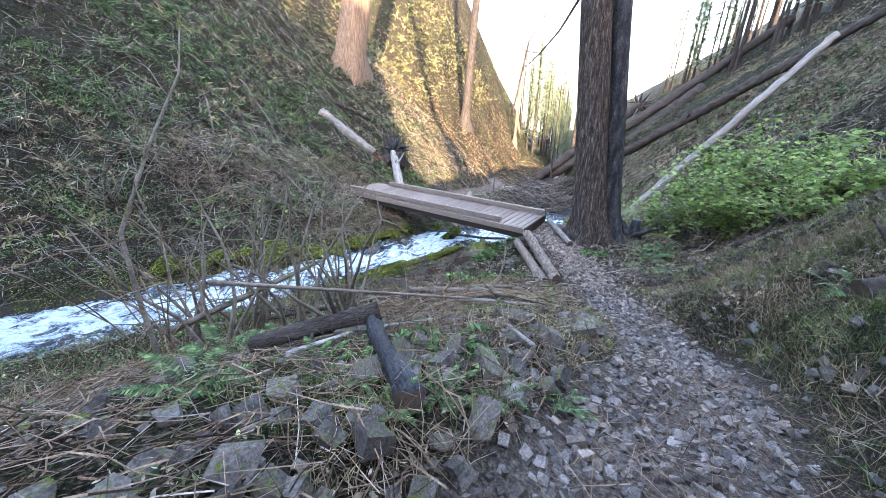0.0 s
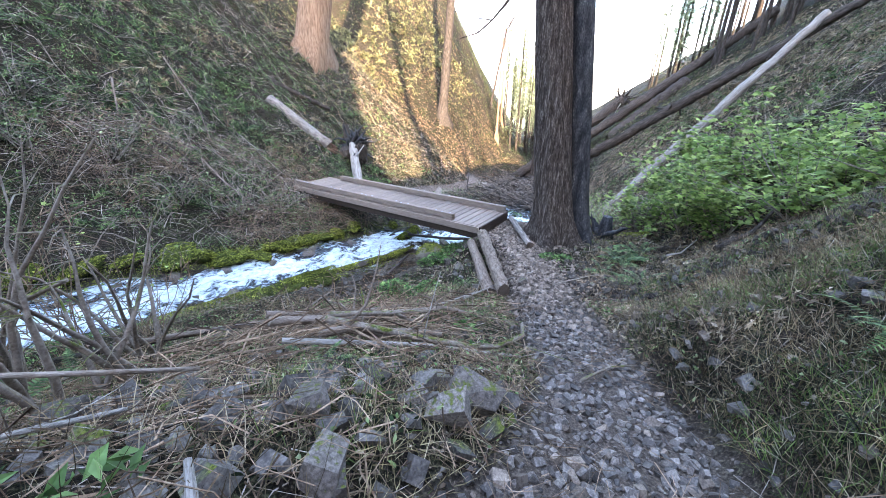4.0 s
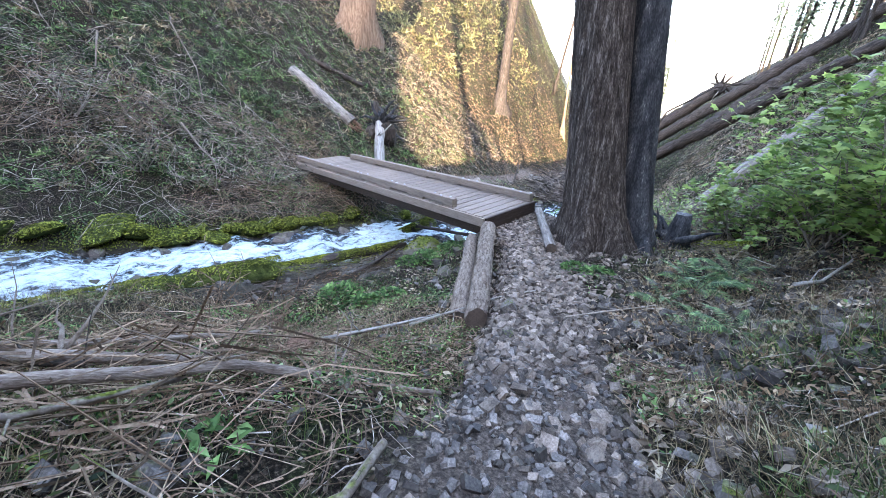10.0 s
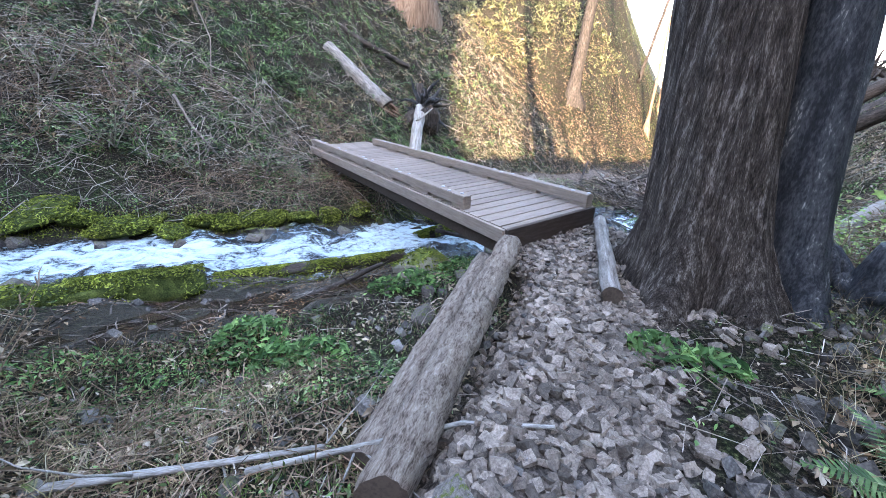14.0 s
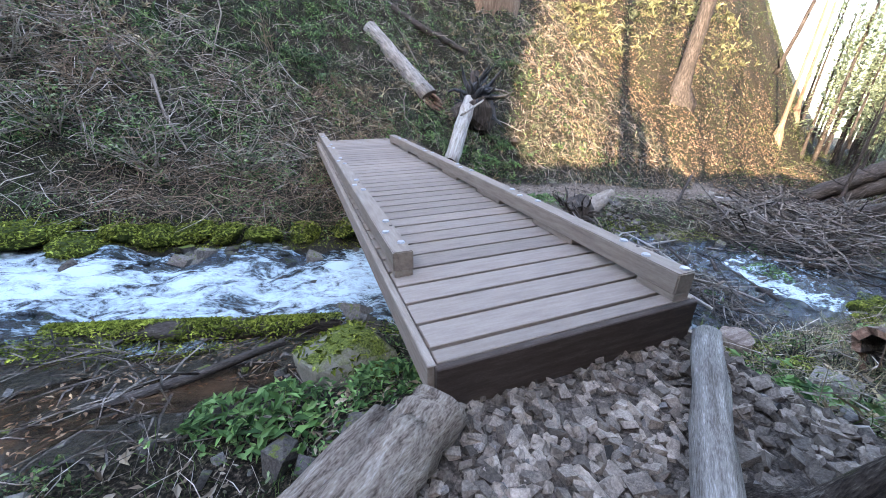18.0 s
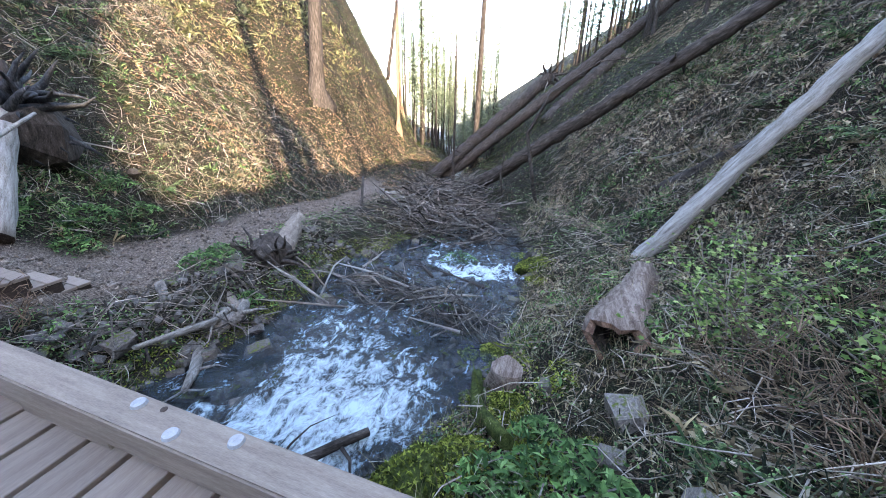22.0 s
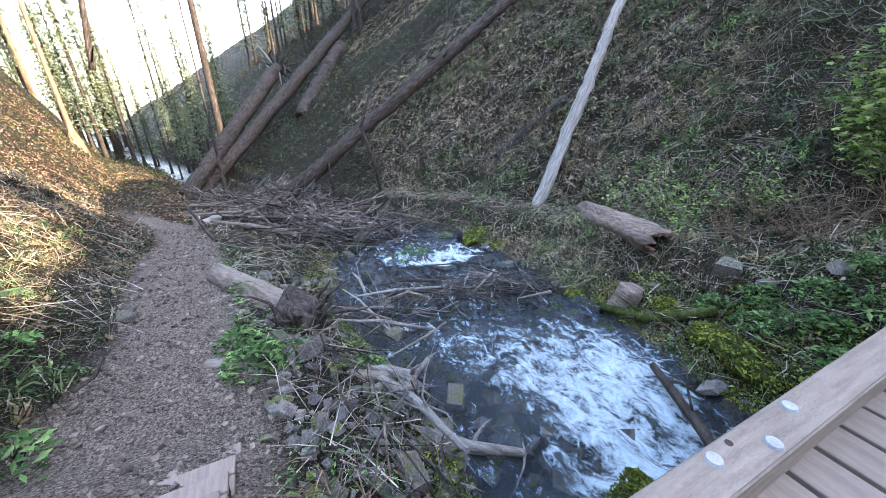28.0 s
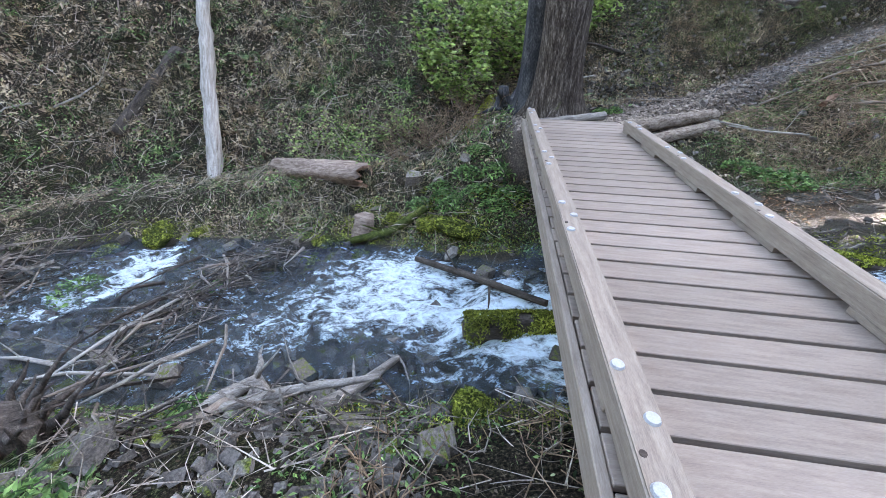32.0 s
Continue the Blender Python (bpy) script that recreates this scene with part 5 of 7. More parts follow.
def slope_turns(r, p, tilt):
    """Random turns about the upright, leant with the ground."""
    e = 0.15
    gx = (land(p[:, 0] + e, p[:, 1]) - land(p[:, 0] - e, p[:, 1])) / (2 * e)
    gyy = (land(p[:, 0], p[:, 1] + e) - land(p[:, 0], p[:, 1] - e)) / (2 * e)
    n = np.stack([-gx, -gyy, np.ones(len(p))], -1)
    n /= np.linalg.norm(n, axis=1, keepdims=True)
    a = r.uniform(0, 2 * np.pi, len(p))
    t = np.stack([np.cos(a), np.sin(a), np.zeros(len(p))], -1)
    t -= n * (t * n).sum(1, keepdims=True)
    t /= np.linalg.norm(t, axis=1, keepdims=True)
    base = np.stack([t, np.cross(n, t), n], -1)
    return base @ spins(r, len(p), tilt)


def stuff(name, me, label, category):
    return tagged(new(name, me), label, category, kind="stuff")


LEAF_V = [(-0.55, 0, 0), (-0.05, -0.22, 0.1), (0.6, 0.03, -0.1), (0.05, 0.24, 0.08)]
LEAF_F = [(0, 1, 2, 3)]


def uniform_scale(r, n, a, b):
    s = r.uniform(a, b, n)
    return np.stack([s, s, s], -1)


LEAF2_V = [(-0.5, 0, 0), (-0.2, -0.17, 0.06), (0.2, -0.2, 0.02), (0.58, 0.04, -0.1), (0.22, 0.2, 0.07), (-0.15, 0.22, 0.04)]
LEAF2_F = [(0, 1, 5), (1, 2, 4), (1, 4, 5), (2, 3, 4)]


def litter(name, n, box4, size, mat, keep, seed, tilt, lift, label, category):
    p, r = strewn(n, *box4, keep, seed)
    k = len(p)
    t = slope_turns(r, p, tilt)
    p[:, 2] += r.uniform(0.0, lift, k)
    lv, lf = (LEAF2_V, LEAF2_F) if box4 == close else (LEAF_V, LEAF_F)
    stuff(name, scatter_mesh(name, lv, lf, p, t, uniform_scale(r, k, *size), mat), label, category)


close = (-13, 11, -8, 12)
def off_path(x, y):
    """0 near the walked line, 1 well away from it, where larger pieces do."""
    return smooth(0, 4, np.maximum(np.maximum(-8 - y, y - 9.5), x - 9))


far_box = (-13, 46, -16, 44)
HILL_DEAD = leaf_material("hill_dead_leaf", ((0.0, (0.02, 0.014, 0.01)), (0.5, (0.1, 0.07, 0.046)), (1.0, (0.32, 0.24, 0.165))), 0.8, 0.1)
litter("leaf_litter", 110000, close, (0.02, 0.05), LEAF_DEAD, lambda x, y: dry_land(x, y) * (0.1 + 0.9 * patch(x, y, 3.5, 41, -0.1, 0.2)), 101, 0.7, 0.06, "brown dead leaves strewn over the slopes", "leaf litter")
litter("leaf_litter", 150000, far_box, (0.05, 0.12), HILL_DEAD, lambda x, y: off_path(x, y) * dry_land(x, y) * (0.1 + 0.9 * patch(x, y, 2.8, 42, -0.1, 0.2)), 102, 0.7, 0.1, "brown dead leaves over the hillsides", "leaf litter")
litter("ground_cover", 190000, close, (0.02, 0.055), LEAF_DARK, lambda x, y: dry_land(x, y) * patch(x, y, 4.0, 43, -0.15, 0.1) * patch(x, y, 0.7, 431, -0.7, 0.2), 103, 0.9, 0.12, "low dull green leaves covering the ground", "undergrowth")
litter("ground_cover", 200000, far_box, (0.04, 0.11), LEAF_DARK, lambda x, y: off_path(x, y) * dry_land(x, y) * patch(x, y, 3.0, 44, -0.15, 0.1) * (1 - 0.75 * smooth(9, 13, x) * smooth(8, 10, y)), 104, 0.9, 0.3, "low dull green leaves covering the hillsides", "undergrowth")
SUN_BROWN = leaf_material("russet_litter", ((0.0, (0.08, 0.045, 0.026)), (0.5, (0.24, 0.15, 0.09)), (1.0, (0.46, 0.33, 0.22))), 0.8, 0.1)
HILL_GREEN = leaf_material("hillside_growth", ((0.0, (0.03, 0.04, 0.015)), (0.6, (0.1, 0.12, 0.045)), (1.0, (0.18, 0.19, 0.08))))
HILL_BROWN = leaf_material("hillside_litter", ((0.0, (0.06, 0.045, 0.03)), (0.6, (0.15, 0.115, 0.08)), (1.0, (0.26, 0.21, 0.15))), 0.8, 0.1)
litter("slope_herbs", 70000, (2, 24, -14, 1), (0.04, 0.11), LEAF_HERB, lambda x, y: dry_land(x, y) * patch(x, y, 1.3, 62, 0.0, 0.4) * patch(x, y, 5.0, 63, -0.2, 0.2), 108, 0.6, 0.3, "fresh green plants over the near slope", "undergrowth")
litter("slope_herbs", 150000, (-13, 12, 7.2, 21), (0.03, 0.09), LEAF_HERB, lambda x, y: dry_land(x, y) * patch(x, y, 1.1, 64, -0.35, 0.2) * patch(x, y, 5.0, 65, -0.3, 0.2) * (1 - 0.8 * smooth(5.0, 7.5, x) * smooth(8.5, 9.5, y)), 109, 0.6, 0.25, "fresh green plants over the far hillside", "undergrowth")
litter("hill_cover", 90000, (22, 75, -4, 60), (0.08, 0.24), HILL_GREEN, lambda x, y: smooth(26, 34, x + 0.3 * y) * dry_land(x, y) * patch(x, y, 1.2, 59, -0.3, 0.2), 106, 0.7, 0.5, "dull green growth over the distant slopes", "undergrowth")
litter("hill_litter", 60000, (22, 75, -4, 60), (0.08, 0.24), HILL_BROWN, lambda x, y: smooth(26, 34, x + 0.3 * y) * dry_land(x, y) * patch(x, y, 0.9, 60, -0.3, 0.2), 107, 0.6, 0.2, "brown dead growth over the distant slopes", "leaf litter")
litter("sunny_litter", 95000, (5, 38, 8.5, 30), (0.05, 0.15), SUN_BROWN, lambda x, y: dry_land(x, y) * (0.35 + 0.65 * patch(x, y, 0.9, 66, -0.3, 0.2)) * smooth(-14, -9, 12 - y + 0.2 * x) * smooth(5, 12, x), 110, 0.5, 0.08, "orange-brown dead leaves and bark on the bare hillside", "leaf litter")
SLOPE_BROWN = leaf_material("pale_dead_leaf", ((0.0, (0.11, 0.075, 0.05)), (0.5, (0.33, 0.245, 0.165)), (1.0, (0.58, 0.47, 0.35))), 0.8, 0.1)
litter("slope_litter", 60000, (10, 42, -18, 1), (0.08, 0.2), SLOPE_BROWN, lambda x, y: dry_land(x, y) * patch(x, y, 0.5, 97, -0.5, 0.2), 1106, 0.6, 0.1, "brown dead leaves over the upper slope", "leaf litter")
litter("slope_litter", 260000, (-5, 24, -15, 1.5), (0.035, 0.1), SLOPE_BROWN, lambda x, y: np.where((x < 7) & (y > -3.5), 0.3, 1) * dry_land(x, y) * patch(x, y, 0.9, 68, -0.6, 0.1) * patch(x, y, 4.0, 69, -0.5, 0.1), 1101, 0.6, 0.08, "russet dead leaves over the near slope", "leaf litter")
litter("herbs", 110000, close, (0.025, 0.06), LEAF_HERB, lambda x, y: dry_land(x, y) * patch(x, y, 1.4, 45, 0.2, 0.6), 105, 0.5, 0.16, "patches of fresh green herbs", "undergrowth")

BLADE_V = [(-1, 0, 0), (1, 0, 0), (0.8, 0.1, 0.55), (-0.8, 0.1, 0.55), (0.15, 0.38, 1.0), (-0.15, 0.38, 1.0)]
BLADE_F = [(0, 1, 2, 3), (3, 2, 4, 5)]


def blades(name, n, box4, size, mat, keep, seed, label, tilt=0.6, wide_by=0.002):
    p, r = strewn(n, *box4, keep, seed)
    k = len(p)
    s = r.uniform(*size, k)
    stuff(name, scatter_mesh(name, BLADE_V, BLADE_F, p - np.array([0, 0, 0.02]), spins(r, k, tilt), np.stack([wide_by * r.uniform(0.7, 1.6, k), s, s], -1), mat), label, "grass")


FROND_V = [(0, -0.04, 0), (0, 0.04, 0), (0.5, 0.075, 0.42), (0.5, -0.075, 0.42), (1.0, 0.015, 0.3), (1.0, -0.015, 0.3)]
FROND_F = [(0, 1, 2, 3), (3, 2, 4, 5)]


def tussocks(name, n, box4, size, fronds, mat, keep, seed, label, droop=1.0):
    """Rosettes of arching fronds that stand off the ground and shade it."""
    p, r = strewn(n, *box4, keep, seed)
    whole = r.uniform(*size, len(p)).repeat(fronds)
    p = p.repeat(fronds, 0)
    k = len(p)
    p[:, :2] += r.normal(0, 0.12, (k, 2)) * whole[:, None]
    p[:, 2] -= 0.02
    ln = whole * r.uniform(0.5, 1.15, k)
    sc = np.stack([ln, ln * r.uniform(0.6, 1.4, k), ln * droop * r.uniform(0.35, 1.9, k)], -1)
    stuff(name, scatter_mesh(name, FROND_V, FROND_F, p, slope_turns(r, p, 0.35), sc, mat), label, "undergrowth")


def far_slope(x, y):
    return dry_land(x, y) * smooth(6.6, 7.6, y) * (1 - 0.85 * smooth(5.0, 7.5, x))


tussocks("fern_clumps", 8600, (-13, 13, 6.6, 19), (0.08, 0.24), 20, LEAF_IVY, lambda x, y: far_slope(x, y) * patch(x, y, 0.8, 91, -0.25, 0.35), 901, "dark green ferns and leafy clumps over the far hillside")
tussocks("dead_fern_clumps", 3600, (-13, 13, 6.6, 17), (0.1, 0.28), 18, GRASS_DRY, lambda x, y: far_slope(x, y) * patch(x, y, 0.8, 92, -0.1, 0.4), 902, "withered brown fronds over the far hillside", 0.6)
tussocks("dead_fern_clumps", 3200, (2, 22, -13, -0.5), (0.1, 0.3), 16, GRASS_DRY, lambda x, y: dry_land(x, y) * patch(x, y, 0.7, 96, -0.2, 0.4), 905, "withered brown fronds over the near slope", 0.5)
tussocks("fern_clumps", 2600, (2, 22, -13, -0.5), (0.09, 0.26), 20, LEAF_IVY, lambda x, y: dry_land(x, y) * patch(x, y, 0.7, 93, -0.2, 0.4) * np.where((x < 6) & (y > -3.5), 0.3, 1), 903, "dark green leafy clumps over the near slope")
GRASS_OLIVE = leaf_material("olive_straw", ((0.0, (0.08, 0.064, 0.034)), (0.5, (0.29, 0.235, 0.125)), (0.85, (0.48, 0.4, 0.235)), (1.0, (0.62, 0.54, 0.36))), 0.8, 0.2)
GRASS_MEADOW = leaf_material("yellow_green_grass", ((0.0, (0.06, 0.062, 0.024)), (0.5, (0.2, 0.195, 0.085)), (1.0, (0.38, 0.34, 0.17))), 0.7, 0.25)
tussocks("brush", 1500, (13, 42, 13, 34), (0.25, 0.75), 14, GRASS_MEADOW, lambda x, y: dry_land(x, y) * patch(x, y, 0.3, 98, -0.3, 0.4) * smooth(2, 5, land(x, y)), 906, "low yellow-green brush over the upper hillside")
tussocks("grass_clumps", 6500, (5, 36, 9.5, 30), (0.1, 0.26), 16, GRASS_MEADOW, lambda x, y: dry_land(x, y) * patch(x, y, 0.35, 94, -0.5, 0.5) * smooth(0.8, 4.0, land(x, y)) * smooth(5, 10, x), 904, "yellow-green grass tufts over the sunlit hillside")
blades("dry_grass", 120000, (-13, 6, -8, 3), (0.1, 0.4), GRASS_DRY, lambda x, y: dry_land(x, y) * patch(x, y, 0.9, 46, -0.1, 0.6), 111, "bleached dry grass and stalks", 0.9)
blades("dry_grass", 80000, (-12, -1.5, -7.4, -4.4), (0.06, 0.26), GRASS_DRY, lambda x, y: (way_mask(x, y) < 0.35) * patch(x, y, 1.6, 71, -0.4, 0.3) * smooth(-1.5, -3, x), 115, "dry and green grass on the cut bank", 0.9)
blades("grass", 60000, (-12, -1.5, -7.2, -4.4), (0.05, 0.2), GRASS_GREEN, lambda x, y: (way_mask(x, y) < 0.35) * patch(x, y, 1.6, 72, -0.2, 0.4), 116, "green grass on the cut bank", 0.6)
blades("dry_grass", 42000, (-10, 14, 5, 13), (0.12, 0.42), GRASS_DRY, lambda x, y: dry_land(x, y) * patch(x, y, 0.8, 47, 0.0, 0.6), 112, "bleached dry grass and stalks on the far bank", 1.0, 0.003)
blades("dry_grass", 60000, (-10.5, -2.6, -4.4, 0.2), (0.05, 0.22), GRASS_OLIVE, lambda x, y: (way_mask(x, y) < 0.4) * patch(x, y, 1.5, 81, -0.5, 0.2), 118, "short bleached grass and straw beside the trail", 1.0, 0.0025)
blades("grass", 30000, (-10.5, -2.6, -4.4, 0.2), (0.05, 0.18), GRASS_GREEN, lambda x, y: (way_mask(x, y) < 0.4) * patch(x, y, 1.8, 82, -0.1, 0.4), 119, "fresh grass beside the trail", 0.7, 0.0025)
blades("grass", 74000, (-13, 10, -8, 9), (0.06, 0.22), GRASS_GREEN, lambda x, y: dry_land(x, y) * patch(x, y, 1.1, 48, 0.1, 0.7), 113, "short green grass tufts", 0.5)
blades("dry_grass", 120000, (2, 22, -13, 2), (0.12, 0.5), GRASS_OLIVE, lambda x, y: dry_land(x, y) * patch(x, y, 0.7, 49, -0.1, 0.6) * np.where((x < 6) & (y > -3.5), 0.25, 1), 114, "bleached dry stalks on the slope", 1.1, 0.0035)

TWIG_V, TWIG_F = [], []
for i, (tx, ty, tz, tr) in enumerate(((-0.5, 0.0, 0.0, 1.0), (-0.05, 0.07, 0.03, 0.8), (0.5, -0.02, 0.0, 0.3))):
    for k in range(3):
        TWIG_V.append((tx, ty + tr * math.cos(2.094 * k), tz + tr * math.sin(2.094 * k)))
for i in range(2):
    for k in range(3):
        j = (k + 1) % 3
        TWIG_F.append((3 * i + k, 3 * i + j, 3 * i + 3 + j, 3 * i + 3 + k))


def twigs(name, n, box4, length, thick, keep, seed, label, tilt=0.25, lift=0.08, mat=None):
    p, r = strewn(n, *box4, keep, seed)
    k = len(p)
    t = slope_turns(r, p, tilt)
    p[:, 2] += r.uniform(0.0, lift, k)
    ln = r.uniform(*length, k) ** 1.0
    th = r.uniform(*thick, k)
    base = np.array(TWIG_V)
    v = base[None].repeat(k, 0)
    rad = np.array([1.0] * 3 + [0.8] * 3 + [0.3] * 3)
    cy = np.array([0] * 3 + [0.07] * 3 + [-0.02] * 3)
    v[:, :, 0] *= ln[:, None]
    v[:, :, 1] = (v[:, :, 1] - cy) * th[:, None] + cy * ln[:, None] * r.uniform(-2.2, 2.2, k)[:, None]
    v[:, :, 2] *= th[:, None]
    v = np.einsum("nij,nkj->nki", t, v) + p[:, None, :]
    f = np.array(TWIG_F)[None] + (np.arange(k) * 9)[:, None, None]
    stuff(name, soup(name, v.reshape(-1, 3), f.reshape(-1, 4), mat or TWIG), label, "twigs")


BARK_DARK_TWIG = speckled("flood_washed_twig", ((0.25, (0.01, 0.008, 0.007)), (0.5, (0.06, 0.048, 0.039)), (0.75, (0.22, 0.19, 0.16))), 6.0, 0.9, 60.0, island=True, vary=0.8, bump_s=0.3)
twigs("fallen_twigs", 16000, close, (0.1, 0.5), (0.0015, 0.005), dry_land, 121, "fallen twigs over the ground")
twigs("fallen_twigs", 11000, (-12, 16, 5.3, 22), (0.2, 1.0), (0.003, 0.009), lambda x, y: dry_land(x, y), 122, "grey dead branches over the far hillside", 0.3, 0.25)
twigs("fallen_twigs", 9000, (2, 26, -13, 2), (0.2, 1.0), (0.003, 0.01), lambda x, y: dry_land(x, y) * np.where((x < 6) & (y > -3.5), 0.5, 1), 123, "grey dead branches over the near slope", 0.3, 0.25)
twigs("fallen_twigs", 4200, (-12.6, -6.4, -4.2, -0.2), (0.1, 0.5), (0.002, 0.006), lambda x, y: (way_mask(x, y) < 0.4) * 1.0, 1231, "brown dead twigs among the stones", 0.3, 0.16, TWIG_BROWN)
twigs("fallen_twigs", 5200, (-7.0, -2.4, -4.2, 0.2), (0.08, 0.5), (0.002, 0.006), lambda x, y: (way_mask(x, y) < 0.4) * (0.35 + 0.65 * patch(x, y, 1.4, 95, -0.3, 0.3)), 1233, "pale brown twigs and straw beside the trail", 0.3, 0.12, TWIG_BROWN)
twigs("dead_brush", 1800, (-7.5, 1.0, 6.9, 11.5), (0.3, 1.4), (0.003, 0.01), lambda x, y: far_slope(x, y) * smooth(3.6, 1.2, np.hypot((x + 3.2) / 1.4, y - 8.8)), 1234, "tangle of grey dead stems on the far bank", 0.4, 0.45)
litter("leaf_litter", 12000, (-6.5, -2.2, -2.8, 1.0), (0.02, 0.05), SUN_BROWN, lambda x, y: (way_mask(x, y) < 0.4) * 1.0, 1103, 0.6, 0.05, "brown dead leaves on the flat beside the ramp", "leaf litter")
litter("ground_cover", 16000, (-6.5, -2.2, -2.8, 1.0), (0.015, 0.045), LEAF_HERB, lambda x, y: (way_mask(x, y) < 0.4) * patch(x, y, 2.2, 73, -0.4, 0.2), 1104, 0.6, 0.1, "low green leaves on the flat beside the ramp", "undergrowth")
twigs("channel_twigs", 420, (-4.8, 0.2, 0.9, 2.9), (0.15, 0.7), (0.003, 0.012), lambda x, y: 1.0 + 0 * x, 1232, "dark sodden sticks lying in the shallow side water", 0.15, 0.1, BARK_DARK_TWIG)
litter("channel_leaves", 2600, (-4.8, 0.3, 0.8, 2.9), (0.03, 0.07), SUN_BROWN, lambda x, y: patch(x, y, 2.5, 70, -0.2, 0.3), 1102, 0.3, 0.05, "sodden brown leaves in the shallow side water", "leaf litter")
twigs("brush_heap", 1100, (-8.4, -4.6, -3.2, 0.3), (0.3, 1.2), (0.003, 0.011), lambda x, y: dry_land(x, y) * smooth(2.1, 0.8, np.hypot((x + 6.4) / 1.1, y + 1.7)), 124, "heap of cut twigs beside the trail", 0.3, 0.35, TWIG_BROWN)
twigs("brush_heap", 7000, (-7, 2, 5.6, 10.5), (0.25, 0.9), (0.002, 0.007), lambda x, y: dry_land(x, y) * patch(x, y, 1.0, 51, -0.4, 0.3), 125, "tangle of brown dead brush on the far bank", 0.7, 0.3, TWIG_BROWN)
twigs("brush_heap", 7500, (-11, 3, -9, -4.3), (0.1, 0.45), (0.0013, 0.0035), lambda x, y: patch(x, y, 1.2, 52, -0.3, 0.3), 129, "brown dead bracken on the cut bank", 0.6, 0.15, TWIG_BROWN)
twigs("debris_heap", 3600, (11, 24, 2.0, 10), (0.5, 2.6), (0.008, 0.04), lambda x, y: smooth(1.0, 0.5, np.abs(y - (4.4 + 0.36 * (x - 12.5))) / 2.4), 126, "heap of grey flood-washed branches across the stream", 0.3, 1.0, BARK_DARK_TWIG)
twigs("driftwood_twigs", 650, (5.8, 8.6, 1.6, 5.2), (0.4, 1.5), (0.006, 0.02), lambda x, y: smooth(1.0, 0.3, np.abs(x - 7.1 - 0.2 * (y - 3.4)) / 0.9), 127, "driftwood twigs caught across the stream", 0.25, 0.5, BARK_DARK_TWIG)
twigs("bank_twigs", 170, (3.0, 5.8, 4.6, 6.4), (0.3, 1.2), (0.004, 0.02), dry_land, 128, "driftwood twigs on the stony bank", 0.35, 0.35, BARK_DARK_TWIG)

STONE_HEAP = speckled("heaped_basalt", ((0.3, (0.014, 0.012, 0.011)), (0.5, (0.066, 0.058, 0.051)), (0.72, (0.18, 0.16, 0.14))), 7.0, 0.75, 60.0, island=True, vary=0.45, bump_s=0.6, bump_d=0.015, moss=(0.74, 3.0))
SCREE_STONE = speckled("dark_scree", ((0.3, (0.008, 0.0065, 0.0055)), (0.5, (0.036, 0.03, 0.025)), (0.72, (0.115, 0.095, 0.078))), 7.0, 0.8, 60.0, island=True, vary=0.6, bump_s=0.5, bump_d=0.012)
# gravel: angular stones of many sizes
HULLS = []
for i in range(8):
    hb = block_bm(300 + i, 1.0, 0.42, 0.25, 0)
    bmesh.ops.triangulate(hb, faces=hb.faces[:])
    hb.verts.ensure_lookup_table()
    hb.verts.index_update()
    HULLS.append((np.array([v.co[:] for v in hb.verts]), np.array([[v.index for v in f.verts] for f in hb.faces])))
    hb.free()


def pebbles(name, n, box4, size, keep, seed, label, mat=None, sink=0.3, power=2.0):
    p, r = strewn(n, *box4, keep, seed)
    kinds = r.randint(0, 8, len(p))
    vs, fs, off = [], [], 0
    s = size[0] + (size[1] - size[0]) * r.uniform(0, 1, len(p)) ** power
    turns = spins(r, len(p), 0.5)
    for h in range(8):
        ok = kinds == h
        k = int(ok.sum())
        if not k:
            continue
        bv, bf = HULLS[h]
        sc = s[ok, None] * r.uniform(0.75, 1.25, (k, 3))
        pp = p[ok] + np.array([0, 0, 1.0]) * (s[ok, None] * (0.6 - sink))
        v = np.einsum("nij,nkj->nki", turns[ok], bv[None] * sc[:, None, :]) + pp[:, None, :]
        vs.append(v.reshape(-1, 3))
        fs.append((bf[None] + (np.arange(k) * len(bv))[:, None, None] + off).reshape(-1, 3))
        off += k * len(bv)
    return stuff(name, soup(name, np.concatenate(vs), np.concatenate(fs), mat or GRAVEL), label, "gravel")


def trail_only(x, y):
    return way_mask(x, y) * (x < 2.0) * (y < 0.0)


ramp_way = tagged(thing("gravel_ramp", (0, 0, 0)), "bed of broken grey basalt leading up to the bridge", "gravel", kind="structure")
RAMP_STONES = []
for h in range(8):
    bv, bf = HULLS[h]
    RAMP_STONES.append(soup("stone", bv, bf, RAMP_STONE))
p, r = strewn(900, -3.4, 1.7, -3.3, -0.1, lambda x, y: (way_mask(x, y) > 0.6) * 0.9, 130)
for i in range(min(290, len(p))):
    s = 0.032 + 0.03 * r.uniform() ** 2
    st = part("stone", RAMP_STONES[i % 8], None, ramp_way)
    st.location = p[i] + np.array([0, 0, s * 0.25])
    st.rotation_euler = r.uniform(-0.4, 0.4, 3) + np.array([0, 0, i])
    st.scale = s * r.uniform(0.7, 1.3, 3)
pebbles("gravel", 7000, (-3.6, 1.9, -3.4, 0.0), (0.018, 0.052), trail_only, 139, "broken basalt packed on the ramp", power=1.3)
pebbles("gravel", 19000, (-13, 2.0, -6, 0.0), (0.012, 0.04), lambda x, y: trail_only(x, y) * np.where(x > -3.2, 0.15, 1), 131, "broken dark wet basalt gravel on the trail", GRAVEL_WET, power=1.6)
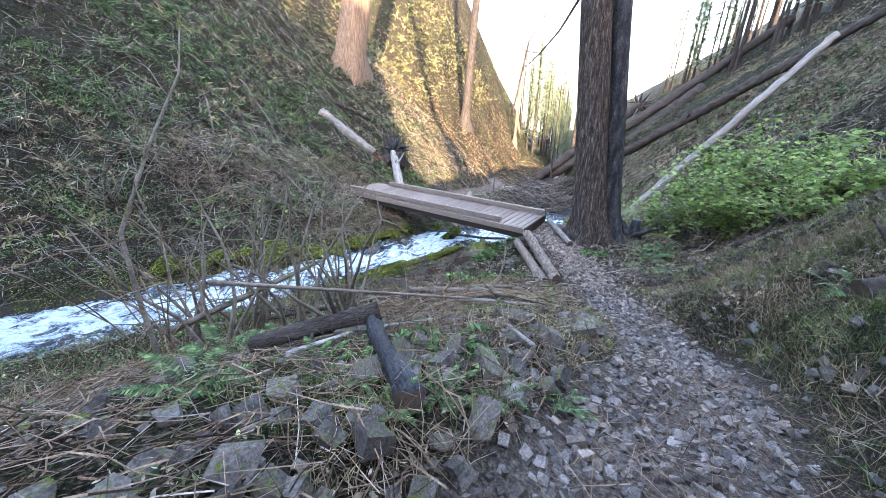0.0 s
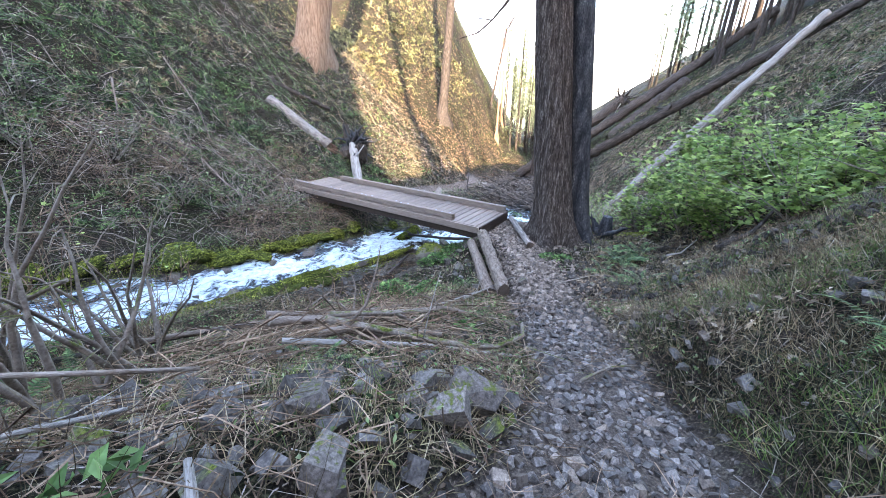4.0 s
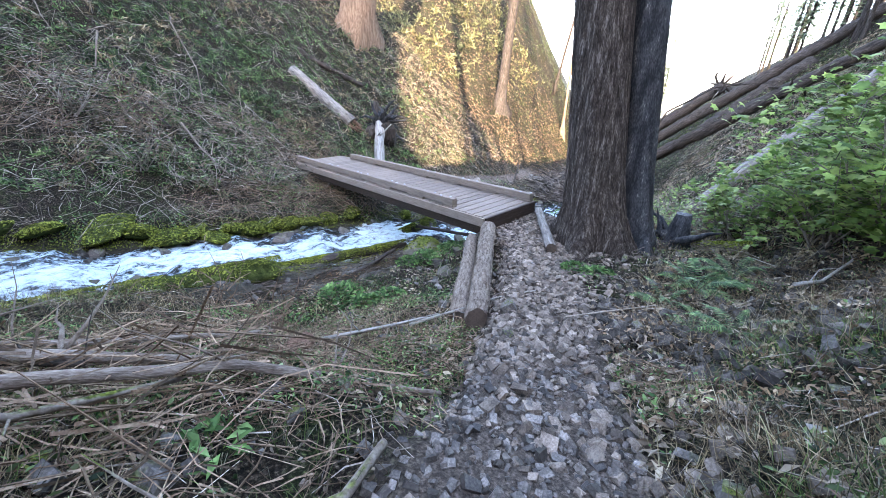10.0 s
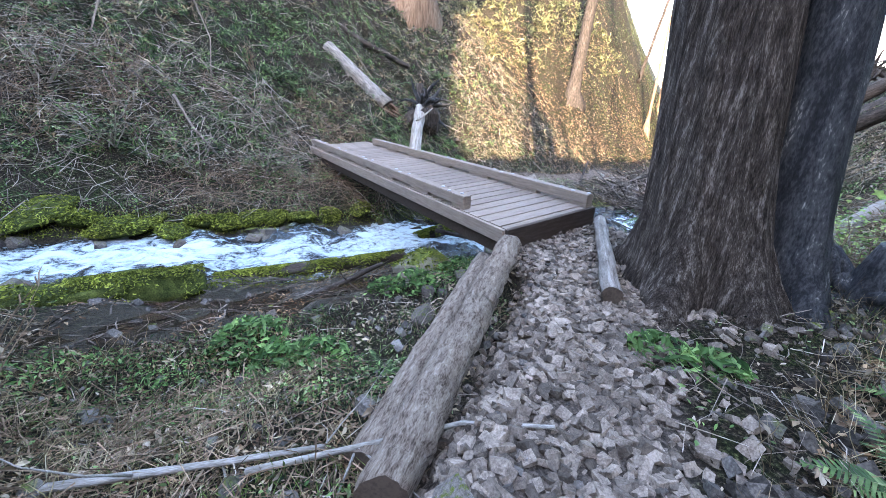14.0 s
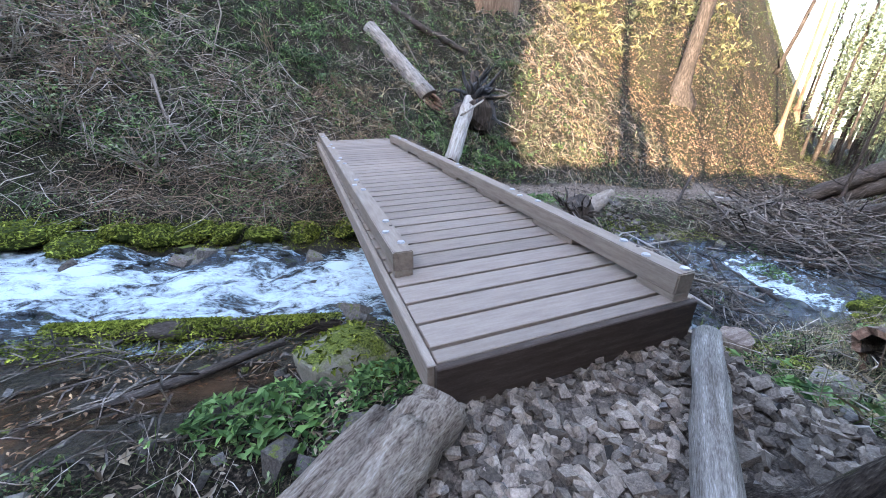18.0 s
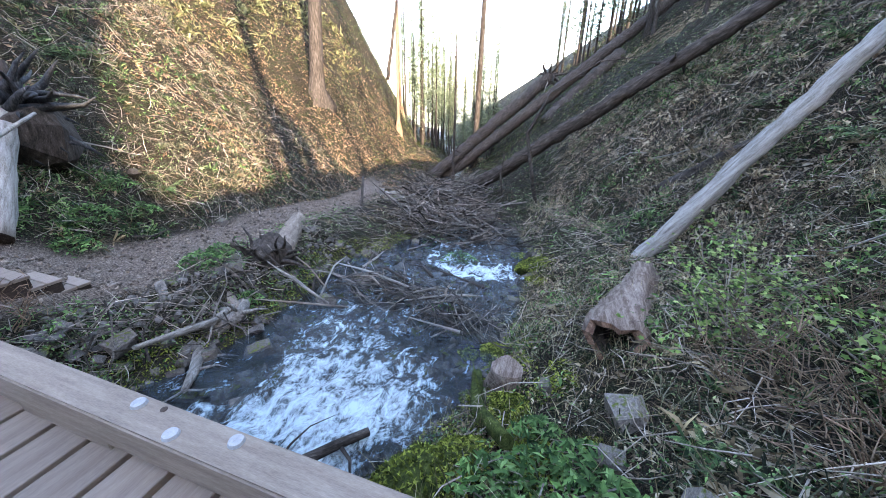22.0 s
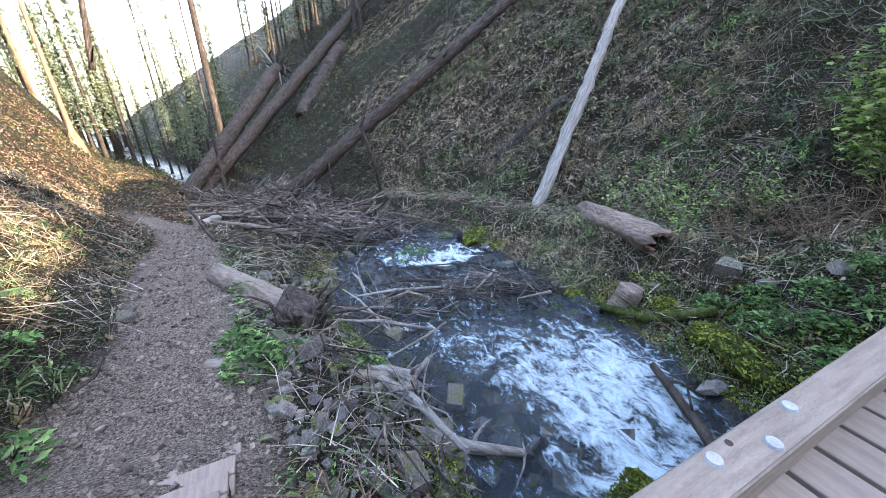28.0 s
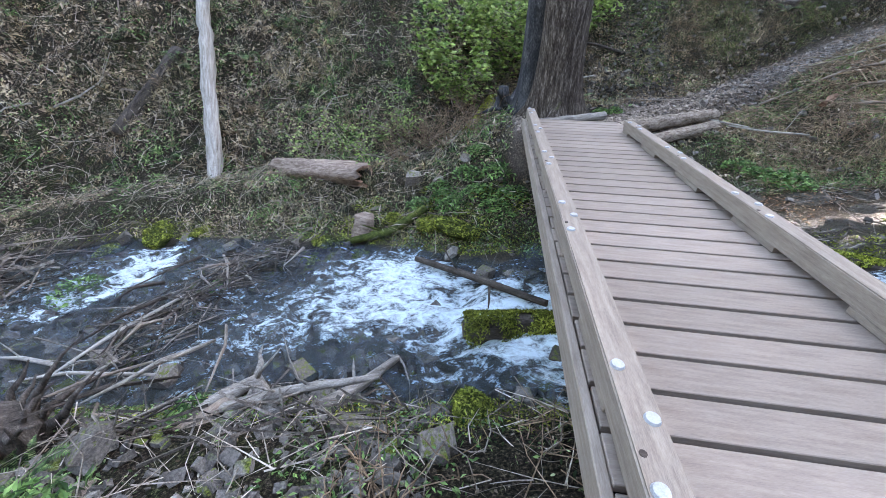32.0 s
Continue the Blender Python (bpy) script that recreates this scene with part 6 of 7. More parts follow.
pebbles("gravel", 9000, (-11.5, 1.5, -6.4, -1.0), (0.014, 0.065), lambda x, y: smooth(1.5, 0.8, np.abs(y - near_at(x)[2] + 0.25)) * (x + y < 0.3) * np.where(x < -4.5, 0.2, 1.0), 140, "loose basalt spilled beside the trail", power=2.2)
litter("leaf_litter", 26000, (-3.5, 5, -9, -3.2), (0.03, 0.08), SUN_BROWN, lambda x, y: (way_mask(x, y) < 0.4) * (0.3 + 0.7 * patch(x, y, 2.0, 76, -0.3, 0.3)), 1105, 0.6, 0.06, "russet dead leaves among the stones on the slope", "leaf litter")
pebbles("gravel", 7000, (-13, 1.9, -6, 0.0), (0.02, 0.052), lambda x, y: trail_only(x, y) * (x < -3.0), 132, "coarse dark broken basalt on the trail", GRAVEL_WET)
pebbles("gravel", 24000, (2.6, 16, 5.5, 12), (0.006, 0.04), lambda x, y: (way_mask(x, y) > 0.3) * 0.7, 133, "small stones on the far path", power=2.5)
pebbles("stones", 380, (-11.6, -6.6, -4.1, -1.6), (0.03, 0.11), lambda x, y: (way_mask(x, y) < 0.5) * 0.9, 141, "heap of broken basalt beside the trail", STONE_HEAP, 0.3, 1.8)
pebbles("stones", 4000, (-12.5, 3, -7, 0.2), (0.02, 0.09), lambda x, y: dry_land(x, y) * 0.45, 134, "loose grey stones beside the trail", STONE_HEAP, power=3)
pebbles("scree", 9000, (-2.6, 5, -8.5, -3.0), (0.02, 0.085), lambda x, y: (way_mask(x, y) < 0.4) * (0.15 + 0.85 * patch(x, y, 0.9, 50, -0.3, 0.3)), 135, "dark broken stones on the slope", SCREE_STONE, power=2.2)
pebbles("bank_stones", 3000, (2.4, 9, 4.8, 8.6), (0.02, 0.1), lambda x, y: dry_land(x, y) * 0.8, 136, "loose stones on the far bank", STONE_HEAP, power=2.5)
pebbles("bank_stones", 420, (-5, 4, 0.0, 3.2), (0.02, 0.08), lambda x, y: 0.8 + 0 * x, 137, "wet dark stones along the side channel", STONE_HEAP, 0.45, 2.5)
pebbles("bed_stones", 3600, (-9, 12, 1.0, 6.6), (0.04, 0.16), lambda x, y: (np.abs(y - stream_at(x)[0]) < stream_at(x)[1] + 0.05) * 1.0, 138, "dark stones on the stream bed", STONE_HEAP, 0.5)

# ---- moss by the water and drooping tufts on the slopes ----
def wet_edge(x, y):
    yc, hw, zw = stream_at(x)
    d = np.abs(y - yc) - hw
    return smooth(-0.05, 0.05, d) * smooth(0.75, 0.3, d) * smooth(13, 9, x) * patch(x, y, 1.1, 53, -0.7, 0.1) * (1 - way_mask(x, y))


litter("moss", 260000, (-11, 13, 0.3, 7.2), (0.02, 0.05), MOSS_TUFT, wet_edge, 151, 0.7, 0.06, "bright green moss matted along the water's edge", "moss")
litter("bank_herbs", 70000, (-11, 8, 0.3, 8.4), (0.03, 0.07), LEAF_HERB, lambda x, y: dry_land(x, y) * np.maximum(patch(x, y, 1.6, 54, 0.15, 0.6), 0.8 * smooth(1.1, 0.3, np.abs(y - stream_at(x)[0]) - stream_at(x)[1]) * patch(x, y, 2.2, 541, -0.4, 0.2)), 152, 0.5, 0.14, "fresh green herbs along the banks", "undergrowth")
def tuft_shape(w, seed):
    TUFT_V, TUFT_F = [], []
    tr = random.Random(seed)
    for k in range(11):
        a = 6.283 * k / 11 + tr.uniform(-0.3, 0.3)
        c, s_, o = math.cos(a), math.sin(a), len(TUFT_V)
        reach = tr.uniform(0.5, 1.0)
        for t, rz in ((0.0, 0.0), (0.5, tr.uniform(0.3, 0.55)), (1.0, tr.uniform(-0.1, 0.25))):
            ww = w * (1.0 - 0.75 * t)
            TUFT_V += [(c * reach * t - s_ * ww, s_ * reach * t + c * ww, rz), (c * reach * t + s_ * ww, s_ * reach * t - c * ww, rz)]
        TUFT_F += [(o, o + 1, o + 3, o + 2), (o + 2, o + 3, o + 5, o + 4)]
    return TUFT_V, TUFT_F


def tufts(name, n, box4, size, mat, keep, seed, label, w=0.02):
    p, r = strewn(n, *box4, keep, seed)
    k = len(p)
    turns = slope_turns(r, p, 0.35)
    s = r.uniform(*size, k)
    p = p + np.array([0, 0, -0.03])
    tv, tf = tuft_shape(w, seed)
    stuff(name, scatter_mesh(name, tv, tf, p, turns, np.stack([s, s, s], -1), mat), label, "grass")


SLOPE_GRASS = leaf_material("dull_slope_grass", ((0.0, (0.01, 0.013, 0.007)), (0.45, (0.04, 0.048, 0.026)), (0.75, (0.15, 0.155, 0.09)), (1.0, (0.36, 0.33, 0.24))), 0.7, 0.2)
tufts("slope_grass", 9000, (-12, 18, 8.0, 24), (0.18, 0.45), SLOPE_GRASS, lambda x, y: dry_land(x, y) * patch(x, y, 5.0, 55, -0.05, 0.1), 161, "grey-green tufts of grass draped over the far hillside")
tufts("slope_grass", 2600, (-12, -1, -9, -4.5), (0.12, 0.3), SLOPE_GRASS, lambda x, y: dry_land(x, y) * patch(x, y, 6.0, 56, -0.05, 0.1), 162, "grey-green tufts of grass on the cut bank", 0.012)
tufts("slope_grass", 7000, (3, 28, -14, 3), (0.18, 0.45), SLOPE_GRASS, lambda x, y: dry_land(x, y) * patch(x, y, 5.0, 57, -0.05, 0.1), 163, "grey-green tufts of grass on the near slope")
tufts("slope_grass", 3600, (-9.5, -2, -3.2, 1.5), (0.08, 0.2), SLOPE_GRASS, lambda x, y: dry_land(x, y) * patch(x, y, 2.0, 58, 0.0, 0.4), 164, "small grass tufts beside the trail", 0.012)

# ---- ferns and leafy plants ----
def frond_mesh(length, pairs, width, mat, seed, droop=0.55):
    r = np.random.RandomState(seed)
    vs, fs = [], []
    for i in range(pairs):
        t = (i + 0.8) / pairs
        x, z = length * t * (1 - 0.15 * t), length * (0.75 * t - droop * 1.3 * t * t)
        w = width * math.sin(math.pi * min(1, 0.12 + 0.88 * t) ** 0.8) * r.uniform(0.85, 1.1)
        hl = length / pairs * 0.42
        for sgn in (-1, 1):
            o = len(vs)
            vs += [(x - hl, 0, z), (x + hl * 0.6, 0, z), (x + hl + 0.25 * w, sgn * w, z - 0.2 * w), (x - hl * 0.1 + 0.2 * w, sgn * w * 0.8, z - 0.12 * w)]
            fs.append((o, o + 1, o + 2, o + 3) if sgn < 0 else (o + 3, o + 2, o + 1, o))
    for i in range(6):
        t0, t1 = i / 6, (i + 1) / 6
        o = len(vs)
        for t in (t0, t1):
            x, z = length * t * (1 - 0.15 * t), length * (0.75 * t - droop * 1.3 * t * t)
            vs += [(x, -0.004, z), (x, 0.004, z + 0.002)]
        fs.append((o, o + 1, o + 3, o + 2))
    return soup("frond", vs, fs, mat)


FRONDS = [frond_mesh(1.0, 20, 0.13, LEAF_FERN, s, d) for s, d in ((1, 0.5), (2, 0.65), (3, 0.4))]


def fern(x, y, size, n, seed, label="evergreen sword fern with arching fronds", group="ferns on the slopes"):
    th = thing("fern", on(x, y), label, "fern", group)
    rnd = random.Random(seed)
    for k in range(n):
        f = part("frond", FRONDS[k % 3], None, th)
        s = size * rnd.uniform(0.7, 1.1)
        f.scale = (s, s, s)
        f.rotation_euler = (rnd.uniform(-0.3, 0.3), rnd.uniform(-0.35, 0.25), 6.283 * k / n + rnd.uniform(-0.25, 0.25))
    return th


for i, (x, y, s, n) in enumerate(((0.35, -3.75, .85, 16), (-1.5, -4.4, .6, 10), (0.9, -4.1, .8, 14), (-0.6, -3.6, .6, 10), (-8.6, -0.9, .5, 10), (-9.3, -2.0, .45, 10), (-9.0, -1.3, .5, 9), (-8.9, -4.15, .3, 8), (-5.7, -6.1, .6, 10), (-6.4, -6.4, .5, 9), (6.05, 6.75, .5, 10), (3.6, -0.6, .4, 8), (5.7, 6.9, .35, 8), (-9.75, -3.1, .4, 9), (-9.9, -2.8, .4, 9), (-9.45, -2.75, .35, 8), (-9.65, -3.6, .25, 7), (-1.35, -4.0, .4, 9), (-1.0, -4.2, .35, 8), (-7.6, -2.9, .3, 7), (-2.2, -0.9, .3, 7), (2.4, -5.6, .7, 12), (-10.0, -3.5, .35, 8), (-10.1, -1.7, .55, 12), (-9.3, -1.3, .5, 11), (-9.6, -3.62, .3, 9), (-9.35, -3.86, .3, 9), (-10.5, -2.4, .5, 11), (-7.4, -2.4, .35, 9), (6.3, 7.3, .4, 10))):
    fern(x, y, s, n, 200 + i)
fr = random.Random(12)
for i in range(70):
    x, y = (fr.uniform(-10, 9), fr.uniform(9.5, 19)) if i < 44 else (fr.uniform(3, 20), fr.uniform(-11, -3.5))
    fern(x, y, fr.uniform(0.6, 1.1), 9, 240 + i, "drooping sword fern on the steep slope", "ferns on the steep slopes")


def plant(x, y, size, n, seed, mat, label, z_up=0.0, group="leafy plants by the water", leaf=(0.06, 0.12)):
    th = thing("plant", on(x, y, z_up), label, "plant", group)
    r = np.random.RandomState(seed)
    a, d = r.uniform(0, 6.283, n), size * np.sqrt(r.uniform(0, 1, n))
    h = (0.25 + 0.75 * (1 - (d / size) ** 2)) * size * 0.8 * r.uniform(0.5, 1.0, n)
    p = np.stack([d * np.cos(a), d * np.sin(a), h], -1)
    part("foliage", scatter_mesh("foliage", LEAF_V, LEAF_F, p, spins(r, n, 0.45), uniform_scale(r, n, *leaf), mat), None, th)
    k = max(6, n // 12)
    vs, fs = [], []
    for i in range(k):
        o = len(vs)
        q = p[r.randint(0, n)]
        vs += [(q[0] * 0.3 - 0.004, q[1] * 0.3, -0.05), (q[0] * 0.3 + 0.004, q[1] * 0.3, -0.05), (q[0] + 0.003, q[1], q[2]), (q[0] - 0.003, q[1], q[2])]
        fs.append((o, o + 1, o + 2, o + 3))
    part("stem_cluster", soup("stem_cluster", vs, fs, GRASS_GREEN), None, th)
    return th


for i, (x, y, s, n) in enumerate(((-3.1, 0.6, .42, 260), (-2.6, -0.1, .34, 200), (-2.9, 0.1, .3, 160), (-0.9, 0.85, .35, 220), (-0.1, 0.9, .3, 160), (-1.3, 1.0, .25, 120), (5.6, 7.2, .4, 240), (6.2, 7.4, .3, 140), (5.3, 5.9, .28, 150), (10.1, 3.3, .55, 300), (11.5, 4.6, .5, 240), (3.1, 0.9, .4, 260), (2.6, 0.7, .4, 260), (2.2, 1.2, .4, 240), (3.5, 0.2, .3, 160), (2.9, 0.1, .38, 230), (2.2, 0.3, .4, 230), (3.9, 0.6, .32, 190), (2.7, -0.5, .3, 160), (3.3, 0.55, .36, 210), (1.9, 0.9, .36, 210), (-0.55, -2.3, .25, 120), (-0.3, -2.6, .22, 100), (7.4, 2.9, .25, 110), (4.6, 9.0, .4, 180), (5.3, 9.6, .45, 200), (6.2, 9.6, .4, 180), (4.2, 9.6, .35, 150), (6.3, 10.3, .4, 160))):
    plant(x, y, s, n, 300 + i, LEAF_HERB, "clump of fresh green herbs beside the water")
for i, (x, y, s) in enumerate(((-8.85, -3.4, .2), (-9.16, -3.55, .16), (-6.0, -3.35, .14), (-5.6, -2.9, .16), (-9.2, -3.1, .22))):
    plant(x, y, s, 26, 340 + i, LEAF_HERB, "broad-leaved green plant among the stones", 0.03, "broad-leaved plants", (0.07, 0.13))
mossr = random.Random(4)
for i in range(26):
    x = mossr.uniform(1.5, 5.8)
    plant(x, mossr.uniform(0.5, 1.7) - 0.05 * x, 0.3, 190, 360 + i, MOSS_TUFT, "thick cushion of bright moss on the bank", -0.12, "moss cushions", (0.03, 0.07))

def moss_coat(th, a, b, r0, r1, n, seed, cover=0.75):
    """Tufts of moss over the upper side of a log from a to b."""
    r = np.random.RandomState(seed)
    a, b = Vector(a), Vector(b)
    d = (b - a).normalized()
    side = d.cross(Vector((0, 0, 1))).normalized()
    up = side.cross(d)
    t = r.uniform(0, 1, n)
    ang = r.normal(0, cover, n)
    ok = np.sin(t * 23 + seed) + np.sin(t * 9 + ang * 2) + r.normal(0, 0.4, n) > -0.7
    t, ang = t[ok], ang[ok]
    rad = (r0 + (r1 - r0) * t) * 1.04
    p = np.array((b - a)[:])[None] * t[:, None] + rad[:, None] * (np.cos(ang)[:, None] * np.array(up[:]) + np.sin(ang)[:, None] * np.array(side[:]))
    part("moss", scatter_mesh("moss", LEAF_V, LEAF_F, p, spins(r, len(p), 0.9), uniform_scale(r, len(p), 0.025, 0.06), MOSS_TUFT), None, th)["kind"] = "stuff"


def moss_on(ob, n, seed, low=-0.1):
    """Moss tufts over the upper faces of a rock, as a part of it."""
    r = np.random.RandomState(seed)
    sc = np.array(ob.scale)
    rot = np.array(ob.rotation_euler.to_matrix())
    tri = [(p.center[:], p.normal[:], p.area, [ob.data.vertices[i].co[:] for i in p.vertices][:3]) for p in ob.data.polygons]
    area = np.array([t[2] for t in tri])
    pick = r.choice(len(tri), n, p=area / area.sum())
    w = r.dirichlet((1, 1, 1), n)
    pts = np.array([np.dot(w[i], np.array(tri[k][3])) for i, k in enumerate(pick)])
    up = (np.array([tri[k][1] for k in pick]) / sc) @ rot.T
    up /= np.linalg.norm(up, axis=1, keepdims=True)
    pts = pts[up[:, 2] > low] * sc * 1.02
    m = scatter_mesh("moss", LEAF_V, LEAF_F, pts, spins(r, len(pts), 1.0), uniform_scale(r, len(pts), 0.03, 0.085), MOSS_TUFT)
    m.vertices.foreach_set("co", (np.array([v.co[:] for v in m.vertices]) / sc).ravel())
    tagged(part("moss", m, None, ob), "thick bright moss", kind="stuff")


for k, ob in enumerate([o for o in bpy.data.objects if o.name.split(".")[0] == "mossy_rock"]):
    moss_on(ob, 2000, 900 + k)
moss_on(bo, 900, 950, 0.55)


for ob in [o for o in bpy.data.objects if o.name.split(".")[0] == "mossy_log" and o.parent is None]:
    tk = [c for c in bpy.data.objects if c.parent == ob and c.name.startswith("trunk")][0]
    vv = tk.data.vertices
    n = len(vv)
    girth = 0.86 * max(v.co.xy.length for v in vv)
    moss_coat(ob, ob.location, ob.location + tk.rotation_quaternion @ vv[n - 1].co, girth, girth * 0.92, 7000, n, 0.9)

# ---- shrubs ----
def shrub(x, y, h, spread, stems, leaves, seed, label, mat=None, lean=(0, 0), leaf=(0.09, 0.17), thick=0.016, bark=None):
    th = thing("shrub", on(x, y, -0.05), label, "shrub")
    rnd = random.Random(seed)
    r = np.random.RandomState(seed)
    tips = []
    for k in range(stems):
        a = rnd.uniform(0, 6.283)
        d = Vector((math.cos(a) * spread / h + lean[0], math.sin(a) * spread / h + lean[1], 1.0)).normalized()
        p, pts, rr = Vector((rnd.uniform(-0.15, 0.15), rnd.uniform(-0.15, 0.15), 0)), [], []
        ln = h * rnd.uniform(0.6, 1.15)
        for j in range(7):
            pts.append(p.copy())
            rr.append(thick * (1 - j / 7.6))
            if j > 1:
                tips.append(p.copy())
            d = (d + Vector((rnd.gauss(0, 0.16), rnd.gauss(0, 0.16), rnd.gauss(-0.03, 0.1)))).normalized()
            p = p + d * ln / 6
        bm = bmesh.new()
        ring_tube(bm, pts, rr, 5, 0.0, seed + k, cap=False)
        for q in range(5):
            i = rnd.randrange(2, 7)
            dd = Vector((rnd.gauss(0, 1), rnd.gauss(0, 1), rnd.gauss(0.3, 0.5))).normalized()
            e = pts[i] + dd * ln * rnd.uniform(0.12, 0.3)
            ring_tube(bm, [pts[i], (pts[i] + e) / 2 + Vector((0, 0, 0.03)), e], [0.006, 0.005, 0.002], 4, 0.0, q, cap=False)
            tips += [e, (pts[i] + e) / 2]
        part("stem", bm, bark or TWIG, th)
    if leaves:
        T = np.array([t[:] for t in tips])
        p = T[r.randint(0, len(T), leaves)] + r.normal(0, 0.09, (leaves, 3))
        p[:, 2] = np.round(p[:, 2] / 0.16) * 0.16 + r.normal(0, 0.035, leaves)
        part("foliage", scatter_mesh("foliage", MAPLE_V, MAPLE_F, p, spins(r, leaves, 0.4), uniform_scale(r, leaves, *leaf), mat or LEAF_BRIGHT), None, th)
    return th


MAPLE_V = [(0, -0.5, 0), (0.22, -0.2, 0.02), (0.55, -0.15, -0.05), (0.28, 0.1, 0.02), (0.35, 0.45, -0.05), (0, 0.3, 0.03), (-0.35, 0.45, -0.05), (-0.28, 0.1, 0.02), (-0.55, -0.15, -0.05), (-0.22, -0.2, 0.02)]
MAPLE_F = [(0, 1, 5, 9), (1, 2, 3, 5), (3, 4, 5, 5), (9, 5, 7, 8), (5, 6, 7, 7)]
MAPLE_F = [(0, 1, 5), (0, 5, 9), (1, 2, 3), (1, 3, 5), (3, 4, 5), (9, 5, 7), (9, 7, 8), (5, 6, 7)]
for i, (x, y, h, sp, st, lv, lab) in enumerate(((3.6, -3.8, 1.7, 1.2, 12, 800, "leafy"), (2.5, -4.9, 2.0, 1.3, 14, 1000, "leafy"), (1.4, -5.7, 2.3, 1.5, 14, 1200, "leafy"), (0.3, -6.6, 2.4, 1.6, 12, 950, "leafy"), (3.9, -5.6, 2.2, 1.3, 12, 1400, "leafy"), (6.0, -1.7, 1.5, 0.9, 10, 520, "thin"), (5.0, -2.6, 1.6, 1.0, 10, 420, "thin"), (7.6, -2.0, 1.5, 0.9, 9, 420, "thin"))):
    shrub(x, y, h, sp, st, lv, 400 + i, "vine maple shrub with bright fresh green leaves" if lab == "leafy" else "thin shrub with scattered bright young leaves", lean=(-0.1, 0.25), leaf=(0.09, 0.17) if lab == "leafy" else (0.05, 0.09))
for i, (x, y, h, sp, st) in enumerate(((3.6, -1.6, 1.2, .9, 22), (4.3, -2.2, 1.3, 1.0, 22), (3.0, -2.4, 1.3, .8, 16), (-8.4, 1.2, 2.2, .8, 14), (-9.2, 0.5, 2.0, .8, 12), (-7.6, 1.4, 1.8, .8, 12), (-4.6, -0.6, 1.0, .6, 14), (-10.3, -0.8, 2.2, 0.7, 8), (-5.0, 0.6, 1.0, .7, 12), (4.8, -1.3, 1.0, .8, 16))):
    shrub(x, y, h, sp, st, 0 if i not in (3, 5) else 60, 450 + i, "bare shrub of thin red-brown stems", leaf=(0.03, 0.06), thick=0.008, bark=TWIG_BROWN)
for i, (x, y, h) in enumerate(((4.9, -1.75, 1.0), (5.4, -2.75, 1.3), (4.3, -2.7, 1.1), (6.6, -2.9, 1.2), (6.0, -1.9, 0.9))):
    shrub(x, y, h, 0.75, 15, 14, 560 + i, "bare shrub of thin red-brown stems above the bank", leaf=(0.03, 0.06), thick=0.007, bark=TWIG_BROWN)
for i, (x, y, h, sp, st) in enumerate(((-9.05, -1.1, 2.0, .5, 5), (-9.0, 0.3, 2.7, .6, 6), (-8.9, -1.8, 1.6, .4, 4), (-8.4, -1.4, 1.6, .5, 5), (-9.5, 0.9, 2.5, .7, 6), (-9.7, -0.6, 2.1, .5, 4), (-8.0, -0.5, 1.8, .5, 6))):
    shrub(x, y, h, sp, st, 0, 470 + i, "tangled bare shrub with mossy grey stems", thick=0.03, bark=BARK_MOSSY)
for i, (x, y, h, sp, st, lv) in enumerate(((1.9, -7.4, 2.0, 1.2, 10, 1000), (-0.6, -7.6, 1.8, 1.1, 9, 700), (2.9, -6.6, 1.9, 1.2, 10, 1000), (4.6, -4.4, 1.6, 1.0, 9, 700))):
    shrub(x, y, h, sp, st, lv, 500 + i, "vine maple shrub with bright fresh green leaves", lean=(-0.1, 0.25))
sr = random.Random(31)
for i in range(26):
    x, y = (sr.uniform(-8, 3), sr.uniform(6.6, 12.5)) if i < 17 else (sr.uniform(5, 14), sr.uniform(-7, -1.5))
    shrub(x, y, sr.uniform(0.5, 1.0), 0.5, 9, 0, 520 + i, "low bare brown brush on the hillside", lean=(0, -0.5 if y > 0 else 0.5), thick=0.008, bark=TWIG_BROWN)
for i, (x, y) in enumerate(((-7, 9.5), (-5.5, 9.0), (-8.5, 8.5), (-6.5, 11), (-9.5, 10.5), (-3.2, 7.2), (-4.6, 7.6), (-1.6, 7.4))):
    shrub(x, y, 1.3, 0.9, 12, 240, 480 + i, "straggling bramble with dull green leaves on the bank", LEAF_DARK, (0, -0.3), (0.05, 0.09))
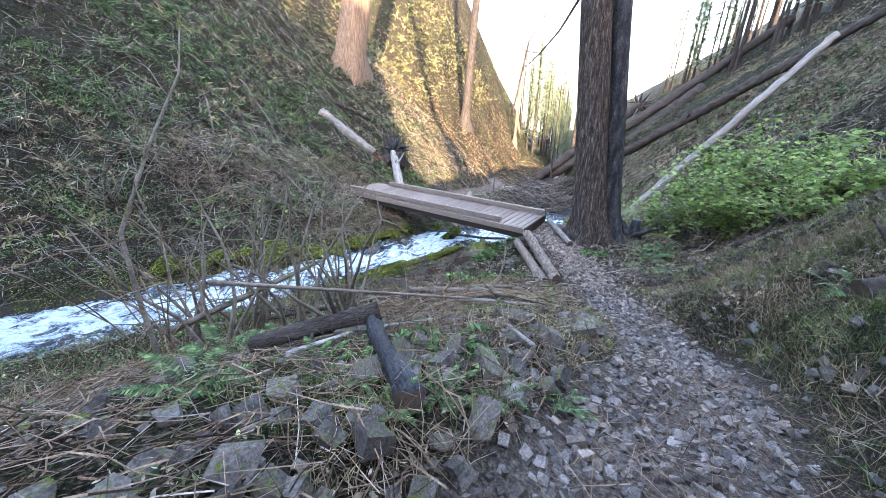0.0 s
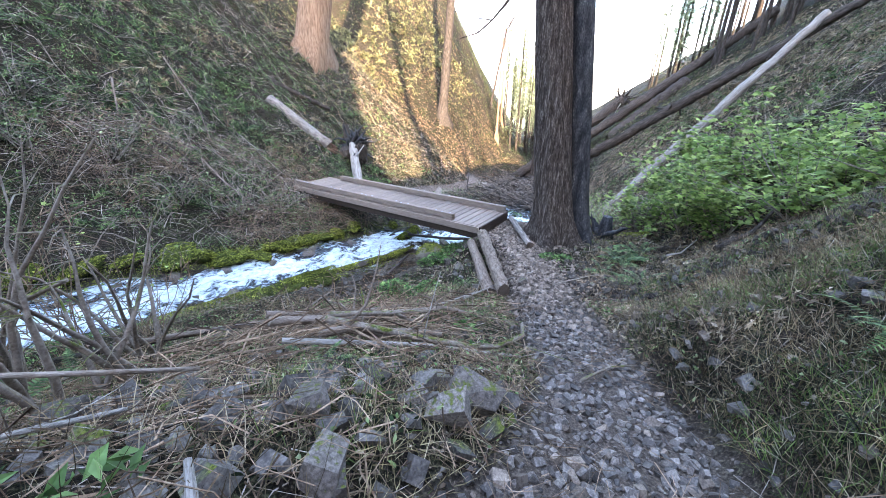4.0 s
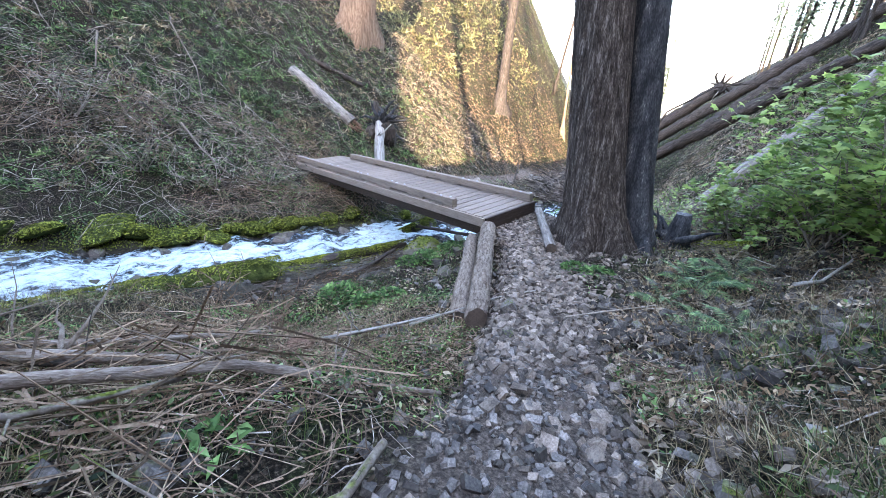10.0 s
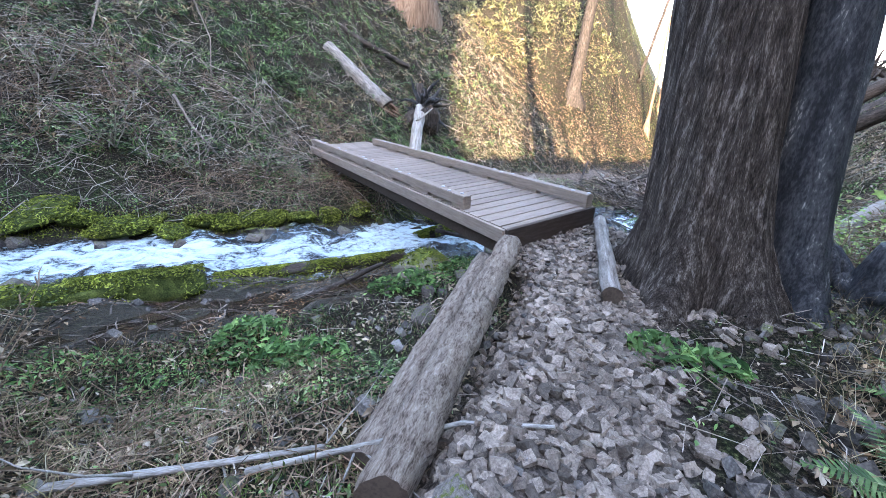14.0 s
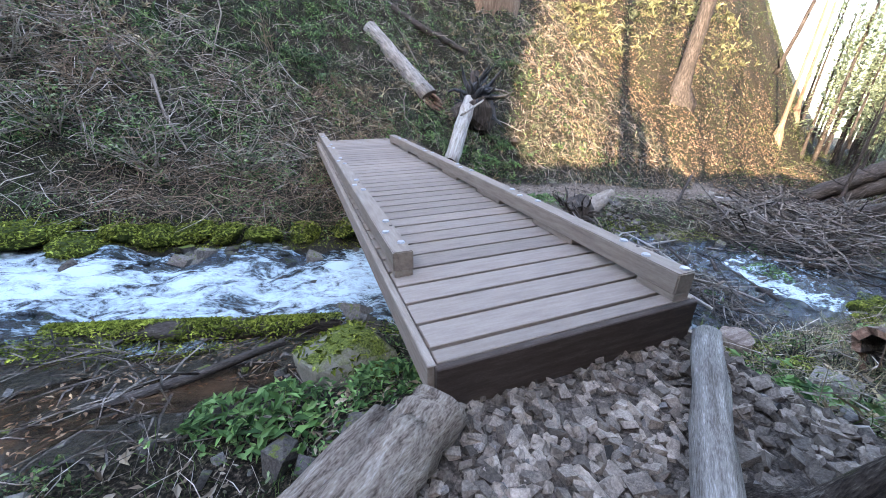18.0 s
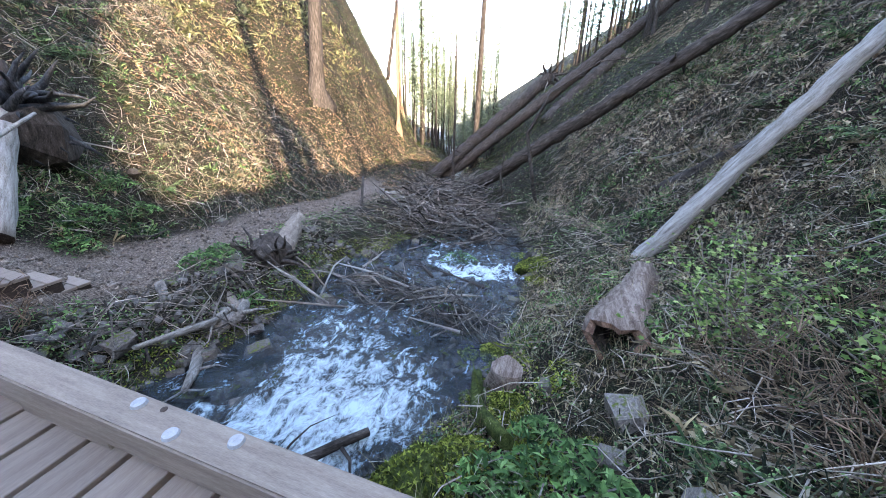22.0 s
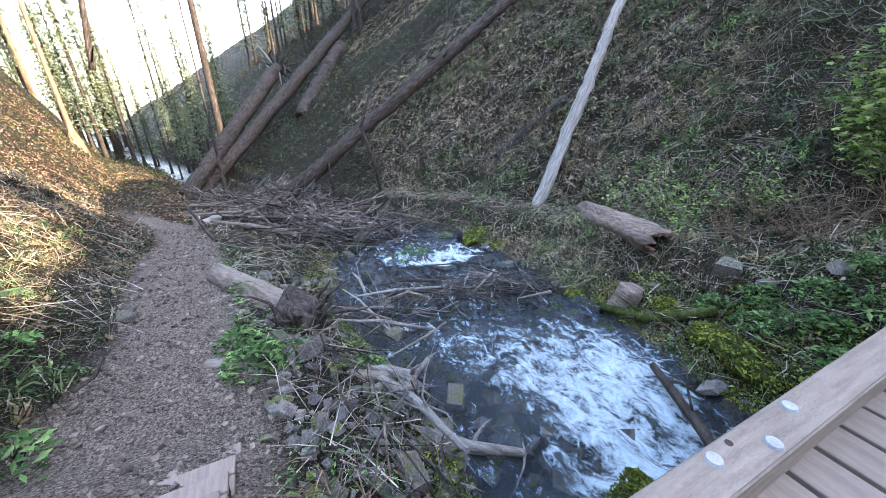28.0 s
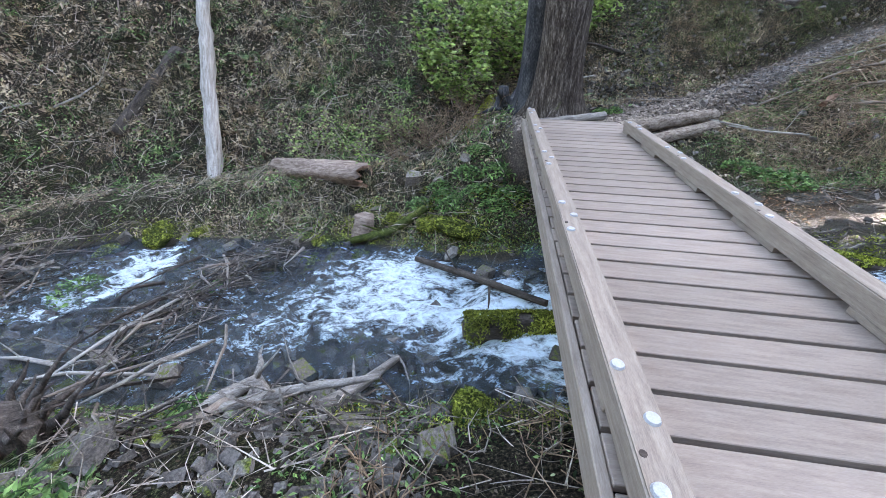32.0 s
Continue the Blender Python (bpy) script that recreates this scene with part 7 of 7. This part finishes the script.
# ---- forest in the distance ----
def conifer_parts(h, r, seed, density=1.0, bare=0.25, width=0.2):
    rr = np.random.RandomState(seed)
    n = int(24 * h * density)
    t = rr.uniform(bare, 1.0, n) ** 0.9
    a = rr.uniform(0, 6.283, n)
    ln = h * width * (1.02 - t) * rr.uniform(0.5, 1.1, n) + 0.25
    vs, fs = [], []
    for i in range(n):
        z = h * t[i]
        c, s = math.cos(a[i]), math.sin(a[i])
        for k in range(4):
            f = (k + 0.6) / 4
            q = ln[i] * f
            g = (0.07 + 0.065 * ln[i]) * rr.uniform(0.7, 1.3)
            zz = z - 0.3 * q * f + rr.uniform(-0.08, 0.08)
            w = g * (0.75 - 0.4 * f)
            o = len(vs)
            vs += [(c * (q - g), s * (q - g), zz + 0.06), (c * q - s * w, s * q + c * w, zz - rr.uniform(0, 0.2)), (c * (q + g), s * (q + g), zz - 0.12), (c * q + s * w, s * q - c * w, zz - rr.uniform(0, 0.2))]
            fs.append((o, o + 1, o + 2, o + 3))
    return soup("crown", vs, fs, NEEDLES), mesh_of(trunk_bm(h, r, 0.03, 0.1, 8, (0, 0), seed, 0.02, 8, -2.0), BARK_DARK, "trunk")


KINDS = [conifer_parts(22, 0.3, 1, 0.7), conifer_parts(26, 0.32, 2, 0.5, 0.4, 0.15), conifer_parts(18, 0.25, 3, 0.7, 0.15, 0.2), conifer_parts(24, 0.22, 4, 0.3, 0.6, 0.12)]


def conifer(x, y, kind, s, seed, label, group):
    th = thing("conifer", on(x, y), label, "tree", group)
    th.scale = (s, s, s)
    th.rotation_euler = (0, 0, seed * 1.7)
    part("crown", KINDS[kind][0], None, th)
    part("trunk", KINDS[kind][1], None, th)
    return th


cr = random.Random(3)
for i in range(34):
    x = cr.uniform(44, 100)
    y = 0.42 * x - 4 + cr.uniform(-6, 7)
    conifer(x, y, i % 3, cr.uniform(0.6, 1.0), i, "tall conifer in the misty valley", "conifers in the valley")
for i in range(46):
    x = cr.uniform(34, 75)
    y = 0.25 * x - 17 + cr.uniform(-7, 5)
    conifer(x, y, (0, 1, 3, 2, 1)[i % 5], cr.uniform(0.55, 0.95), 50 + i, "slender conifer on the ridge", "conifers on the ridge")
# unseen stand towards the sun, there for the shade it throws
for i in range(12):
    u, s = -9.0 - 1.2 * i + cr.uniform(-0.4, 0.4), -29 + cr.uniform(-3, 2)
    conifer((s + u) * 0.7071, (s - u) * 0.7071, i % 3, 1.1, 90 + i, "dense unseen conifer above the trail, there for its shade", "conifers above the trail")
# four more unseen trees, added to stripe the sunlit hillside with shadow
for u, d in ((0.6, -28), (3.4, -30), (6.2, -27.5), (9.4, -29)):
    conifer((d + u) * 0.7071, (d - u) * 0.7071, 3, 1.15, 120 + int(u), "slender unseen conifer added to cast a shadow stripe on the hillside", "conifers above the trail")
for i in range(16):
    x = cr.uniform(36, 56)
    conifer(x, 0.37 * x - 2.6 + cr.uniform(-3.5, 2.5), i % 3, cr.uniform(0.28, 0.6), 130 + i, "young conifer among the brush of the valley floor", "conifers in the valley")
